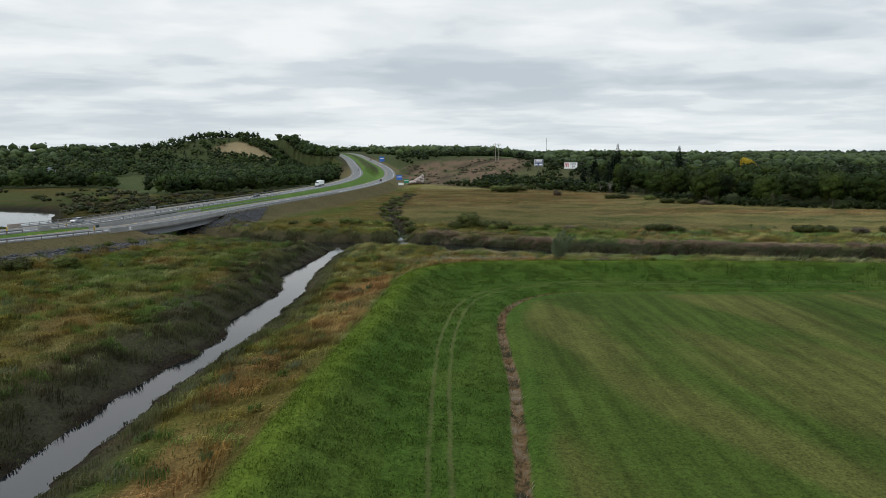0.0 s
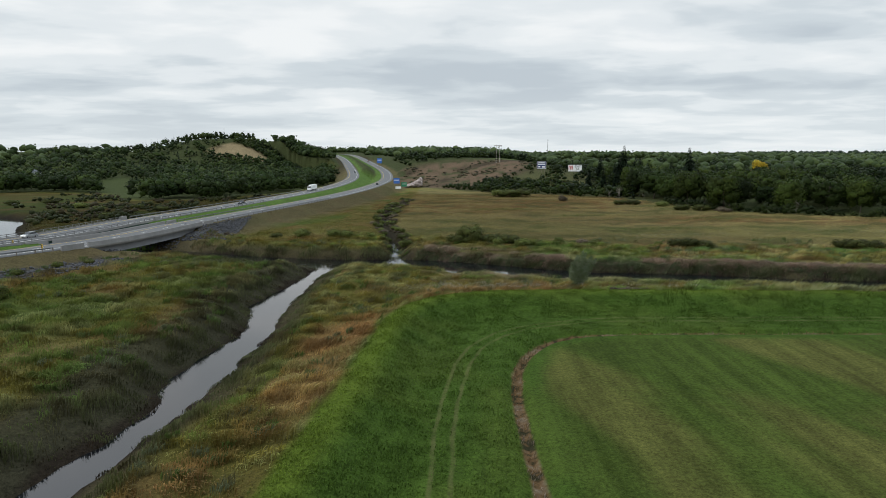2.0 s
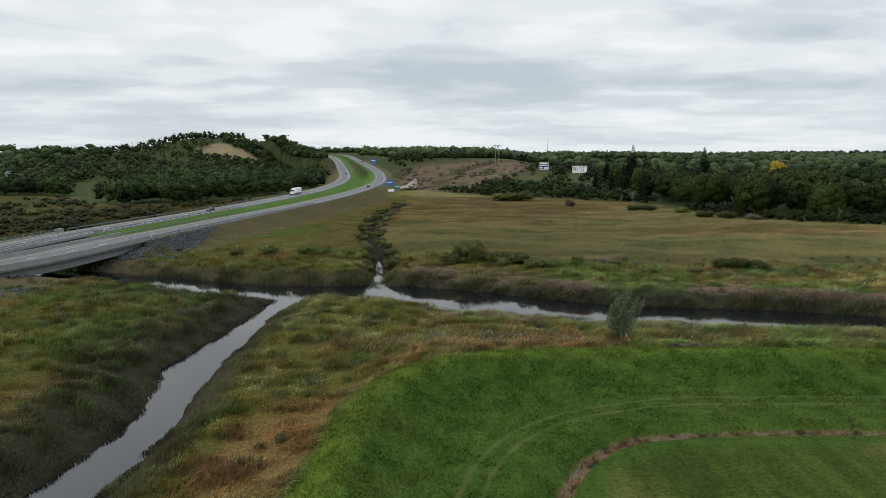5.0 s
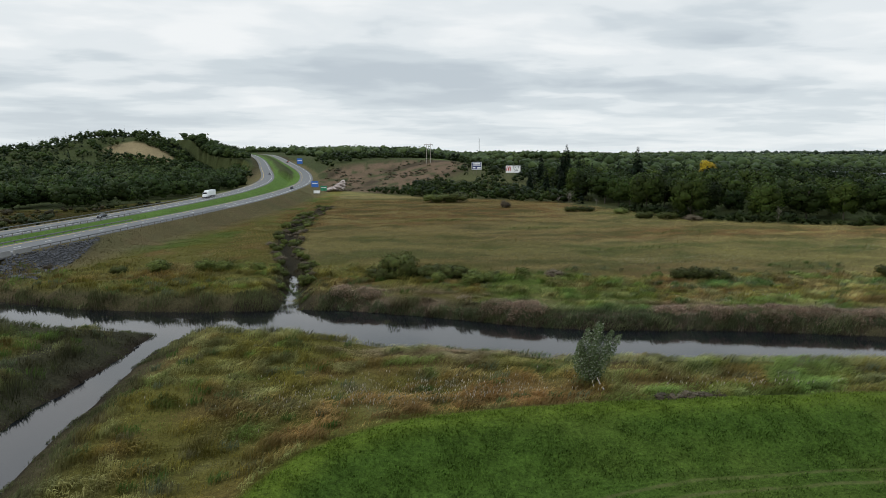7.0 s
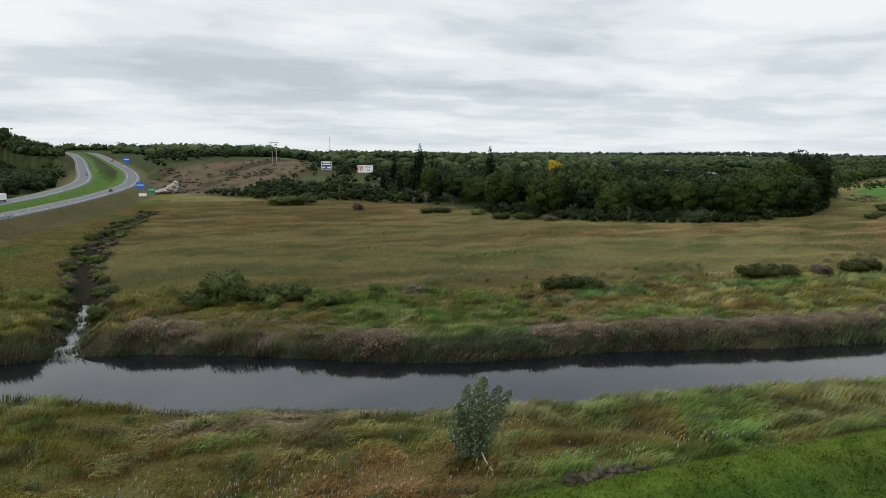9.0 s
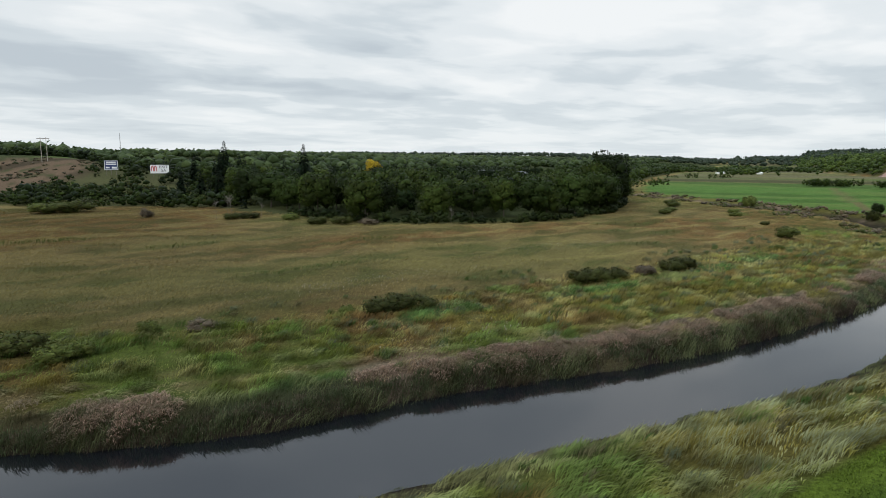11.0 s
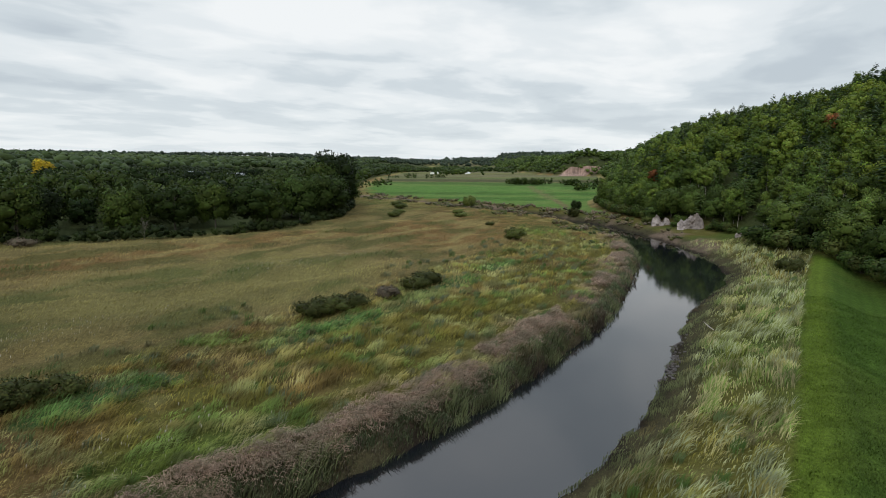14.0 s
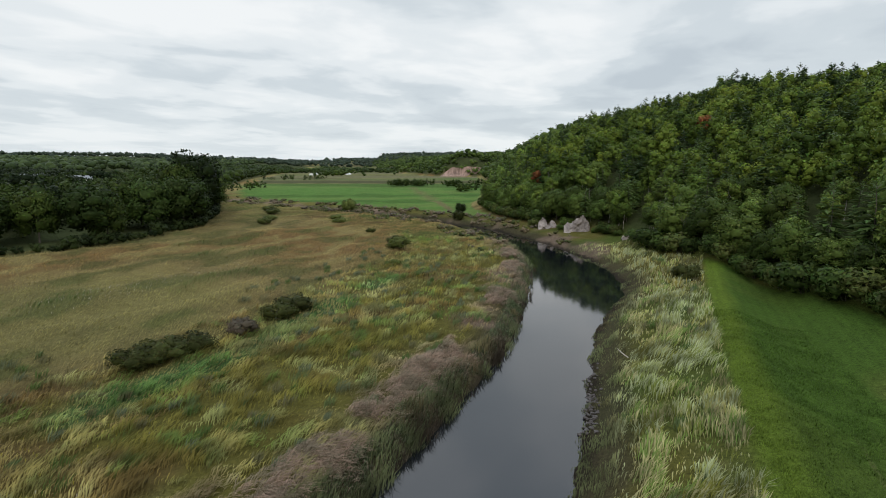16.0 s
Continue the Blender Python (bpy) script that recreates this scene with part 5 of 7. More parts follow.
rng = np.random.default_rng(21)
DARK_SHRUB = [make_shrub("dense dark green shrub in the marsh grass", rng, 2.6, 2.3, (0.058, 0.066, 0.018), 1500, 0.2) for _ in range(2)]
PALE_SHRUB = [make_shrub("rounded olive green willow shrub in the marsh grass", rng, 3.0, 2.2, (0.092, 0.110, 0.028), 1400, 0.2) for _ in range(2)]
GREY_SHRUB = [make_shrub("twiggy grey brown shrub among marsh grass", rng, 2.0, 1.9, (0.110, 0.088, 0.060), 900, 0.16)]
for kind, x, y, s, w in (
        (DARK_SHRUB, 8.5, 209, 2.1, 0.85), (DARK_SHRUB, 5, 207.5, 1.15, 1.25), (DARK_SHRUB, 11, 208.5, 1.15, 1.2), (DARK_SHRUB, 15.5, 210, 1.1, 1.25), (DARK_SHRUB, 20.5, 209.5, 1.05, 1.3),
        (PALE_SHRUB, 16.5, 203.5, 0.75, 1.0), (PALE_SHRUB, 23.5, 203, 0.85, 1.3), (PALE_SHRUB, 26.5, 204, 0.7, 1.1), (PALE_SHRUB, 35.4, 209, 0.7, 1.1), (GREY_SHRUB, 42, 207, 0.8, 1.4),
        (PALE_SHRUB, 63.5, 203, 0.55, 1.1), (DARK_SHRUB, 68, 200, 0.95, 1.15), (DARK_SHRUB, 72, 200.5, 1.0, 1.15), (DARK_SHRUB, 75.5, 199.5, 0.9, 1.2),
        (DARK_SHRUB, 115.5, 199.5, 0.95, 1.3), (DARK_SHRUB, 119, 198.5, 1.0, 1.3), (DARK_SHRUB, 123, 197.5, 0.95, 1.25), (GREY_SHRUB, 132.5, 196.5, 1.1, 1.1), (GREY_SHRUB, 135, 198, 0.9, 1.1),
        (DARK_SHRUB, 141.5, 196, 0.95, 1.15), (DARK_SHRUB, 146.5, 196.5, 1.05, 1.2), (PALE_SHRUB, 219, 207, 1.25, 1.25), (PALE_SHRUB, 198, 199, 0.55, 1.1),
        (PALE_SHRUB, 292, 263, 0.8, 1.7), (PALE_SHRUB, 299, 268, 0.8, 1.7), (DARK_SHRUB, 258, 233, 0.6, 1.2), (DARK_SHRUB, 196, 132.2, 1.3, 1.0), (DARK_SHRUB, 331, 222, 1.6, 0.75),
        (PALE_SHRUB, 278, 290, 0.9, 1.5), (PALE_SHRUB, 288, 294, 0.8, 1.8), (PALE_SHRUB, 315, 310, 0.9, 1.7), (PALE_SHRUB, 330, 322, 0.9, 1.8),
        (DARK_SHRUB, -54, 224, 0.75, 1.1), (PALE_SHRUB, -46, 226, 0.95, 1.3), (PALE_SHRUB, -35.5, 225, 0.85, 1.3), (PALE_SHRUB, -31.5, 225, 0.8, 1.3), (PALE_SHRUB, -23.5, 226, 0.7, 1.1),
        (DARK_SHRUB, -91, 130, 1.1, 1.3), (PALE_SHRUB, -81.5, 133, 0.9, 1.3), (PALE_SHRUB, -94, 158, 0.5, 1.3), (PALE_SHRUB, -90, 166, 0.5, 1.2), (DARK_SHRUB, -86, 172, 0.45, 1.3), (GREY_SHRUB, -73, 232, 0.6, 1.0),
        (PALE_SHRUB, -170, 330, 0.9, 1.6), (PALE_SHRUB, -158, 345, 0.8, 1.8), (DARK_SHRUB, -150, 300, 0.8, 1.7), (PALE_SHRUB, -190, 350, 1.0, 1.8), (DARK_SHRUB, -225, 380, 1.0, 1.8), (PALE_SHRUB, -240, 370, 1.0, 1.8), (DARK_SHRUB, -138, 330, 0.9, 1.6),
        (GREY_SHRUB, 32, 135.2, 0.32, 1.6), (GREY_SHRUB, 33.4, 135.3, 0.3, 1.5), (GREY_SHRUB, 35, 135.4, 0.34, 1.5), (GREY_SHRUB, 36.6, 135.4, 0.3, 1.6), (GREY_SHRUB, 38, 135.4, 0.3, 1.4),
        (DARK_SHRUB, 46, 448, 1.9, 1.7), (DARK_SHRUB, 53, 450, 2.1, 1.6), (PALE_SHRUB, 40, 450, 1.6, 1.8), (GREY_SHRUB, 73, 400, 1.9, 0.75), (DARK_SHRUB, 100, 372, 1.0, 1.6), (DARK_SHRUB, 107, 372, 1.1, 1.6),
        (DARK_SHRUB, 122, 338, 1.2, 1.5), (DARK_SHRUB, 129, 332, 1.2, 1.5), (PALE_SHRUB, 116, 350, 1.1, 1.5), (GREY_SHRUB, 136, 322, 1.3, 1.5)):
    place(kind[int(abs(x)) % len(kind)], x, y, s, x * 1.7, None, w)
# leafy understory where the hill's woods meet the mown strip and the bank
UNDER = [make_shrub("leafy green bush at the foot of the wood", rng, 3.4, 2.6, c, 900, 0.34, LEAF, "bush") for c in ((0.050, 0.078, 0.018), (0.066, 0.098, 0.022), (0.070, 0.084, 0.022))]
ROCKS = ((285, 164), (295, 176), (265, 146.5))
edge_line = along([(x, y, 0) for x, y in FOREST], 60, 225, 3.6)
for i, r in enumerate(shifted(edge_line, 1.2)):
    if 150 < r[0] < 380 and min(math.hypot(r[0] - a, r[1] - b) for a, b in ROCKS) > 7.5:
        place(UNDER[i % 3], r[0] + rng.uniform(-0.8, 0.8), r[1] + rng.uniform(-0.8, 0.8), rng.uniform(0.55, 1.7), i * 2.1, None, rng.uniform(0.8, 1.3))
for i, r in enumerate(shifted(along([(x, y, 0) for x, y in FOREST], 60, 225, 5.0), 5.0)):
    if 150 < r[0] < 380 and min(math.hypot(r[0] - a, r[1] - b) for a, b in ROCKS) > 7.5:
        place((EDGE_BROAD if r[0] < 222 or i % 2 else LIGHTS)[i % 3], r[0], r[1] + rng.uniform(-1.5, 1.5), rng.uniform(0.42, 0.85), i * 2.1, None, rng.uniform(0.9, 1.25))
# brushwood down the side gully
for i in range(140):
    yy = 209 + i * 1.5 + rng.uniform(-2, 2)
    cx = float(np.interp(yy, GULLY[:, 1], GULLY[:, 0]))
    kind = (GREY_SHRUB, PALE_SHRUB, GREY_SHRUB, GREY_SHRUB, DARK_SHRUB)[int(rng.integers(5))]
    place(kind[i % len(kind)], cx + rng.choice((-1, 1)) * rng.uniform(2.0 if yy < 245 else 0.6, 4.6), yy, rng.uniform(0.35, 0.68), i * 1.3, None, rng.uniform(0.9, 1.5))


def make_willow():
    rng = np.random.default_rng(33)
    t = tagged(new("willow_tree"), "young silvery green willow blown by the wind beside the river", "tree")
    bm = bmesh.new()
    vs, cs = [], []
    tops = ((-1.7, -0.2, 5.2), (-0.8, 0.4, 6.4), (0.1, -0.3, 7.3), (0.8, 0.5, 6.9), (1.9, 0.0, 6.2), (2.7, -0.4, 5.8), (-1.3, 0.9, 4.6), (1.2, -1.0, 5.0), (-0.4, -1.1, 4.9))
    for i, tp in enumerate(tops):
        root = np.array([tp[0] * 0.12, tp[1] * 0.12, -0.3])
        tip = np.array(tp)
        mid = root * 0.5 + tip * 0.5 + np.array([-0.35, 0, 0.1])
        add_tube(bm, root, mid, 0.08, 0.05, 6)
        add_tube(bm, mid, tip * 0.97, 0.05, 0.012, 5)
        n = 1000
        f = rng.uniform(0.22, 1.0, n)
        axis = np.where(f[:, None] < 0.5, root + (mid - root) * f[:, None] * 2, mid + (tip - mid) * (f[:, None] * 2 - 1))
        r = 1.05 * np.sin(np.clip(f, 0.05, 1) * math.pi * 0.92 + 0.15) ** 0.8 + 0.1
        d = rng.normal(size=(n, 3))
        d /= np.linalg.norm(d, axis=1)[:, None]
        pos = axis + d * (r * rng.uniform(0.3, 1.0, n) ** 0.5)[:, None] * np.array([0.8, 0.8, 0.6])
        nr = rng.normal(size=(n, 3)) + np.array([-0.3, -0.3, 0.6])
        nr /= np.linalg.norm(nr, axis=1)[:, None]
        vs.append(leaf_tris(pos, nr, 0.15, rng, 0.9))
        pale = rng.random(n) < 0.26
        base = np.where(pale[:, None], np.array([[0.34, 0.37, 0.27]]), np.array([[0.120, 0.165, 0.066]])) * rng.uniform(0.7, 1.25, (n, 1))
        cs.append(np.repeat(base, 3, axis=0))
    part("trunk", bm, BARK, t)
    v = np.concatenate(vs)
    v[:, 0] += 0.10 * np.maximum(v[:, 2] - 2, 0)
    part("crown", mesh_from("crown", v, tri_index(v), LEAF, np.concatenate(cs)), None, t, "silvery leaves showing pale undersides")
    t.location = (27.1, 142.6, float(places(27.1, 142.6)[0]))
    return t


make_willow()
place(PALE_SHRUB[1], 351, 288, 2.3, 1.0, None, 0.75)
place(BROAD[0], 343.5, 224.8, 0.42, 1.0, None, 1.0)
place(BROAD[0], 281, 326, 2.05, 0.4, None, 0.9)
place(BROAD[2], 268, 324, 1.75, 2.4, None, 0.85)
place(BROAD[1], 295, 336, 1.9, 4.4, None, 0.9)
place(BROAD[1], 310, 350, 1.8, 5.4, None, 0.9)


def bare_tree(rng, height, label):
    t = tagged(new("dead_tree"), label, "tree", "bare trees")
    bm = trunk_bm(rng, height, 0.09, 8, height * 0.26, 0.95, 0.35)
    for i in range(14):
        a, z = rng.uniform(0, 6.28), rng.uniform(0.35, 0.9) * height
        q = height * rng.uniform(0.10, 0.24)
        e = Vector((math.cos(a) * q, math.sin(a) * q, z + q * rng.uniform(0.4, 1.3)))
        add_tube(bm, (0, 0, z), e, 0.035, 0.008, 4)
        add_tube(bm, e * 0.7 + Vector((0, 0, z * 0.3)), e * 0.7 + Vector((rng.uniform(-0.6, 0.6), rng.uniform(-0.6, 0.6), z * 0.3 + 0.9)), 0.025, 0.008, 4)
    part("trunk", bm, GREY_BARK, t)
    t.location = (0, 0, -400)
    return t


DEAD = bare_tree(rng, 9, "bare pale grey tree with leafless boughs")
for x, y, s in ((100, 374, 1.15), (117, 384, 0.7), (96, 380, 0.9), (103, 386, 1.1), (160, 302, 0.75), (222, 112, 1.0), (236, 131, 0.9)):
    place(DEAD, x, y, s, x)


# ---------------------------------------------------------------- grasses
RX, RY, RSTEP = (-125.0, 262.0), (20.0, 262.0), 1.0
_gx, _gy = np.meshgrid(np.arange(RX[0], RX[1] + 1, RSTEP), np.arange(RY[0], RY[1] + 1, RSTEP))
_p = plan(_gx, _gy)
RASTER = np.concatenate([np.stack([ground_height(_gx, _gy, _p), _p["s"], _p["dyke"], np.minimum(_p["rn"], _p["rf"]), _p["forest"], _p["gully"], _p["track"], _p["ditch"]], -1), cover(_gx, _gy, _p)], -1)


def sample(x, y):
    """Height, river, dyke, road, forest, gully distance and colour, from the raster."""
    u, v = (x - RX[0]) / RSTEP, (y - RY[0]) / RSTEP
    i, j = np.clip(u.astype(int), 0, RASTER.shape[1] - 2), np.clip(v.astype(int), 0, RASTER.shape[0] - 2)
    fu, fv = (u - i)[:, None], (v - j)[:, None]
    return (RASTER[j, i] * (1 - fu) + RASTER[j, i + 1] * fu) * (1 - fv) + (RASTER[j + 1, i] * (1 - fu) + RASTER[j + 1, i + 1] * fu) * fv


def blades(x, y, z, h, w, lean, wind, rng):
    """Single blades, each bent over in the wind: a slim kite of two triangles."""
    n = len(x)
    a = wind + math.pi / 2 + rng.normal(0, 0.55, n)
    bx, by = np.cos(a) * w / 2, np.sin(a) * w / 2
    cx, cy = np.cos(wind), np.sin(wind)
    rise = np.sqrt(np.clip(1 - lean * lean, 0.08, 1))
    m = np.stack([x + cx * lean * h * 0.42, y + cy * lean * h * 0.42, z + h * 0.62 * np.sqrt(rise)], 1)
    side = np.stack([bx, by, np.zeros(n)], 1)
    root = np.stack([x, y, z - 0.1], 1)
    tip = np.stack([x + cx * lean * h * 1.15, y + cy * lean * h * 1.15, z + h * (0.35 + 0.65 * rise) * rise ** 0.6], 1)
    v = np.stack([root, m - side, m + side, m + side, m - side, tip], 1)
    up = np.stack([cx * -0.3 * lean, cy * -0.3 * lean, np.ones(n)], 1) + rng.normal(size=(n, 3)) * 0.22
    up /= np.linalg.norm(up, axis=1)[:, None]
    low = up + np.stack([-cx, -cy, np.zeros(n)], 1) * 0.6
    low /= np.linalg.norm(low, axis=1)[:, None]
    return v.reshape(-1, 3).astype(np.float32), np.stack([low, up, up, up, up, up], 1).reshape(-1, 3)


WIND = math.atan2(-0.5, 0.8)


def grass_object(name, label, v, c, category="grass"):
    v, nr = v
    return tagged(new(name, mesh_from(name, v, tri_index(v), GRASS, np.repeat(c, 6, axis=0), nr)), label, category, kind="stuff")


def RIVER_Y(x):
    return np.interp(x, L_RIVER[:, 0], L_RIVER[:, 1])


def rough_grass():
    rng = np.random.default_rng(3)
    n = 2300000
    x, y = rng.uniform(-118, 255, n), rng.uniform(28, 236, n)
    q = sample(x, y)
    s, d, rd, fo = q[:, 1], q[:, 2], q[:, 3], q[:, 4]
    near = np.clip(1.25 - np.hypot((x - 25) * 0.75, y - 130) / 115, 0.16, 1)
    clump = smooth(0.3, 0.72, vnoise(x * 0.8 + y * 0.3, y * 1.25, 2.3, 80, 2))
    fine = vnoise(x, y, 1.1, 81, 1)
    ok = (s > -0.5) & ((d < -0.3) | ((fo > -30) & (fo < 3) & (x > 225))) & (rd > np.where(x < -78, 17, 8.5)) & (fo < 4) & (rng.random(n) < near * (0.16 + 1.0 * clump))
    ok &= ~((y > 205) & (s > 34) & (x > -10))
    x, y, q, s, d, clump, fine = x[ok], y[ok], q[ok], s[ok], d[ok], clump[ok], fine[ok]
    n = len(x)
    bank = np.where(x > 0, smooth(4.6, 2.2, s), smooth(6.5, 3.0, s))
    east = smooth(45, 80, x) * (y < 150) * smooth(2, 5, s)
    lying = smooth(0.42, 0.58, vnoise(x, y, 8, 82)) * smooth(2.5, 4.5, s) * smooth(13, 9, s) * (y > 150) * (x > -5)
    h = (0.35 + 0.95 * clump) * rng.uniform(0.6, 1.25, n) * (1 + 0.35 * bank + 0.35 * east) * (1 - 0.1 * lying)
    rim = smooth(2.2, 1.0, s) * (y > RIVER_Y(x) - 2)
    h *= (1 + 0.1 * rim) * np.where(q[:, 5] < 1.5, 0.6, 1) * (1 - 0.72 * smooth(4.0, 1.8, s) * (y < RIVER_Y(x)))
    lean = np.clip(0.55 + 0.5 * (vnoise(x, y, 6, 83) - 0.4) + rng.normal(0, 0.12, n) - 0.2 * bank + 0.4 * lying, 0.02, 0.93)
    wind = WIND + 1.4 * (vnoise(x, y, 14, 84) - 0.5) + rng.normal(0, 0.35, n)
    c = q[:, 8:11].copy()
    tint = vnoise(x, y, 4.5, 85, 2)
    lay = smooth(-15, -9, d) * smooth(-0.3, -1.5, d) * smooth(32, 15, x) * smooth(6, 9, s) * smooth(0.35, 0.55, vnoise(x, y, 15, 99))
    c = mixc(c, (0.135, 0.150, 0.070), smooth(0.60, 0.74, tint) * 0.5 * (1 - bank) * (1 - 0.8 * lay))
    c = mixc(c, (0.060, 0.098, 0.026), smooth(0.42, 0.30, tint) * 0.7 * (1 - bank) * (1 - 0.8 * lay))
    straw = smooth(0.6, 0.72, vnoise(x + 90, y, 7, 86, 2)) * (1 - bank) * (1 - 0.8 * lay)
    c = mixc(c, (0.128, 0.074, 0.034), lay * 0.75)
    c = mixc(c, (0.155, 0.138, 0.062), straw * 0.38)
    pale = np.where(rng.random(n) < 0.5, 1.0, 0.0) * east
    c = mixc(c, (0.122, 0.132, 0.078), pale * smooth(0.3, 0.55, tint))
    c = mixc(c, (0.155, 0.130, 0.075), pale * smooth(0.55, 0.3, tint) * 0.7)
    shore = smooth(14, 8, s) * smooth(1.5, 3.5, s) * (y < RIVER_Y(x)) * (y > 148) * (x > -30) * smooth(0.3, 0.55, vnoise(x, y, 6, 104))
    c = mixc(c, (0.128, 0.132, 0.062), shore * 0.7)
    reed = bank * (vnoise(x, y, 6, 87) > 0.38)
    c = mixc(c, (0.044, 0.050, 0.024), reed * 0.9)
    c = mixc(c, (0.105, 0.080, 0.056), lying * 0.7)
    hue = vnoise(x, y, 2.1, 88, 1)
    c *= (0.4 + 1.2 * hue)[:, None] * rng.uniform(0.85, 1.25, (n, 1)) * (1.75 + 0.4 * smooth(-34, -24, x) + 0.4 * smooth(20, 80, x))[:, None] * np.array([1.02, 1.0, 0.9])
    w = np.where(bank > 0.5, 0.06, 0.08) * rng.uniform(0.7, 1.4, n) / np.clip(np.sqrt(np.clip(1.25 - np.hypot((x - 25) * 0.75, y - 130) / 115, 0.2, 1)), 0.4, 1)
    grass_object("marsh_grass", "tall olive, orange and straw coloured marsh grass leaning in the wind", blades(x, y, q[:, 0], h, w, lean, wind, rng), c)


def lodged_grass():
    """Mounds of dead grass beaten down over the edge of the outer bank, with dark sedge tufts between."""
    rng = np.random.default_rng(15)
    m = 1400
    t = rng.uniform(-8, 232, m)
    cx, cy = t, RIVER_Y(t)
    half = np.interp(t, RIVER[:, 0], RIVER[:, 2])
    off = rng.uniform(2.3, 7.4, m)
    cy = cy + half + off
    keep = (vnoise(cx, cy, 9, 103, 2) > 0.46) & (np.hypot(cx + 13, cy - 200) > 9)
    cx, cy, off = cx[keep], cy[keep], off[keep]
    m, k = len(cx), 62
    slope = np.gradient(RIVER_Y(np.array([cx - 3, cx, cx + 3])), axis=0)[1] / 3.0
    down = np.arctan2(-1.0, slope)
    r = rng.uniform(0.6, 1.3, m)
    a, rr = rng.uniform(0, 6.28, (m, k)), np.sqrt(rng.random((m, k)))
    bx, by = (cx[:, None] + np.cos(a) * rr * r[:, None] * 1.5).ravel(), (cy[:, None] + np.sin(a) * rr * r[:, None]).ravel()
    q = sample(bx, by)
    ok = q[:, 1] > 0.2
    sedge = np.repeat((off < 3.2) & (rng.random(m) < 0.55), k)
    dead = np.where(np.repeat(rng.random(m) < 0.5, k)[:, None], np.array((0.135, 0.096, 0.070)), np.array((0.095, 0.076, 0.052)))
    c = np.where(sedge[:, None], np.array((0.050, 0.062, 0.030)), dead) * rng.uniform(2.0, 3.7, (m * k, 1))
    z = q[:, 0] + 0.5 * (1 - rr.ravel() ** 2)
    h = np.where(sedge, rng.uniform(0.6, 1.0, m * k), rng.uniform(0.8, 1.35, m * k))
    lean = np.clip(np.where(sedge, 0.45, 0.82) + rng.normal(0, 0.1, m * k), 0.05, 0.95)
    way = np.repeat(down + rng.normal(0, 0.55, m), k) + rng.normal(0, 0.35, m * k)
    v = blades(bx[ok], by[ok], z[ok], h[ok], rng.uniform(0.05, 0.09, ok.sum()), lean[ok], way[ok], rng)
    grass_object("lodged_grass", "pale brown dead grass beaten down over the river bank", v, c[ok])
    m, k = 1300, 44
    cx = rng.uniform(-8, 232, m)
    off = rng.uniform(0.9, 2.9, m)
    cy = RIVER_Y(cx) + np.interp(cx, RIVER[:, 0], RIVER[:, 2]) + off
    keep = np.hypot(cx + 13, cy - 200) > 7
    cx, cy = cx[keep], cy[keep]
    m = len(cx)
    bx, by = (cx[:, None] + rng.normal(0, 0.45, (m, k))).ravel(), (cy[:, None] + rng.normal(0, 0.3, (m, k))).ravel()
    q = sample(bx, by)
    ok = (q[:, 1] > -0.6) & (q[:, 0] > -0.25)
    tone = np.where(np.repeat(rng.random(m) < 0.7, k)[:, None], np.array((0.046, 0.056, 0.028)), np.array((0.074, 0.060, 0.042)))
    c = tone * rng.uniform(1.9, 3.4, (m * k, 1))
    v = blades(bx[ok], by[ok], q[ok, 0], rng.uniform(0.35, 0.75, ok.sum()), rng.uniform(0.05, 0.08, ok.sum()), np.clip(rng.normal(0.3, 0.15, ok.sum()), 0, 0.8), -math.pi / 2 + rng.normal(0, 0.6, ok.sum()), rng)
    grass_object("bank_sedge", "dark green sedge tufts along the foot of the river bank", v, c[ok])


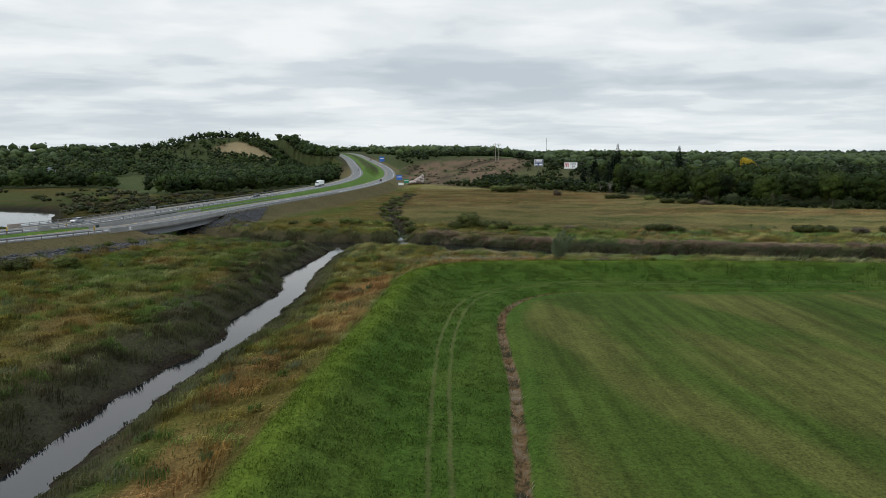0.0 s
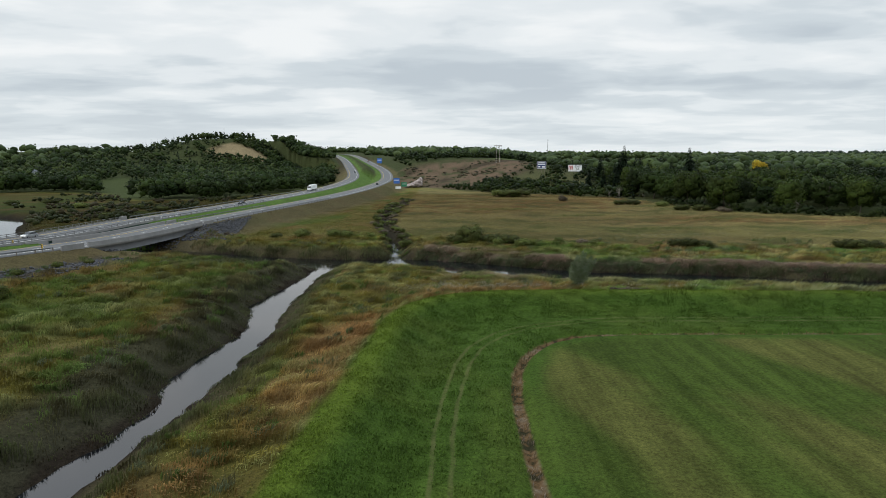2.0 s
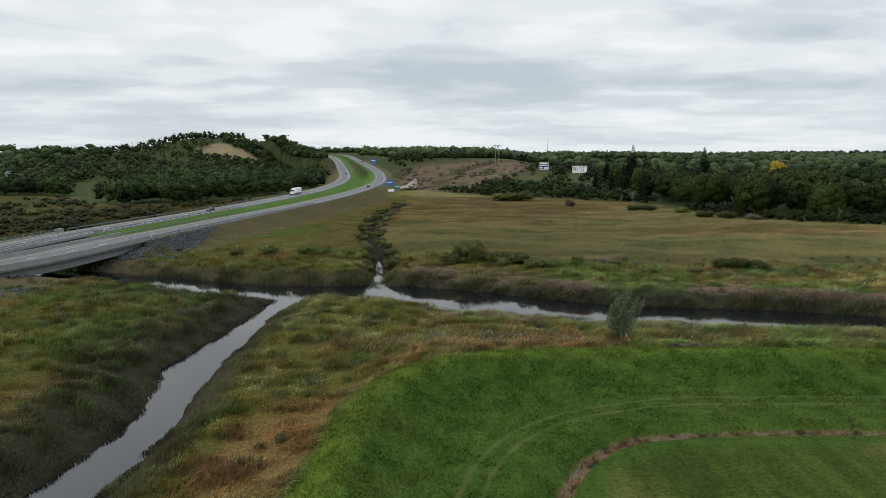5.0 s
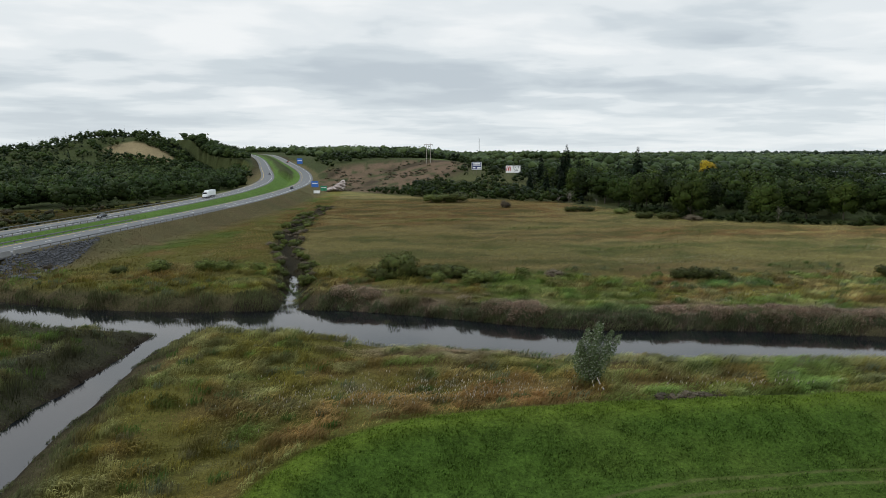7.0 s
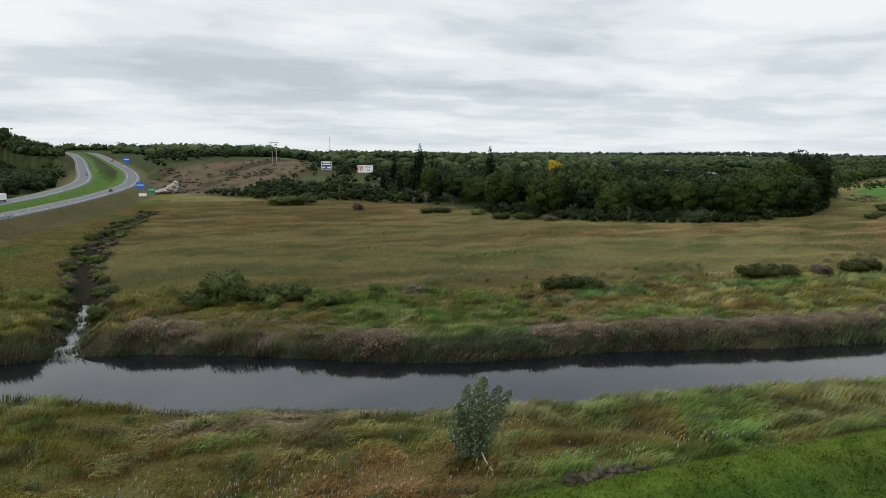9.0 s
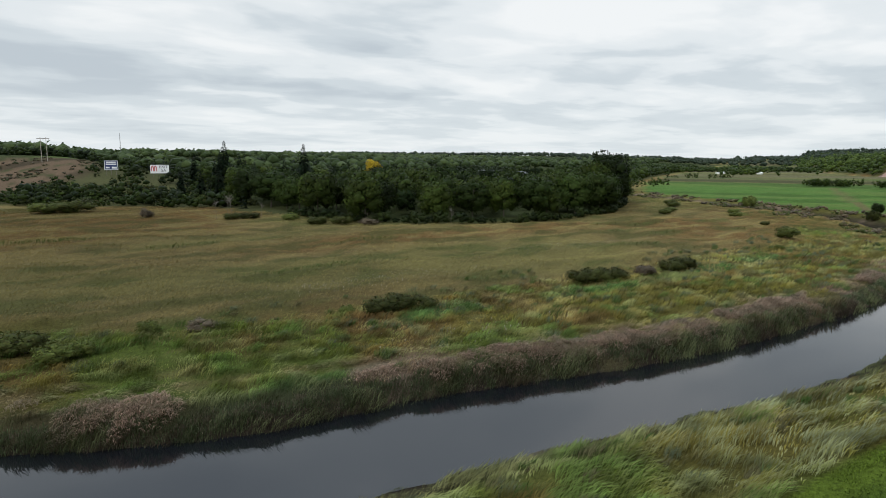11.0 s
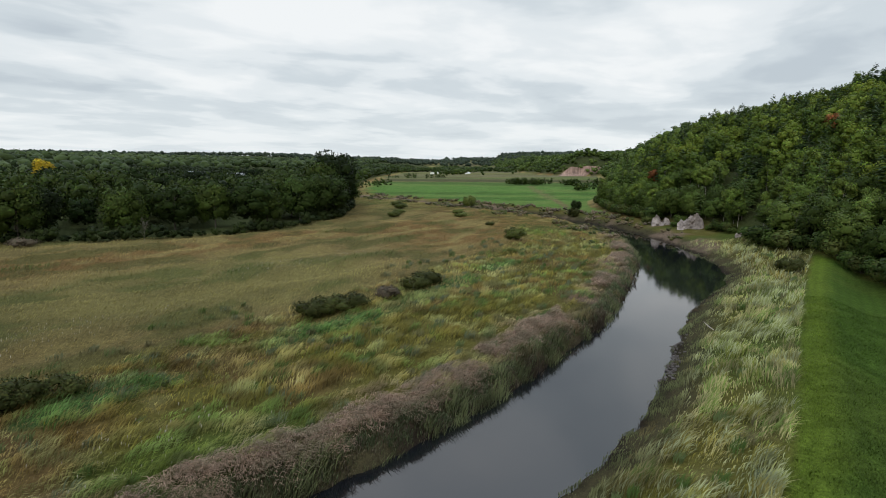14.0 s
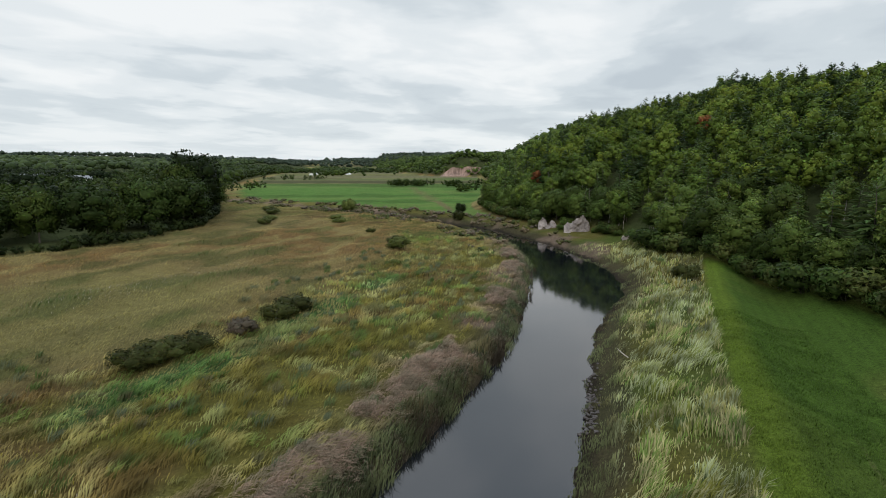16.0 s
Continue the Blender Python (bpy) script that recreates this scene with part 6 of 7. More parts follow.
def reed_bed():
    rng = np.random.default_rng(4)
    n = 370000
    x, y = rng.uniform(-42, 420, n), 186 + 300 * rng.random(n) ** 1.35
    p_up, su, _ = line_distance(x, y, UPLAND)
    rivd, _, re = line_distance(x, y, RIVER[::2])
    gd, _, _ = line_distance(x, y, GULLY)
    s = rivd - re[0]
    side = (p_up * -su < 4) & (s > np.where(x > 212, 7, 24)) & (gd > 3) & (x > np.interp(y, [180, 300, 400, 500], [-42, -42, -32, -30])) & (x < np.interp(y, [180, 260, 330, 500], [260, 345, 380, 420]))
    ridge = vnoise(x * 0.4 + y * 0.1, y * 1.3, 9, 15, 2)
    ok = side & (rng.random(n) < 0.5 + 0.8 * ridge)
    x, y, ridge = x[ok], y[ok], ridge[ok]
    pl = plan(x, y)
    z, c = ground_height(x, y, pl), cover(x, y, pl)
    n = len(x)
    c, streak = reed_colour(x, y)
    tall = np.zeros(n)
    for gx, gy, ga, gb in ((262, 255, 12, 4), (226, 264, 10, 3), (200, 252, 12, 3), (204, 241, 9, 3), (165, 227, 16, 4), (207, 270, 9, 3), (240, 233, 10, 3), (140, 241, 10, 4), (60, 300, 14, 3), (110, 280, 16, 3), (30, 330, 18, 3), (75, 245, 16, 3)):
        tall = np.maximum(tall, smooth(1.2, 0.7, np.hypot((x - gx) / ga, (y - gy) / gb) + 0.8 * (streak - 0.5)))
    c = mixc(c, (0.046, 0.066, 0.020), tall * 0.75)
    h = (0.3 + 0.65 * ridge + 0.6 * tall) * rng.uniform(0.7, 1.2, n)
    c *= rng.uniform(0.85, 1.2, (n, 1)) * 1.75
    lean = np.clip(rng.normal(0.74, 0.12, n) - 0.35 * tall, 0.1, 0.93)
    grass_object("reed_bed", "wide khaki brown reed bed with green patches", blades(x, y, z, h, rng.uniform(0.12, 0.24, n) * (0.55 + (y - 180) / 300), lean, WIND + 0.8 * (vnoise(x, y, 25, 96) - 0.5) + rng.normal(0, 0.3, n), rng), c, "reeds")


def tussocks():
    """Separate tall tufts, lighter than the grass about them."""
    rng = np.random.default_rng(6)
    m = 3200
    x, y = rng.uniform(-100, 235, m), rng.uniform(40, 215, m)
    q = sample(x, y)
    ok = (q[:, 1] > 4) & (q[:, 2] < -2) & (q[:, 3] > 12) & (vnoise(x, y, 20, 91) > 0.42)
    x, y = x[ok], y[ok]
    k = 46
    r = rng.uniform(0.35, 0.9, len(x))
    a, rr = rng.uniform(0, 6.28, (len(x), k)), np.sqrt(rng.random((len(x), k))) * r[:, None]
    bx, by = (x[:, None] + np.cos(a) * rr * 1.5).ravel(), (y[:, None] + np.sin(a) * rr).ravel()
    q = sample(bx, by)
    kind = np.repeat(rng.integers(0, 4, len(x)), k)
    pal = np.array([(0.115, 0.150, 0.055), (0.080, 0.130, 0.030), (0.150, 0.138, 0.065), (0.135, 0.155, 0.085)])
    c = pal[kind] * rng.uniform(0.9, 1.35, (len(bx), 1)) * 0.85
    h = rng.uniform(0.8, 1.35, len(bx)) * np.repeat(0.7 + 0.45 * r, k)
    grass_object("tussock_grass", "pale green and straw tussocks standing above the marsh", blades(bx, by, q[:, 0], h, 0.085 * np.ones(len(bx)), np.clip(rng.normal(0.45, 0.15, len(bx)), 0.05, 0.85), WIND + rng.normal(0, 0.4, len(bx)), rng), c)


def seed_heads():
    """Pale cattail fluff and yellow flower heads standing over the grass."""
    rng = np.random.default_rng(7)
    spots = ((2, 142, 7, 3, 380, 0), (14, 141, 6, 2.5, 360, 0), (40, 139, 5, 2, 90, 0), (78, 222, 12, 3, 300, 0), (150, 235, 16, 3, 260, 0), (88, 188, 7, 3, 130, 1), (70, 180, 9, 3, 120, 0),
             (225, 215, 5, 2, 60, 1), (112, 186, 6, 2, 70, 1), (45, 136, 6, 1, 110, 0))
    xs, ys, cs = [], [], []
    for x, y, a, b, n, k in spots:
        xs.append(x + rng.normal(0, a, n))
        ys.append(y + rng.normal(0, b, n))
        cs.append(np.tile(((0.40, 0.36, 0.28), (0.26, 0.22, 0.03))[k], (n, 1)))
    x, y, c = np.concatenate(xs), np.concatenate(ys), np.concatenate(cs)
    q = sample(x, y)
    ok = (q[:, 1] > 3) & (q[:, 2] < -2)
    x, y, c, q = x[ok], y[ok], c[ok] * rng.uniform(0.7, 1.2, (ok.sum(), 1)), q[ok]
    v, nr = blades(x, y, q[:, 0] + rng.uniform(0.75, 1.15, len(x)), rng.uniform(0.18, 0.3, len(x)), 0.11 * np.ones(len(x)), np.full(len(x), 0.3), WIND + rng.normal(0, 0.5, len(x)), rng)
    grass_object("seed_heads", "pale fluffy cattail heads and yellow flowers above the grass", (v, nr), c, "plants")


def ditch_reeds():
    rng = np.random.default_rng(8)
    n = 40000
    x, y = rng.uniform(2, 110, n), rng.uniform(30, 120, n)
    q = sample(x, y)
    ok = (np.abs(q[:, 7] + 0.5 * (vnoise(x, y, 6, 93) - 0.5)) < 0.62)
    x, y, q = x[ok], y[ok], q[ok]
    n = len(x)
    patch = vnoise(x, y, 7, 94, 2)
    c = np.zeros((n, 3)) + np.array((0.122, 0.070, 0.033))
    c = mixc(c, (0.165, 0.130, 0.096), smooth(0.5, 0.62, patch))
    c = mixc(c, (0.040, 0.045, 0.018), smooth(0.36, 0.28, patch))
    c *= rng.uniform(0.9, 1.6, (n, 1))
    grass_object("ditch_reeds", "rust brown dead reeds along the field ditch", blades(x, y, q[:, 0], rng.uniform(0.3, 0.75, n), 0.1 * np.ones(n), np.clip(rng.normal(0.4, 0.2, n), 0, 0.9), WIND + rng.normal(0, 0.8, n), rng), c, "reeds")


def bank_grass():
    """Rough grass on the road banks and the marsh beside the highway."""
    rng = np.random.default_rng(12)
    n = 180000
    x, y = rng.uniform(-175, -18, n), rng.uniform(150, 520, n)
    pl = plan(x, y)
    ok = (np.minimum(pl["rn"], pl["rf"]) > 7) & (pl["s"] > 3) & (pl["gully"] > 1) & (pl["west"] < 0) & ((y > 236) | (x < -112)) & (rng.random(n) < 0.2 + vnoise(x, y, 6, 97))
    ok &= ~((pl["rns"] < 0) & (pl["rn"] + pl["rf"] < 50))
    x, y = x[ok], y[ok]
    pl = {k: v[ok] for k, v in pl.items()}
    n = len(x)
    c = cover(x, y, pl) * (0.75 + 0.5 * vnoise(x, y, 8, 98, 2))[:, None] * rng.uniform(0.9, 1.4, (n, 1)) * 1.4
    grass_object("bank_grass", "rough brown and green grass on the highway banks", blades(x, y, ground_height(x, y, pl), rng.uniform(0.2, 0.5, n), rng.uniform(0.12, 0.28, n), np.clip(rng.normal(0.7, 0.15, n), 0.1, 0.9), WIND + rng.normal(0, 0.5, n), rng), c)


def mown_tufts():
    """Short uneven grass left by the mower over the dyke."""
    rng = np.random.default_rng(14)
    n = 760000
    x, y = rng.uniform(-26, 165, n), rng.uniform(34, 137, n)
    q = sample(x, y)
    d = q[:, 2]
    clump = smooth(0.3, 0.7, vnoise(x, y, 1.6, 101, 2))
    ok = (d > 0.1) & (d < 24) & (q[:, 7] < -0.8) & (q[:, 4] < 0) & ((np.abs(np.abs(q[:, 6]) - 0.9) > 0.22) | (x > 100)) & (rng.random(n) < (0.35 + 0.8 * clump) * np.where(d < 12, 1, 0.6))
    x, y, q, d, clump = x[ok], y[ok], q[ok], d[ok], clump[ok]
    n = len(x)
    c = q[:, 8:11] * rng.uniform(0.85, 1.5, (n, 1)) * (0.95 + 0.8 * vnoise(x, y, 2.4, 102, 2))[:, None]
    h = (0.08 + 0.16 * clump) * rng.uniform(0.6, 1.3, n)
    grass_object("mown_grass", "short uneven mown green grass over the dyke", blades(x, y, q[:, 0] + 0.06, h, rng.uniform(0.07, 0.13, n), np.clip(rng.normal(0.6, 0.2, n), 0, 0.9), WIND + rng.normal(0, 1.2, n), rng), c)


rough_grass()
mown_tufts()
bank_grass()
lodged_grass()
reed_bed()
tussocks()
seed_heads()
ditch_reeds()


# ---------------------------------------------------------------- stones and rock
def stone_arrays(rng, places_xyz, size):
    bm = bmesh.new()
    bmesh.ops.create_icosphere(bm, subdivisions=1, radius=1)
    bv = np.array([v.co[:] for v in bm.verts])
    bm.verts.index_update()
    bf = np.array([[v.index for v in f.verts] for f in bm.faces])
    bm.free()
    vs, fs = [], []
    for i, pnt in enumerate(places_xyz):
        s = size * rng.uniform(0.5, 1.4)
        v = bv * rng.uniform(0.6, 1.15, (len(bv), 1)) * np.array([rng.uniform(0.8, 1.3), rng.uniform(0.7, 1.1), rng.uniform(0.5, 0.85)]) * s
        a = rng.uniform(0, 6.28)
        v[:, :2] = np.stack([v[:, 0] * math.cos(a) - v[:, 1] * math.sin(a), v[:, 0] * math.sin(a) + v[:, 1] * math.cos(a)], 1)
        vs.append(v + pnt)
        fs.append(bf + i * len(bv))
    return np.concatenate(vs), np.concatenate(fs)


def riprap(name, label, xs, ys, size, material=STONE, lift=0.1):
    rng = np.random.default_rng(int(abs(xs[0]) * 10))
    z = places(xs, ys) + lift
    v, f = stone_arrays(rng, np.stack([xs, ys, z], 1), size)
    me = mesh_from(name, v, f, material)
    me.shade_flat()
    return tagged(new(name, me), label, "stones", kind="stuff")


def riprap_fields():
    rng = np.random.default_rng(9)
    x, y = scatter(rng, -122, -80, 118, 188, 0.75)
    p = plan(x, y)
    ok = (p["rns"] > 0) & (p["rn"] > 12.0 + 2 * (vnoise(x, y, 7, 96) - 0.5)) & (p["rn"] < 20.5 + 4 * (vnoise(x, y, 12, 95) - 0.5)) & (y < 179) & (vnoise(x, y, 6, 96) > 0.25)
    riprap("riprap", "dark grey broken stones on the road bank", x[ok], y[ok], 0.38)
    x, y = scatter(rng, -90, -60, 218, 275, 0.65)
    p = plan(x, y)
    ok = (p["rns"] > 0) & (p["rn"] > 7.4) & (p["rn"] < 17 - (y - 234) * 0.28) & (p["s"] > 3)
    riprap("riprap", "grey broken stones beside the bridge abutment", x[ok], y[ok], 0.38)
    x, y = scatter(rng, -104, -80, 186, 236, 1.0)
    p = plan(x, y)
    ok = (p["rn"] < 8) & (p["s"] > 0.5)
    riprap("riprap", "grey stones under the bridge", x[ok], y[ok], 0.42)
    t = rng.random(150)
    sx = 118 + 24 * t
    sy = np.interp(sx, [118, 126, 134, 142], [146.0, 146.0, 147.0, 147.6]) + rng.normal(0, 0.5, 150)
    riprap("bank_stones", "dark wet stones at the foot of the river bank", sx, sy, 0.24, surface("wet_stone", (0.045, 0.035, 0.030), 0.6, 0, 4, 0.7, 0.5))
    t = rng.random((160, 2))
    riprap("rock_heap", "pale pink quarry rocks heaped beside the highway", -33 + 14 * t[:, 0], 585 + 30 * t[:, 1], 1.5, surface("pale_pink_rock", (0.36, 0.30, 0.27), 0.9, 0, 1.5, 0.3, 0.4), 1.0 + 7.0 * t[:, 0] * rng.random(160))


riprap_fields()


def outcrop(label, x, y, w, h, heading, material, seed):
    """A weathered rock face of stepped blocks and clefts, closed behind."""
    nu, nv = 40, 18
    u, v = np.meshgrid(np.linspace(-0.5, 0.5, nu + 1), np.linspace(0, 1, nv + 1))

    def blocks(a, b, size, k, steps):
        return np.floor(vnoise(a, b, size, seed + k, 2) * steps) / steps
    top = h * (1 - np.abs(2 * u) ** 3 * 0.55) * (0.45 + 0.9 * blocks(u * w, u * 0, w / 5, 0, 9))
    dep = -h * (0.5 * blocks(u * w, v * h, h / 2.5, 1, 8) + 0.22 * vnoise(u * w, v * h, h / 6, seed + 2, 2)) + v * h * 0.42
    ca, sa = math.cos(heading), math.sin(heading)
    z0 = float(places(x, y)[0]) - 0.8
    pts = np.stack([x + u * w * ca - dep * sa, y + u * w * sa + dep * ca, z0 + v * top], -1)
    back = pts[-1] + np.array([-sa * h * 0.9, ca * h * 0.9, 0.0])
    back[:, 2] = z0
    pts = np.concatenate([pts, back[None]]).reshape(-1, 3)
    idx = np.arange(len(pts)).reshape(nv + 2, nu + 1)
    quads = np.stack([idx[:-1, :-1], idx[:-1, 1:], idx[1:, 1:], idx[1:, :-1]], -1).reshape(-1, 4)
    me = mesh_from("rock_outcrop", pts, quads, material)
    me.shade_flat()
    return tagged(new("rock_outcrop", me), label, "rock")


def cliff(label, x, y, w, h, heading, material, seed):
    """A quarried rock face with upright ribs and clefts, its foot in scree, closed behind."""
    nu, nv = 90, 9
    u, v = np.meshgrid(np.linspace(-0.5, 0.5, nu + 1), np.linspace(0, 1, nv + 1))
    top = h * smooth(-0.54, -0.2, u) * (0.78 + 0.44 * vnoise(u * w, u * 0, 17, seed))
    rib = vnoise(u * w, v * 3, 9, seed + 1, 3) * 7 + vnoise(u * w, v * h, 4, seed + 2, 2) * 1.5
    dep = -rib + v * h * 0.22 - 5 * (1 - v) ** 3
    ca, sa = math.cos(heading), math.sin(heading)
    z0 = float(places(x, y)[0]) - 2.5
    pts = np.stack([x + u * w * ca - dep * sa, y + u * w * sa + dep * ca, z0 + 0.5 + v * top], -1)
    back = pts[-1] + np.array([-sa * 22, ca * 22, -6.0])
    pts = np.concatenate([pts, back[None]]).reshape(-1, 3)
    idx = np.arange(len(pts)).reshape(nv + 2, nu + 1)
    quads = np.stack([idx[:-1, :-1], idx[:-1, 1:], idx[1:, 1:], idx[1:, :-1]], -1).reshape(-1, 4)
    me = mesh_from("rock_cliff", pts, quads, material)
    me.shade_flat()
    return tagged(new("rock_cliff", me), label, "rock")


outcrop("pale grey rock outcrop at the wooded hill's foot", 285.5, 164, 9.5, 6.0, radians(-82), PALE_ROCK, 5)
outcrop("pale pinkish rock outcrop among shrubs", 295.5, 176, 7.5, 4.6, radians(-78), PALE_ROCK, 9)
outcrop("small pale boulder face below the trees", 265, 146.2, 3.0, 2.6, radians(-75), PALE_ROCK, 13)
cliff("high pink rock cliff at the far wooded ridge", 1150, 459, 78, 16, radians(-73), PINK_ROCK, 21)
for i, (x, y, s) in enumerate(((290, 170.5, 0.6), (281, 157.5, 0.5), (300, 182, 0.9), (276, 153, 0.8), (271, 149, 0.6))):
    place(UNDER[i % 3], x, y, s, i * 1.9, None, 1.0)


# ---------------------------------------------------------------- signs, poles, vehicles, buildings
def text_part(name, body, size, material, parent, loc, rot):
    cu = bpy.data.curves.new(name, "FONT")
    cu.body, cu.size, cu.extrude, cu.align_x, cu.align_y = body, size, 0.02, "CENTER", "CENTER"
    tmp = bpy.data.objects.new(name, cu)
    scene.collection.objects.link(tmp)
    bpy.context.view_layer.update()
    me = bpy.data.meshes.new_from_object(tmp.evaluated_get(bpy.context.evaluated_depsgraph_get()))
    bpy.data.objects.remove(tmp)
    me.materials.clear()
    me.materials.append(material)
    ob = new(name, me)
    ob.parent = parent
    ob.matrix_basis = Matrix.Translation(loc) @ Euler(rot).to_matrix().to_4x4()
    return ob


def billboard(x, y, w, h, up, label, back, name="billboard"):
    z = float(places(x, y)[0])
    b = tagged(new(name), label, "sign")
    b.location = (x, y, z)
    b.rotation_euler = (0, 0, -math.atan2(x, y))
    part("panel", box((w, 0.15, h), (0, 0, up + h / 2), 0, 0.02), back, b)
    for px in (-w * 0.35, 0, w * 0.35):
        part("post", box((0.25, 0.25, up + h + 1), (px, 0.24, (up + h) / 2 - 0.5), 0, 0.02), WOOD_POST, b)
    return b


def flat_bar(name, parent, w, h, x, z, material):
    return part(name, box((w, 0.03, h), (x, -0.10, z)), material, parent)


s1 = billboard(89, 584, 8.2, 6.4, 3.5, "navy blue billboard with a white border and white lettering", NAVY_PAINT)
for w, h, x, z in ((8.0, 0.3, 0, 9.6), (8.0, 0.3, 0, 3.75), (0.3, 6.1, -3.9, 6.7), (0.3, 6.1, 3.9, 6.7), (5.6, 0.75, 0, 8.7), (6.2, 0.8, 0, 7.4), (2.2, 1.0, -2.1, 5.2), (3.0, 1.2, 1.8, 5.1)):
    flat_bar("white_bar", s1, w, h, x, z, WHITE_PAINT)
s2 = billboard(115, 565, 11.5, 5.6, 2.5, "white billboard with a red arched emblem and an exit notice", WHITE_PAINT)
for x in (-4.4, -2.6):
    bm = bmesh.new()
    for i in range(9):
        a0, a1 = math.pi * i / 9, math.pi * (i + 1) / 9
        add_tube(bm, (x - 0.75 * math.cos(a0), -0.1, 4.0 + 3.4 * math.sin(a0)), (x - 0.75 * math.cos(a1), -0.1, 4.0 + 3.4 * math.sin(a1)), 0.24, 0.24, 6)
    part("emblem_arch", bm, RED_PAINT, s2)
text_part("lettering", "EXIT", 2.6, BLACK_PAINT, s2, (2.3, -0.1, 6.7), (math.pi / 2, 0, 0))
text_part("lettering", "5A", 2.6, BLACK_PAINT, s2, (2.3, -0.1, 4.4), (math.pi / 2, 0, 0))


def road_sign(x, y, w, h, up, label, material, face=0.0):
    s = tagged(new("road_sign"), label, "sign", "highway signs")
    s.location, s.rotation_euler = (x, y, float(places(x, y)[0])), (0, 0, face)
    part("panel", box((w, 0.08, h), (0, 0, up + h / 2), 0, 0.01), material, s)
    part("border", box((w * 0.8, 0.03, h * 0.12), (0, -0.06, up + h * 0.62)), WHITE_PAINT, s)
    for px in (-w * 0.3, w * 0.3):
        part("post", box((0.14, 0.14, up + h), (px, 0.12, (up + h) / 2 - 0.3), 0, 0.01), WOOD_POST, s)
    return s


GREEN_PAINT = surface("green_sign_paint", (0.02, 0.20, 0.10), 0.5, 0, 5, 0.5, 0.15)
road_sign(-38, 545, 5.0, 4.5, 4.0, "large blue highway service sign on wooden posts", BLUE_PAINT)
road_sign(-32, 548, 4.6, 3.6, 3.0, "green and white highway sign on wooden posts", GREEN_PAINT)
road_sign(-36, 536, 4.6, 2.0, 1.2, "white highway notice board beside the road", WHITE_PAINT)
road_sign(-88, 905, 7.0, 7.0, 2.0, "blue highway sign high on the hill", BLUE_PAINT)


def hazard_marker(x, y, z):
    s = tagged(new("hazard_marker"), "black and yellow striped hazard marker on a post", "sign", "hazard markers")
    s.location = (x, y, z)
    part("panel", box((0.45, 0.05, 1.0), (0, 0, 1.4), 0, 0.01), YELLOW_PAINT, s)
    for k in range(3):
        bm = bmesh.new()
        add_box(bm, (0.50, 0.02, 0.12), (0, -0.04, 1.12 + k * 0.28), 0, 0, 0, radians(40))
        part("stripe", bm, BLACK_PAINT, s)
    part("post", box((0.08, 0.08, 2.0), (0, 0.06, 0.8)), WOOD_POST, s)


q = shifted(along(ROAD_NEAR, 174, 182, 3.0), -7.4)
hazard_marker(*q[0])
q = shifted(along(ROAD_NEAR, 173, 182, 3.0), 7.4)
hazard_marker(*q[0])
q = shifted(along(ROAD_FAR, 164, 172, 3.0), 7.4)
hazard_marker(*q[0])


def power_pole(x, y):
    z = float(places(x, y)[0])
    t = tagged(new("power_pole"), "twin wooden power line poles with a crossarm on the ridge", "utility pole")
    t.location = (x, y, z)
    for px in (-1.9, 1.9):
        bm = bmesh.new()
        add_tube(bm, (px, 0, -0.5), (px, 0, 19), 0.28, 0.2, 8)
        part("pole", bm, PALE_BARK, t)
    part("crossarm", box((8.5, 0.3, 0.4), (0, 0.3, 18), 0, 0.03), WOOD_POST, t)
    for px in (-3.9, 0, 3.9):
        bm = bmesh.new()
        add_tube(bm, (px, 0.3, 17.8), (px, 0.3, 16.4), 0.12, 0.12, 6)
        part("insulator", bm, GALVANISED, t)


power_pole(60, 698)


def mast(x, y):
    t = tagged(new("radio_mast"), "thin steel lattice mast on the horizon", "mast")
    t.location = (x, y, float(places(x, y)[0]))
    bm = bmesh.new()
    for i in range(3):
        a = i * 2.094
        add_tube(bm, (math.cos(a) * 0.6, math.sin(a) * 0.6, -1), (math.cos(a) * 0.3, math.sin(a) * 0.3, 42), 0.12, 0.1, 5)
    for k in range(20):
        for i in range(3):
            a, b = i * 2.094, (i + 1) * 2.094
            add_tube(bm, (math.cos(a) * 0.55, math.sin(a) * 0.55, k * 2), (math.cos(b) * 0.55, math.sin(b) * 0.55, k * 2 + 2), 0.06, 0.06, 4)
    part("lattice", bm, GALVANISED, t)


mast(178, 1085)


def wheel(parent, x, y, r, w):
    bm = bmesh.new()
    add_tube(bm, (x - w / 2, y, r), (x + w / 2, y, r), r, r, 16)
    t = part("wheel", bm, RUBBER, parent)
    bm = bmesh.new()
    add_tube(bm, (x - w / 2 - 0.02, y, r), (x + w / 2 + 0.02, y, r), r * 0.6, r * 0.6, 12)
    part("rim", bm, SILVER_PAINT, t)


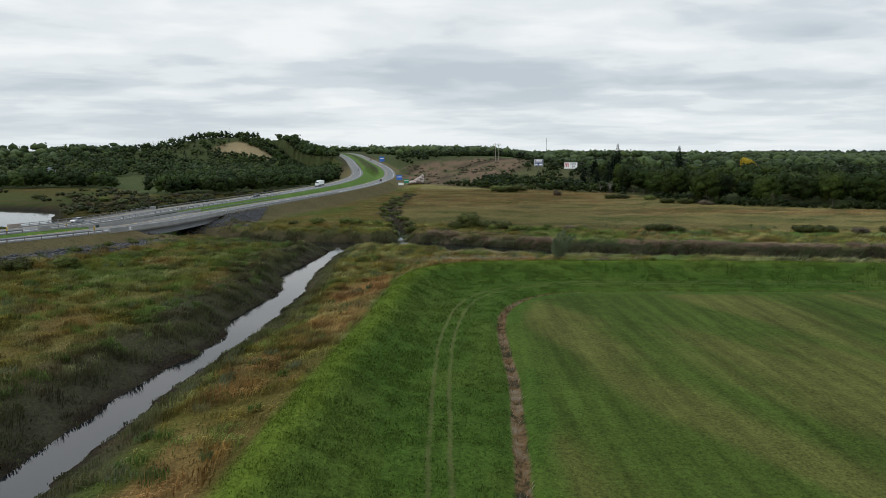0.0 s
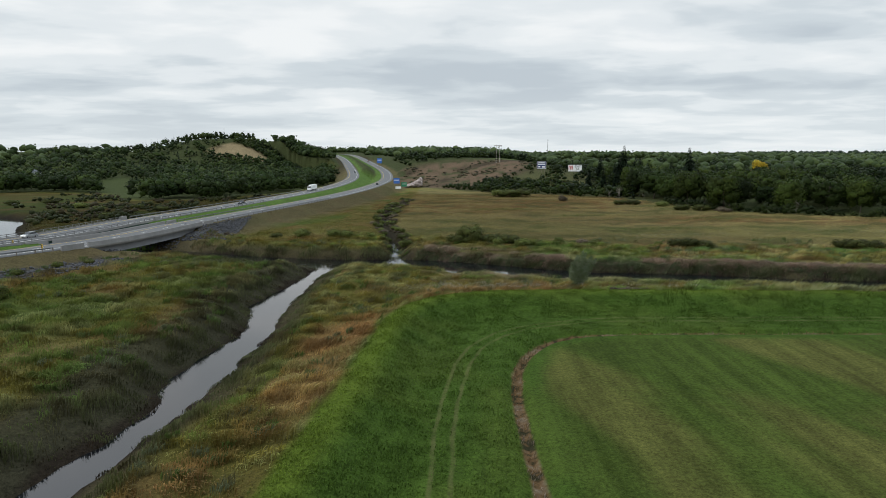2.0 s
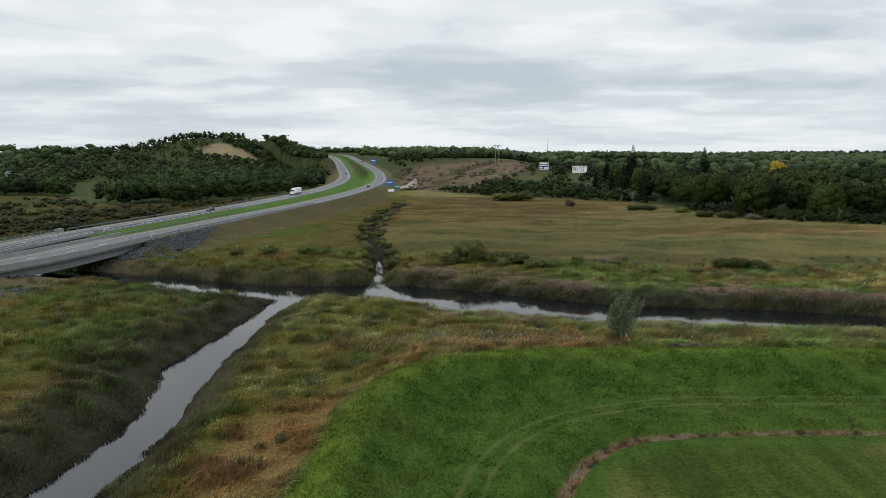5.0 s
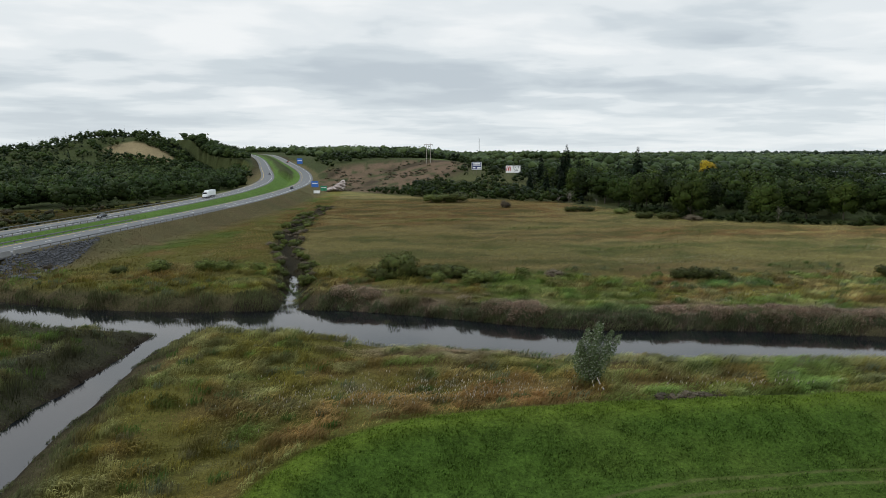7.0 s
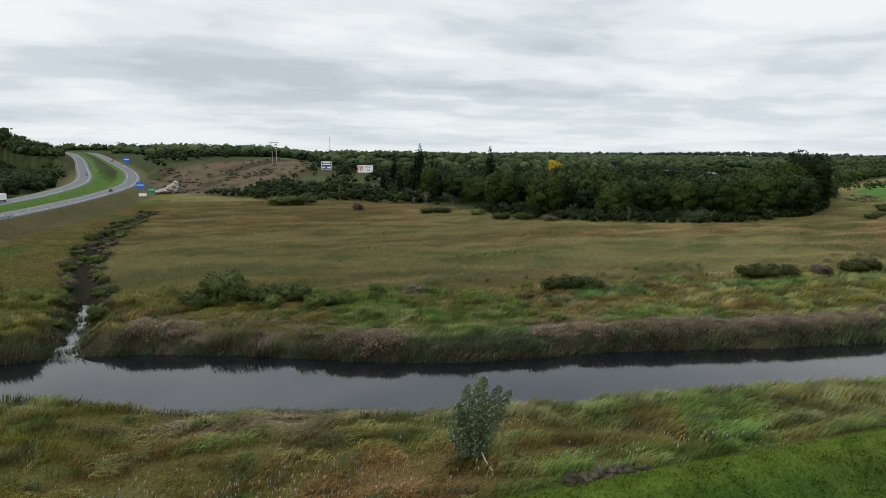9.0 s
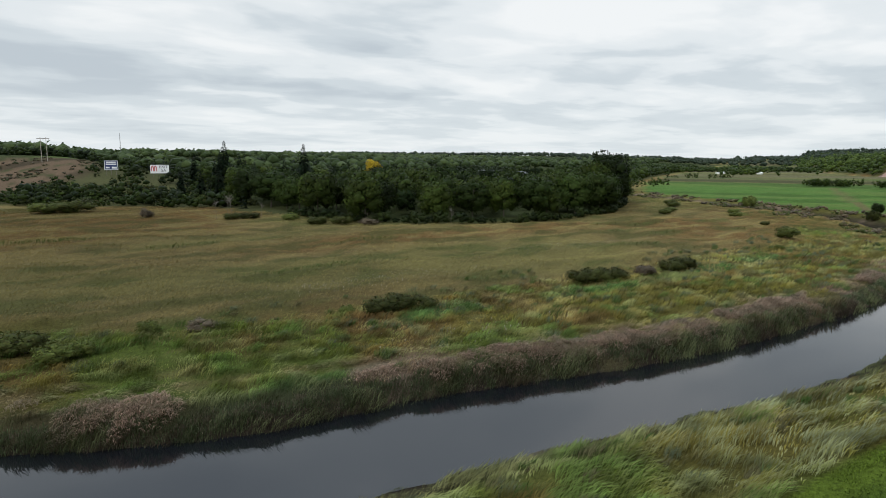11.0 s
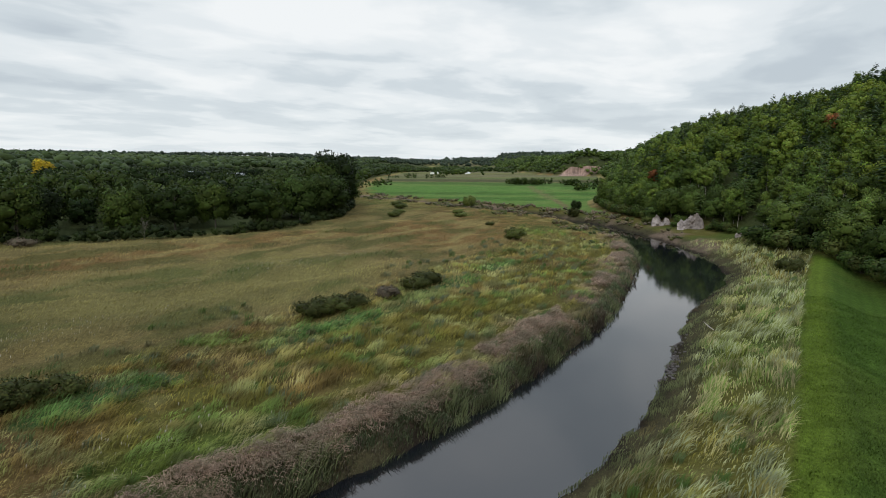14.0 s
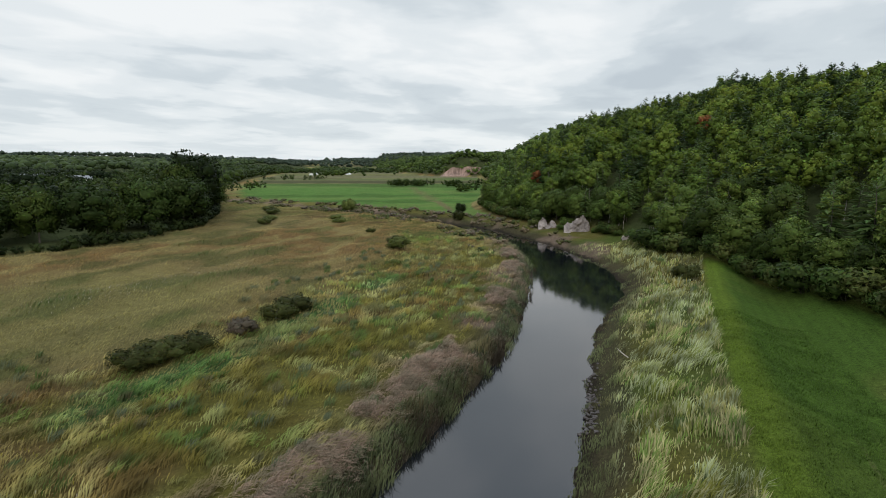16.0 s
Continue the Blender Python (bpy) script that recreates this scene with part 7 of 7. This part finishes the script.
def car(x, y, z, heading, paint, label, tall=1.0):
    c = tagged(new("car"), label, "car", "cars on the highway")
    bm = bmesh.new()
    prof = [(-2.2, 0.3), (2.25, 0.3), (2.3, 0.6), (2.2, 0.82), (1.1, 0.95), (-2.1, 1.0), (-2.28, 0.7)]
    vs = [[bm.verts.new((sx, py, pz)) for py, pz in prof] for sx in (-0.88, 0.88)]
    for i in range(len(prof)):
        k = (i + 1) % len(prof)
        bm.faces.new((vs[0][i], vs[0][k], vs[1][k], vs[1][i]))
    bm.faces.new(vs[0])
    bm.faces.new(vs[1][::-1])
    bmesh.ops.bevel(bm, geom=list(bm.edges), offset=0.07, segments=2, affect="EDGES")
    part("body", bm, paint, c)
    bm = bmesh.new()
    lo, hi = [(-1.95, 0.97), (1.1, 0.94)], [(-1.35, 1.46 * tall), (0.25, 1.45 * tall)]
    a = [bm.verts.new((sx * 0.82, py, pz)) for sx in (-1, 1) for py, pz in lo]
    b = [bm.verts.new((sx * 0.62, py, pz)) for sx in (-1, 1) for py, pz in hi]
    for f in ((a[0], a[1], b[1], b[0]), (a[3], a[2], b[2], b[3]), (a[1], a[3], b[3], b[1]), (a[2], a[0], b[0], b[2]), (b[0], b[1], b[3], b[2])):
        bm.faces.new(f)
    part("windows", bm, DARK_GLASS, c)
    part("roof", box((1.22, 1.55, 0.05), (0, -0.55, 1.46 * tall + 0.02), 0, 0.02), paint, c)
    for sx in (-0.8, 0.8):
        for py in (-1.35, 1.4):
            wheel(c, sx, py, 0.33, 0.22)
        part("headlight", box((0.3, 0.08, 0.16), (sx * 0.8, 2.27, 0.68), 0, 0.02), WHITE_PAINT, c)
        part("tail_light", box((0.25, 0.06, 0.16), (sx * 0.85, -2.27, 0.8), 0, 0.02), RED_PAINT, c)
    c.matrix_basis = pose(x, y, z, 0, 0, heading)
    return c


def lorry(x, y, z, heading):
    t = tagged(new("box_truck"), "white box lorry on the highway", "truck")
    part("cargo_box", box((2.5, 11.5, 2.75), (0, -1.6, 2.6), 0, 0.05), WHITE_PAINT, t)
    part("chassis", box((1.0, 15, 0.35), (0, 0.2, 0.95), 0, 0.03), BLACK_PAINT, t)
    bm = bmesh.new()
    add_box(bm, (2.35, 2.2, 2.5), (0, 6.0, 2.0), 0, 0.18)
    add_box(bm, (2.1, 1.7, 1.3), (0, 7.6, 1.35), 0, 0.15)
    part("cab", bm, WHITE_PAINT, t)
    part("windscreen", box((2.05, 0.06, 0.85), (0, 7.13, 2.65), 0, 0.02), DARK_GLASS, t)
    for sx in (-1.0, 1.0):
        for py in (-6.2, -5.0, 3.6, 4.8, 7.4):
            wheel(t, sx, py, 0.5, 0.35)
    t.matrix_basis = pose(x, y, z, 0, 0, heading)


def on_road(path, y, off, build, *args, back=False):
    q = shifted(along(path, y, y + 12, 4.0), off)
    d = q[1] - q[0]
    build(*q[0][:2], q[0][2] + 0.005, -math.degrees(math.atan2(d[0], d[1])) + (180 if back else 0), *args)


on_road(ROAD_FAR, 430, 0.0, lorry, back=True)
on_road(ROAD_FAR, 318, 1.8, car, DARK_PAINT, "dark blue saloon car on the highway", back=True)
on_road(ROAD_FAR, 190, -1.8, car, SILVER_PAINT, "silver car crossing the older bridge", back=True)
on_road(ROAD_NEAR, 520, 1.8, car, DARK_PAINT, "dark car driving up the highway", 1.15)
on_road(ROAD_NEAR, 860, 1.8, car, WHITE_PAINT, "white car far up the highway hill")
on_road(ROAD_NEAR, 960, -1.8, car, DARK_PAINT, "dark car far up the highway hill")
on_road(ROAD_NEAR, 985, 1.8, car, RED_PAINT, "red car far up the highway hill")
on_road(ROAD_FAR, 700, 1.8, car, DARK_PAINT, "dark car coming down the highway hill", back=True)


def house(x, y, w, d, h, heading, roof_mat, label, rise=3.0):
    z = float(places(x, y)[0])
    t = tagged(new("house"), label, "house", "far houses")
    part("wall", box((w, d, h + 1), (0, 0, h / 2 - 0.5)), WHITE_PAINT, t)
    bm = bmesh.new()
    pts = [bm.verts.new(c) for c in ((-w / 2 - 0.5, -d / 2 - 0.5, h), (w / 2 + 0.5, -d / 2 - 0.5, h), (w / 2 + 0.5, d / 2 + 0.5, h), (-w / 2 - 0.5, d / 2 + 0.5, h), (-w / 2 - 0.5, 0, h + rise), (w / 2 + 0.5, 0, h + rise))]
    for f in ((0, 1, 5, 4), (2, 3, 4, 5), (1, 2, 5), (3, 0, 4), (3, 2, 1, 0)):
        bm.faces.new([pts[i] for i in f])
    part("roof", bm, roof_mat, t)
    for k in range(3):
        win = part("window", box((1.1, 0.08, 1.4), (-w / 3 + k * w / 3, -d / 2 - 0.03, h * 0.55)), WHITE_PAINT, t)
        part("pane", box((0.9, 0.04, 1.2), (-w / 3 + k * w / 3, -d / 2 - 0.08, h * 0.55)), DARK_GLASS, win)
    t.matrix_basis = pose(x, y, z, 0, 0, heading)


ROOF_GREY = surface("grey_shingle_roof", (0.20, 0.21, 0.22), 0.85, 0, 2, 0.4, 0.3)
house(366, 524, 13, 9, 9, -35, ROOF_GREY, "white house with a grey roof behind the grove")
house(386, 504, 18, 9, 9.5, -35, ROOF_GREY, "long pale farm building behind the grove", 2.0)
house(-424, 678, 9, 7, 5, 30, ROOF_GREY, "pale house among the woods on the hill")
house(1134, 751, 50, 9, 2.5, 20, WHITE_PAINT, "long white greenhouse on the valley floor", 1.5)
house(1180, 700, 16, 9, 2.5, 20, WHITE_PAINT, "short white shed on the valley floor", 1.5)


def yellow_tree():
    rng = np.random.default_rng(17)
    t = make_tree("autumn_tree", "broadleaf tree turned bright yellow above the wood", broad_crown(rng, 17, 6.5, 1700, 0.7, (0.33, 0.24, 0.02), 0.2, 13), rng, LEAF, 17, 0.25, "", 3)
    t.location = (249, 513, float(places(249, 513)[0]) + 4)
    r = make_tree("autumn_tree", "small broadleaf tree turned rust red in the woods", broad_crown(rng, 11, 3.2, 900, 0.5, (0.17, 0.065, 0.025), 0.25, 11), rng, LEAF, 11, 0.15, "", 2)
    r.location = (330, 120, float(places(330, 120)[0]))
    place(r, 352, 190, 0.9, 1.0)
    place(r, 292, 152, 0.55, 2.0)


yellow_tree()


def driftwood(x, y, length, heading, label):
    t = tagged(new("driftwood"), label, "branch", "bleached branches")
    bm = bmesh.new()
    add_tube(bm, (0, 0, 0), (length * 0.5, 0.1, 0.45), 0.10, 0.08, 6)
    add_tube(bm, (length * 0.5, 0.1, 0.45), (length, 0.0, 0.9), 0.08, 0.03, 6)
    part("stem", bm, PALE_BARK, t)
    t.matrix_basis = pose(x, y, float(places(x, y)[0]) + 0.35, 0, 0, heading)


driftwood(27.6, 139.8, 1.6, 100, "short bleached white branch stuck in the grass")
driftwood(140.5, 142.5, 1.8, 60, "bleached curved branch on the river bank")
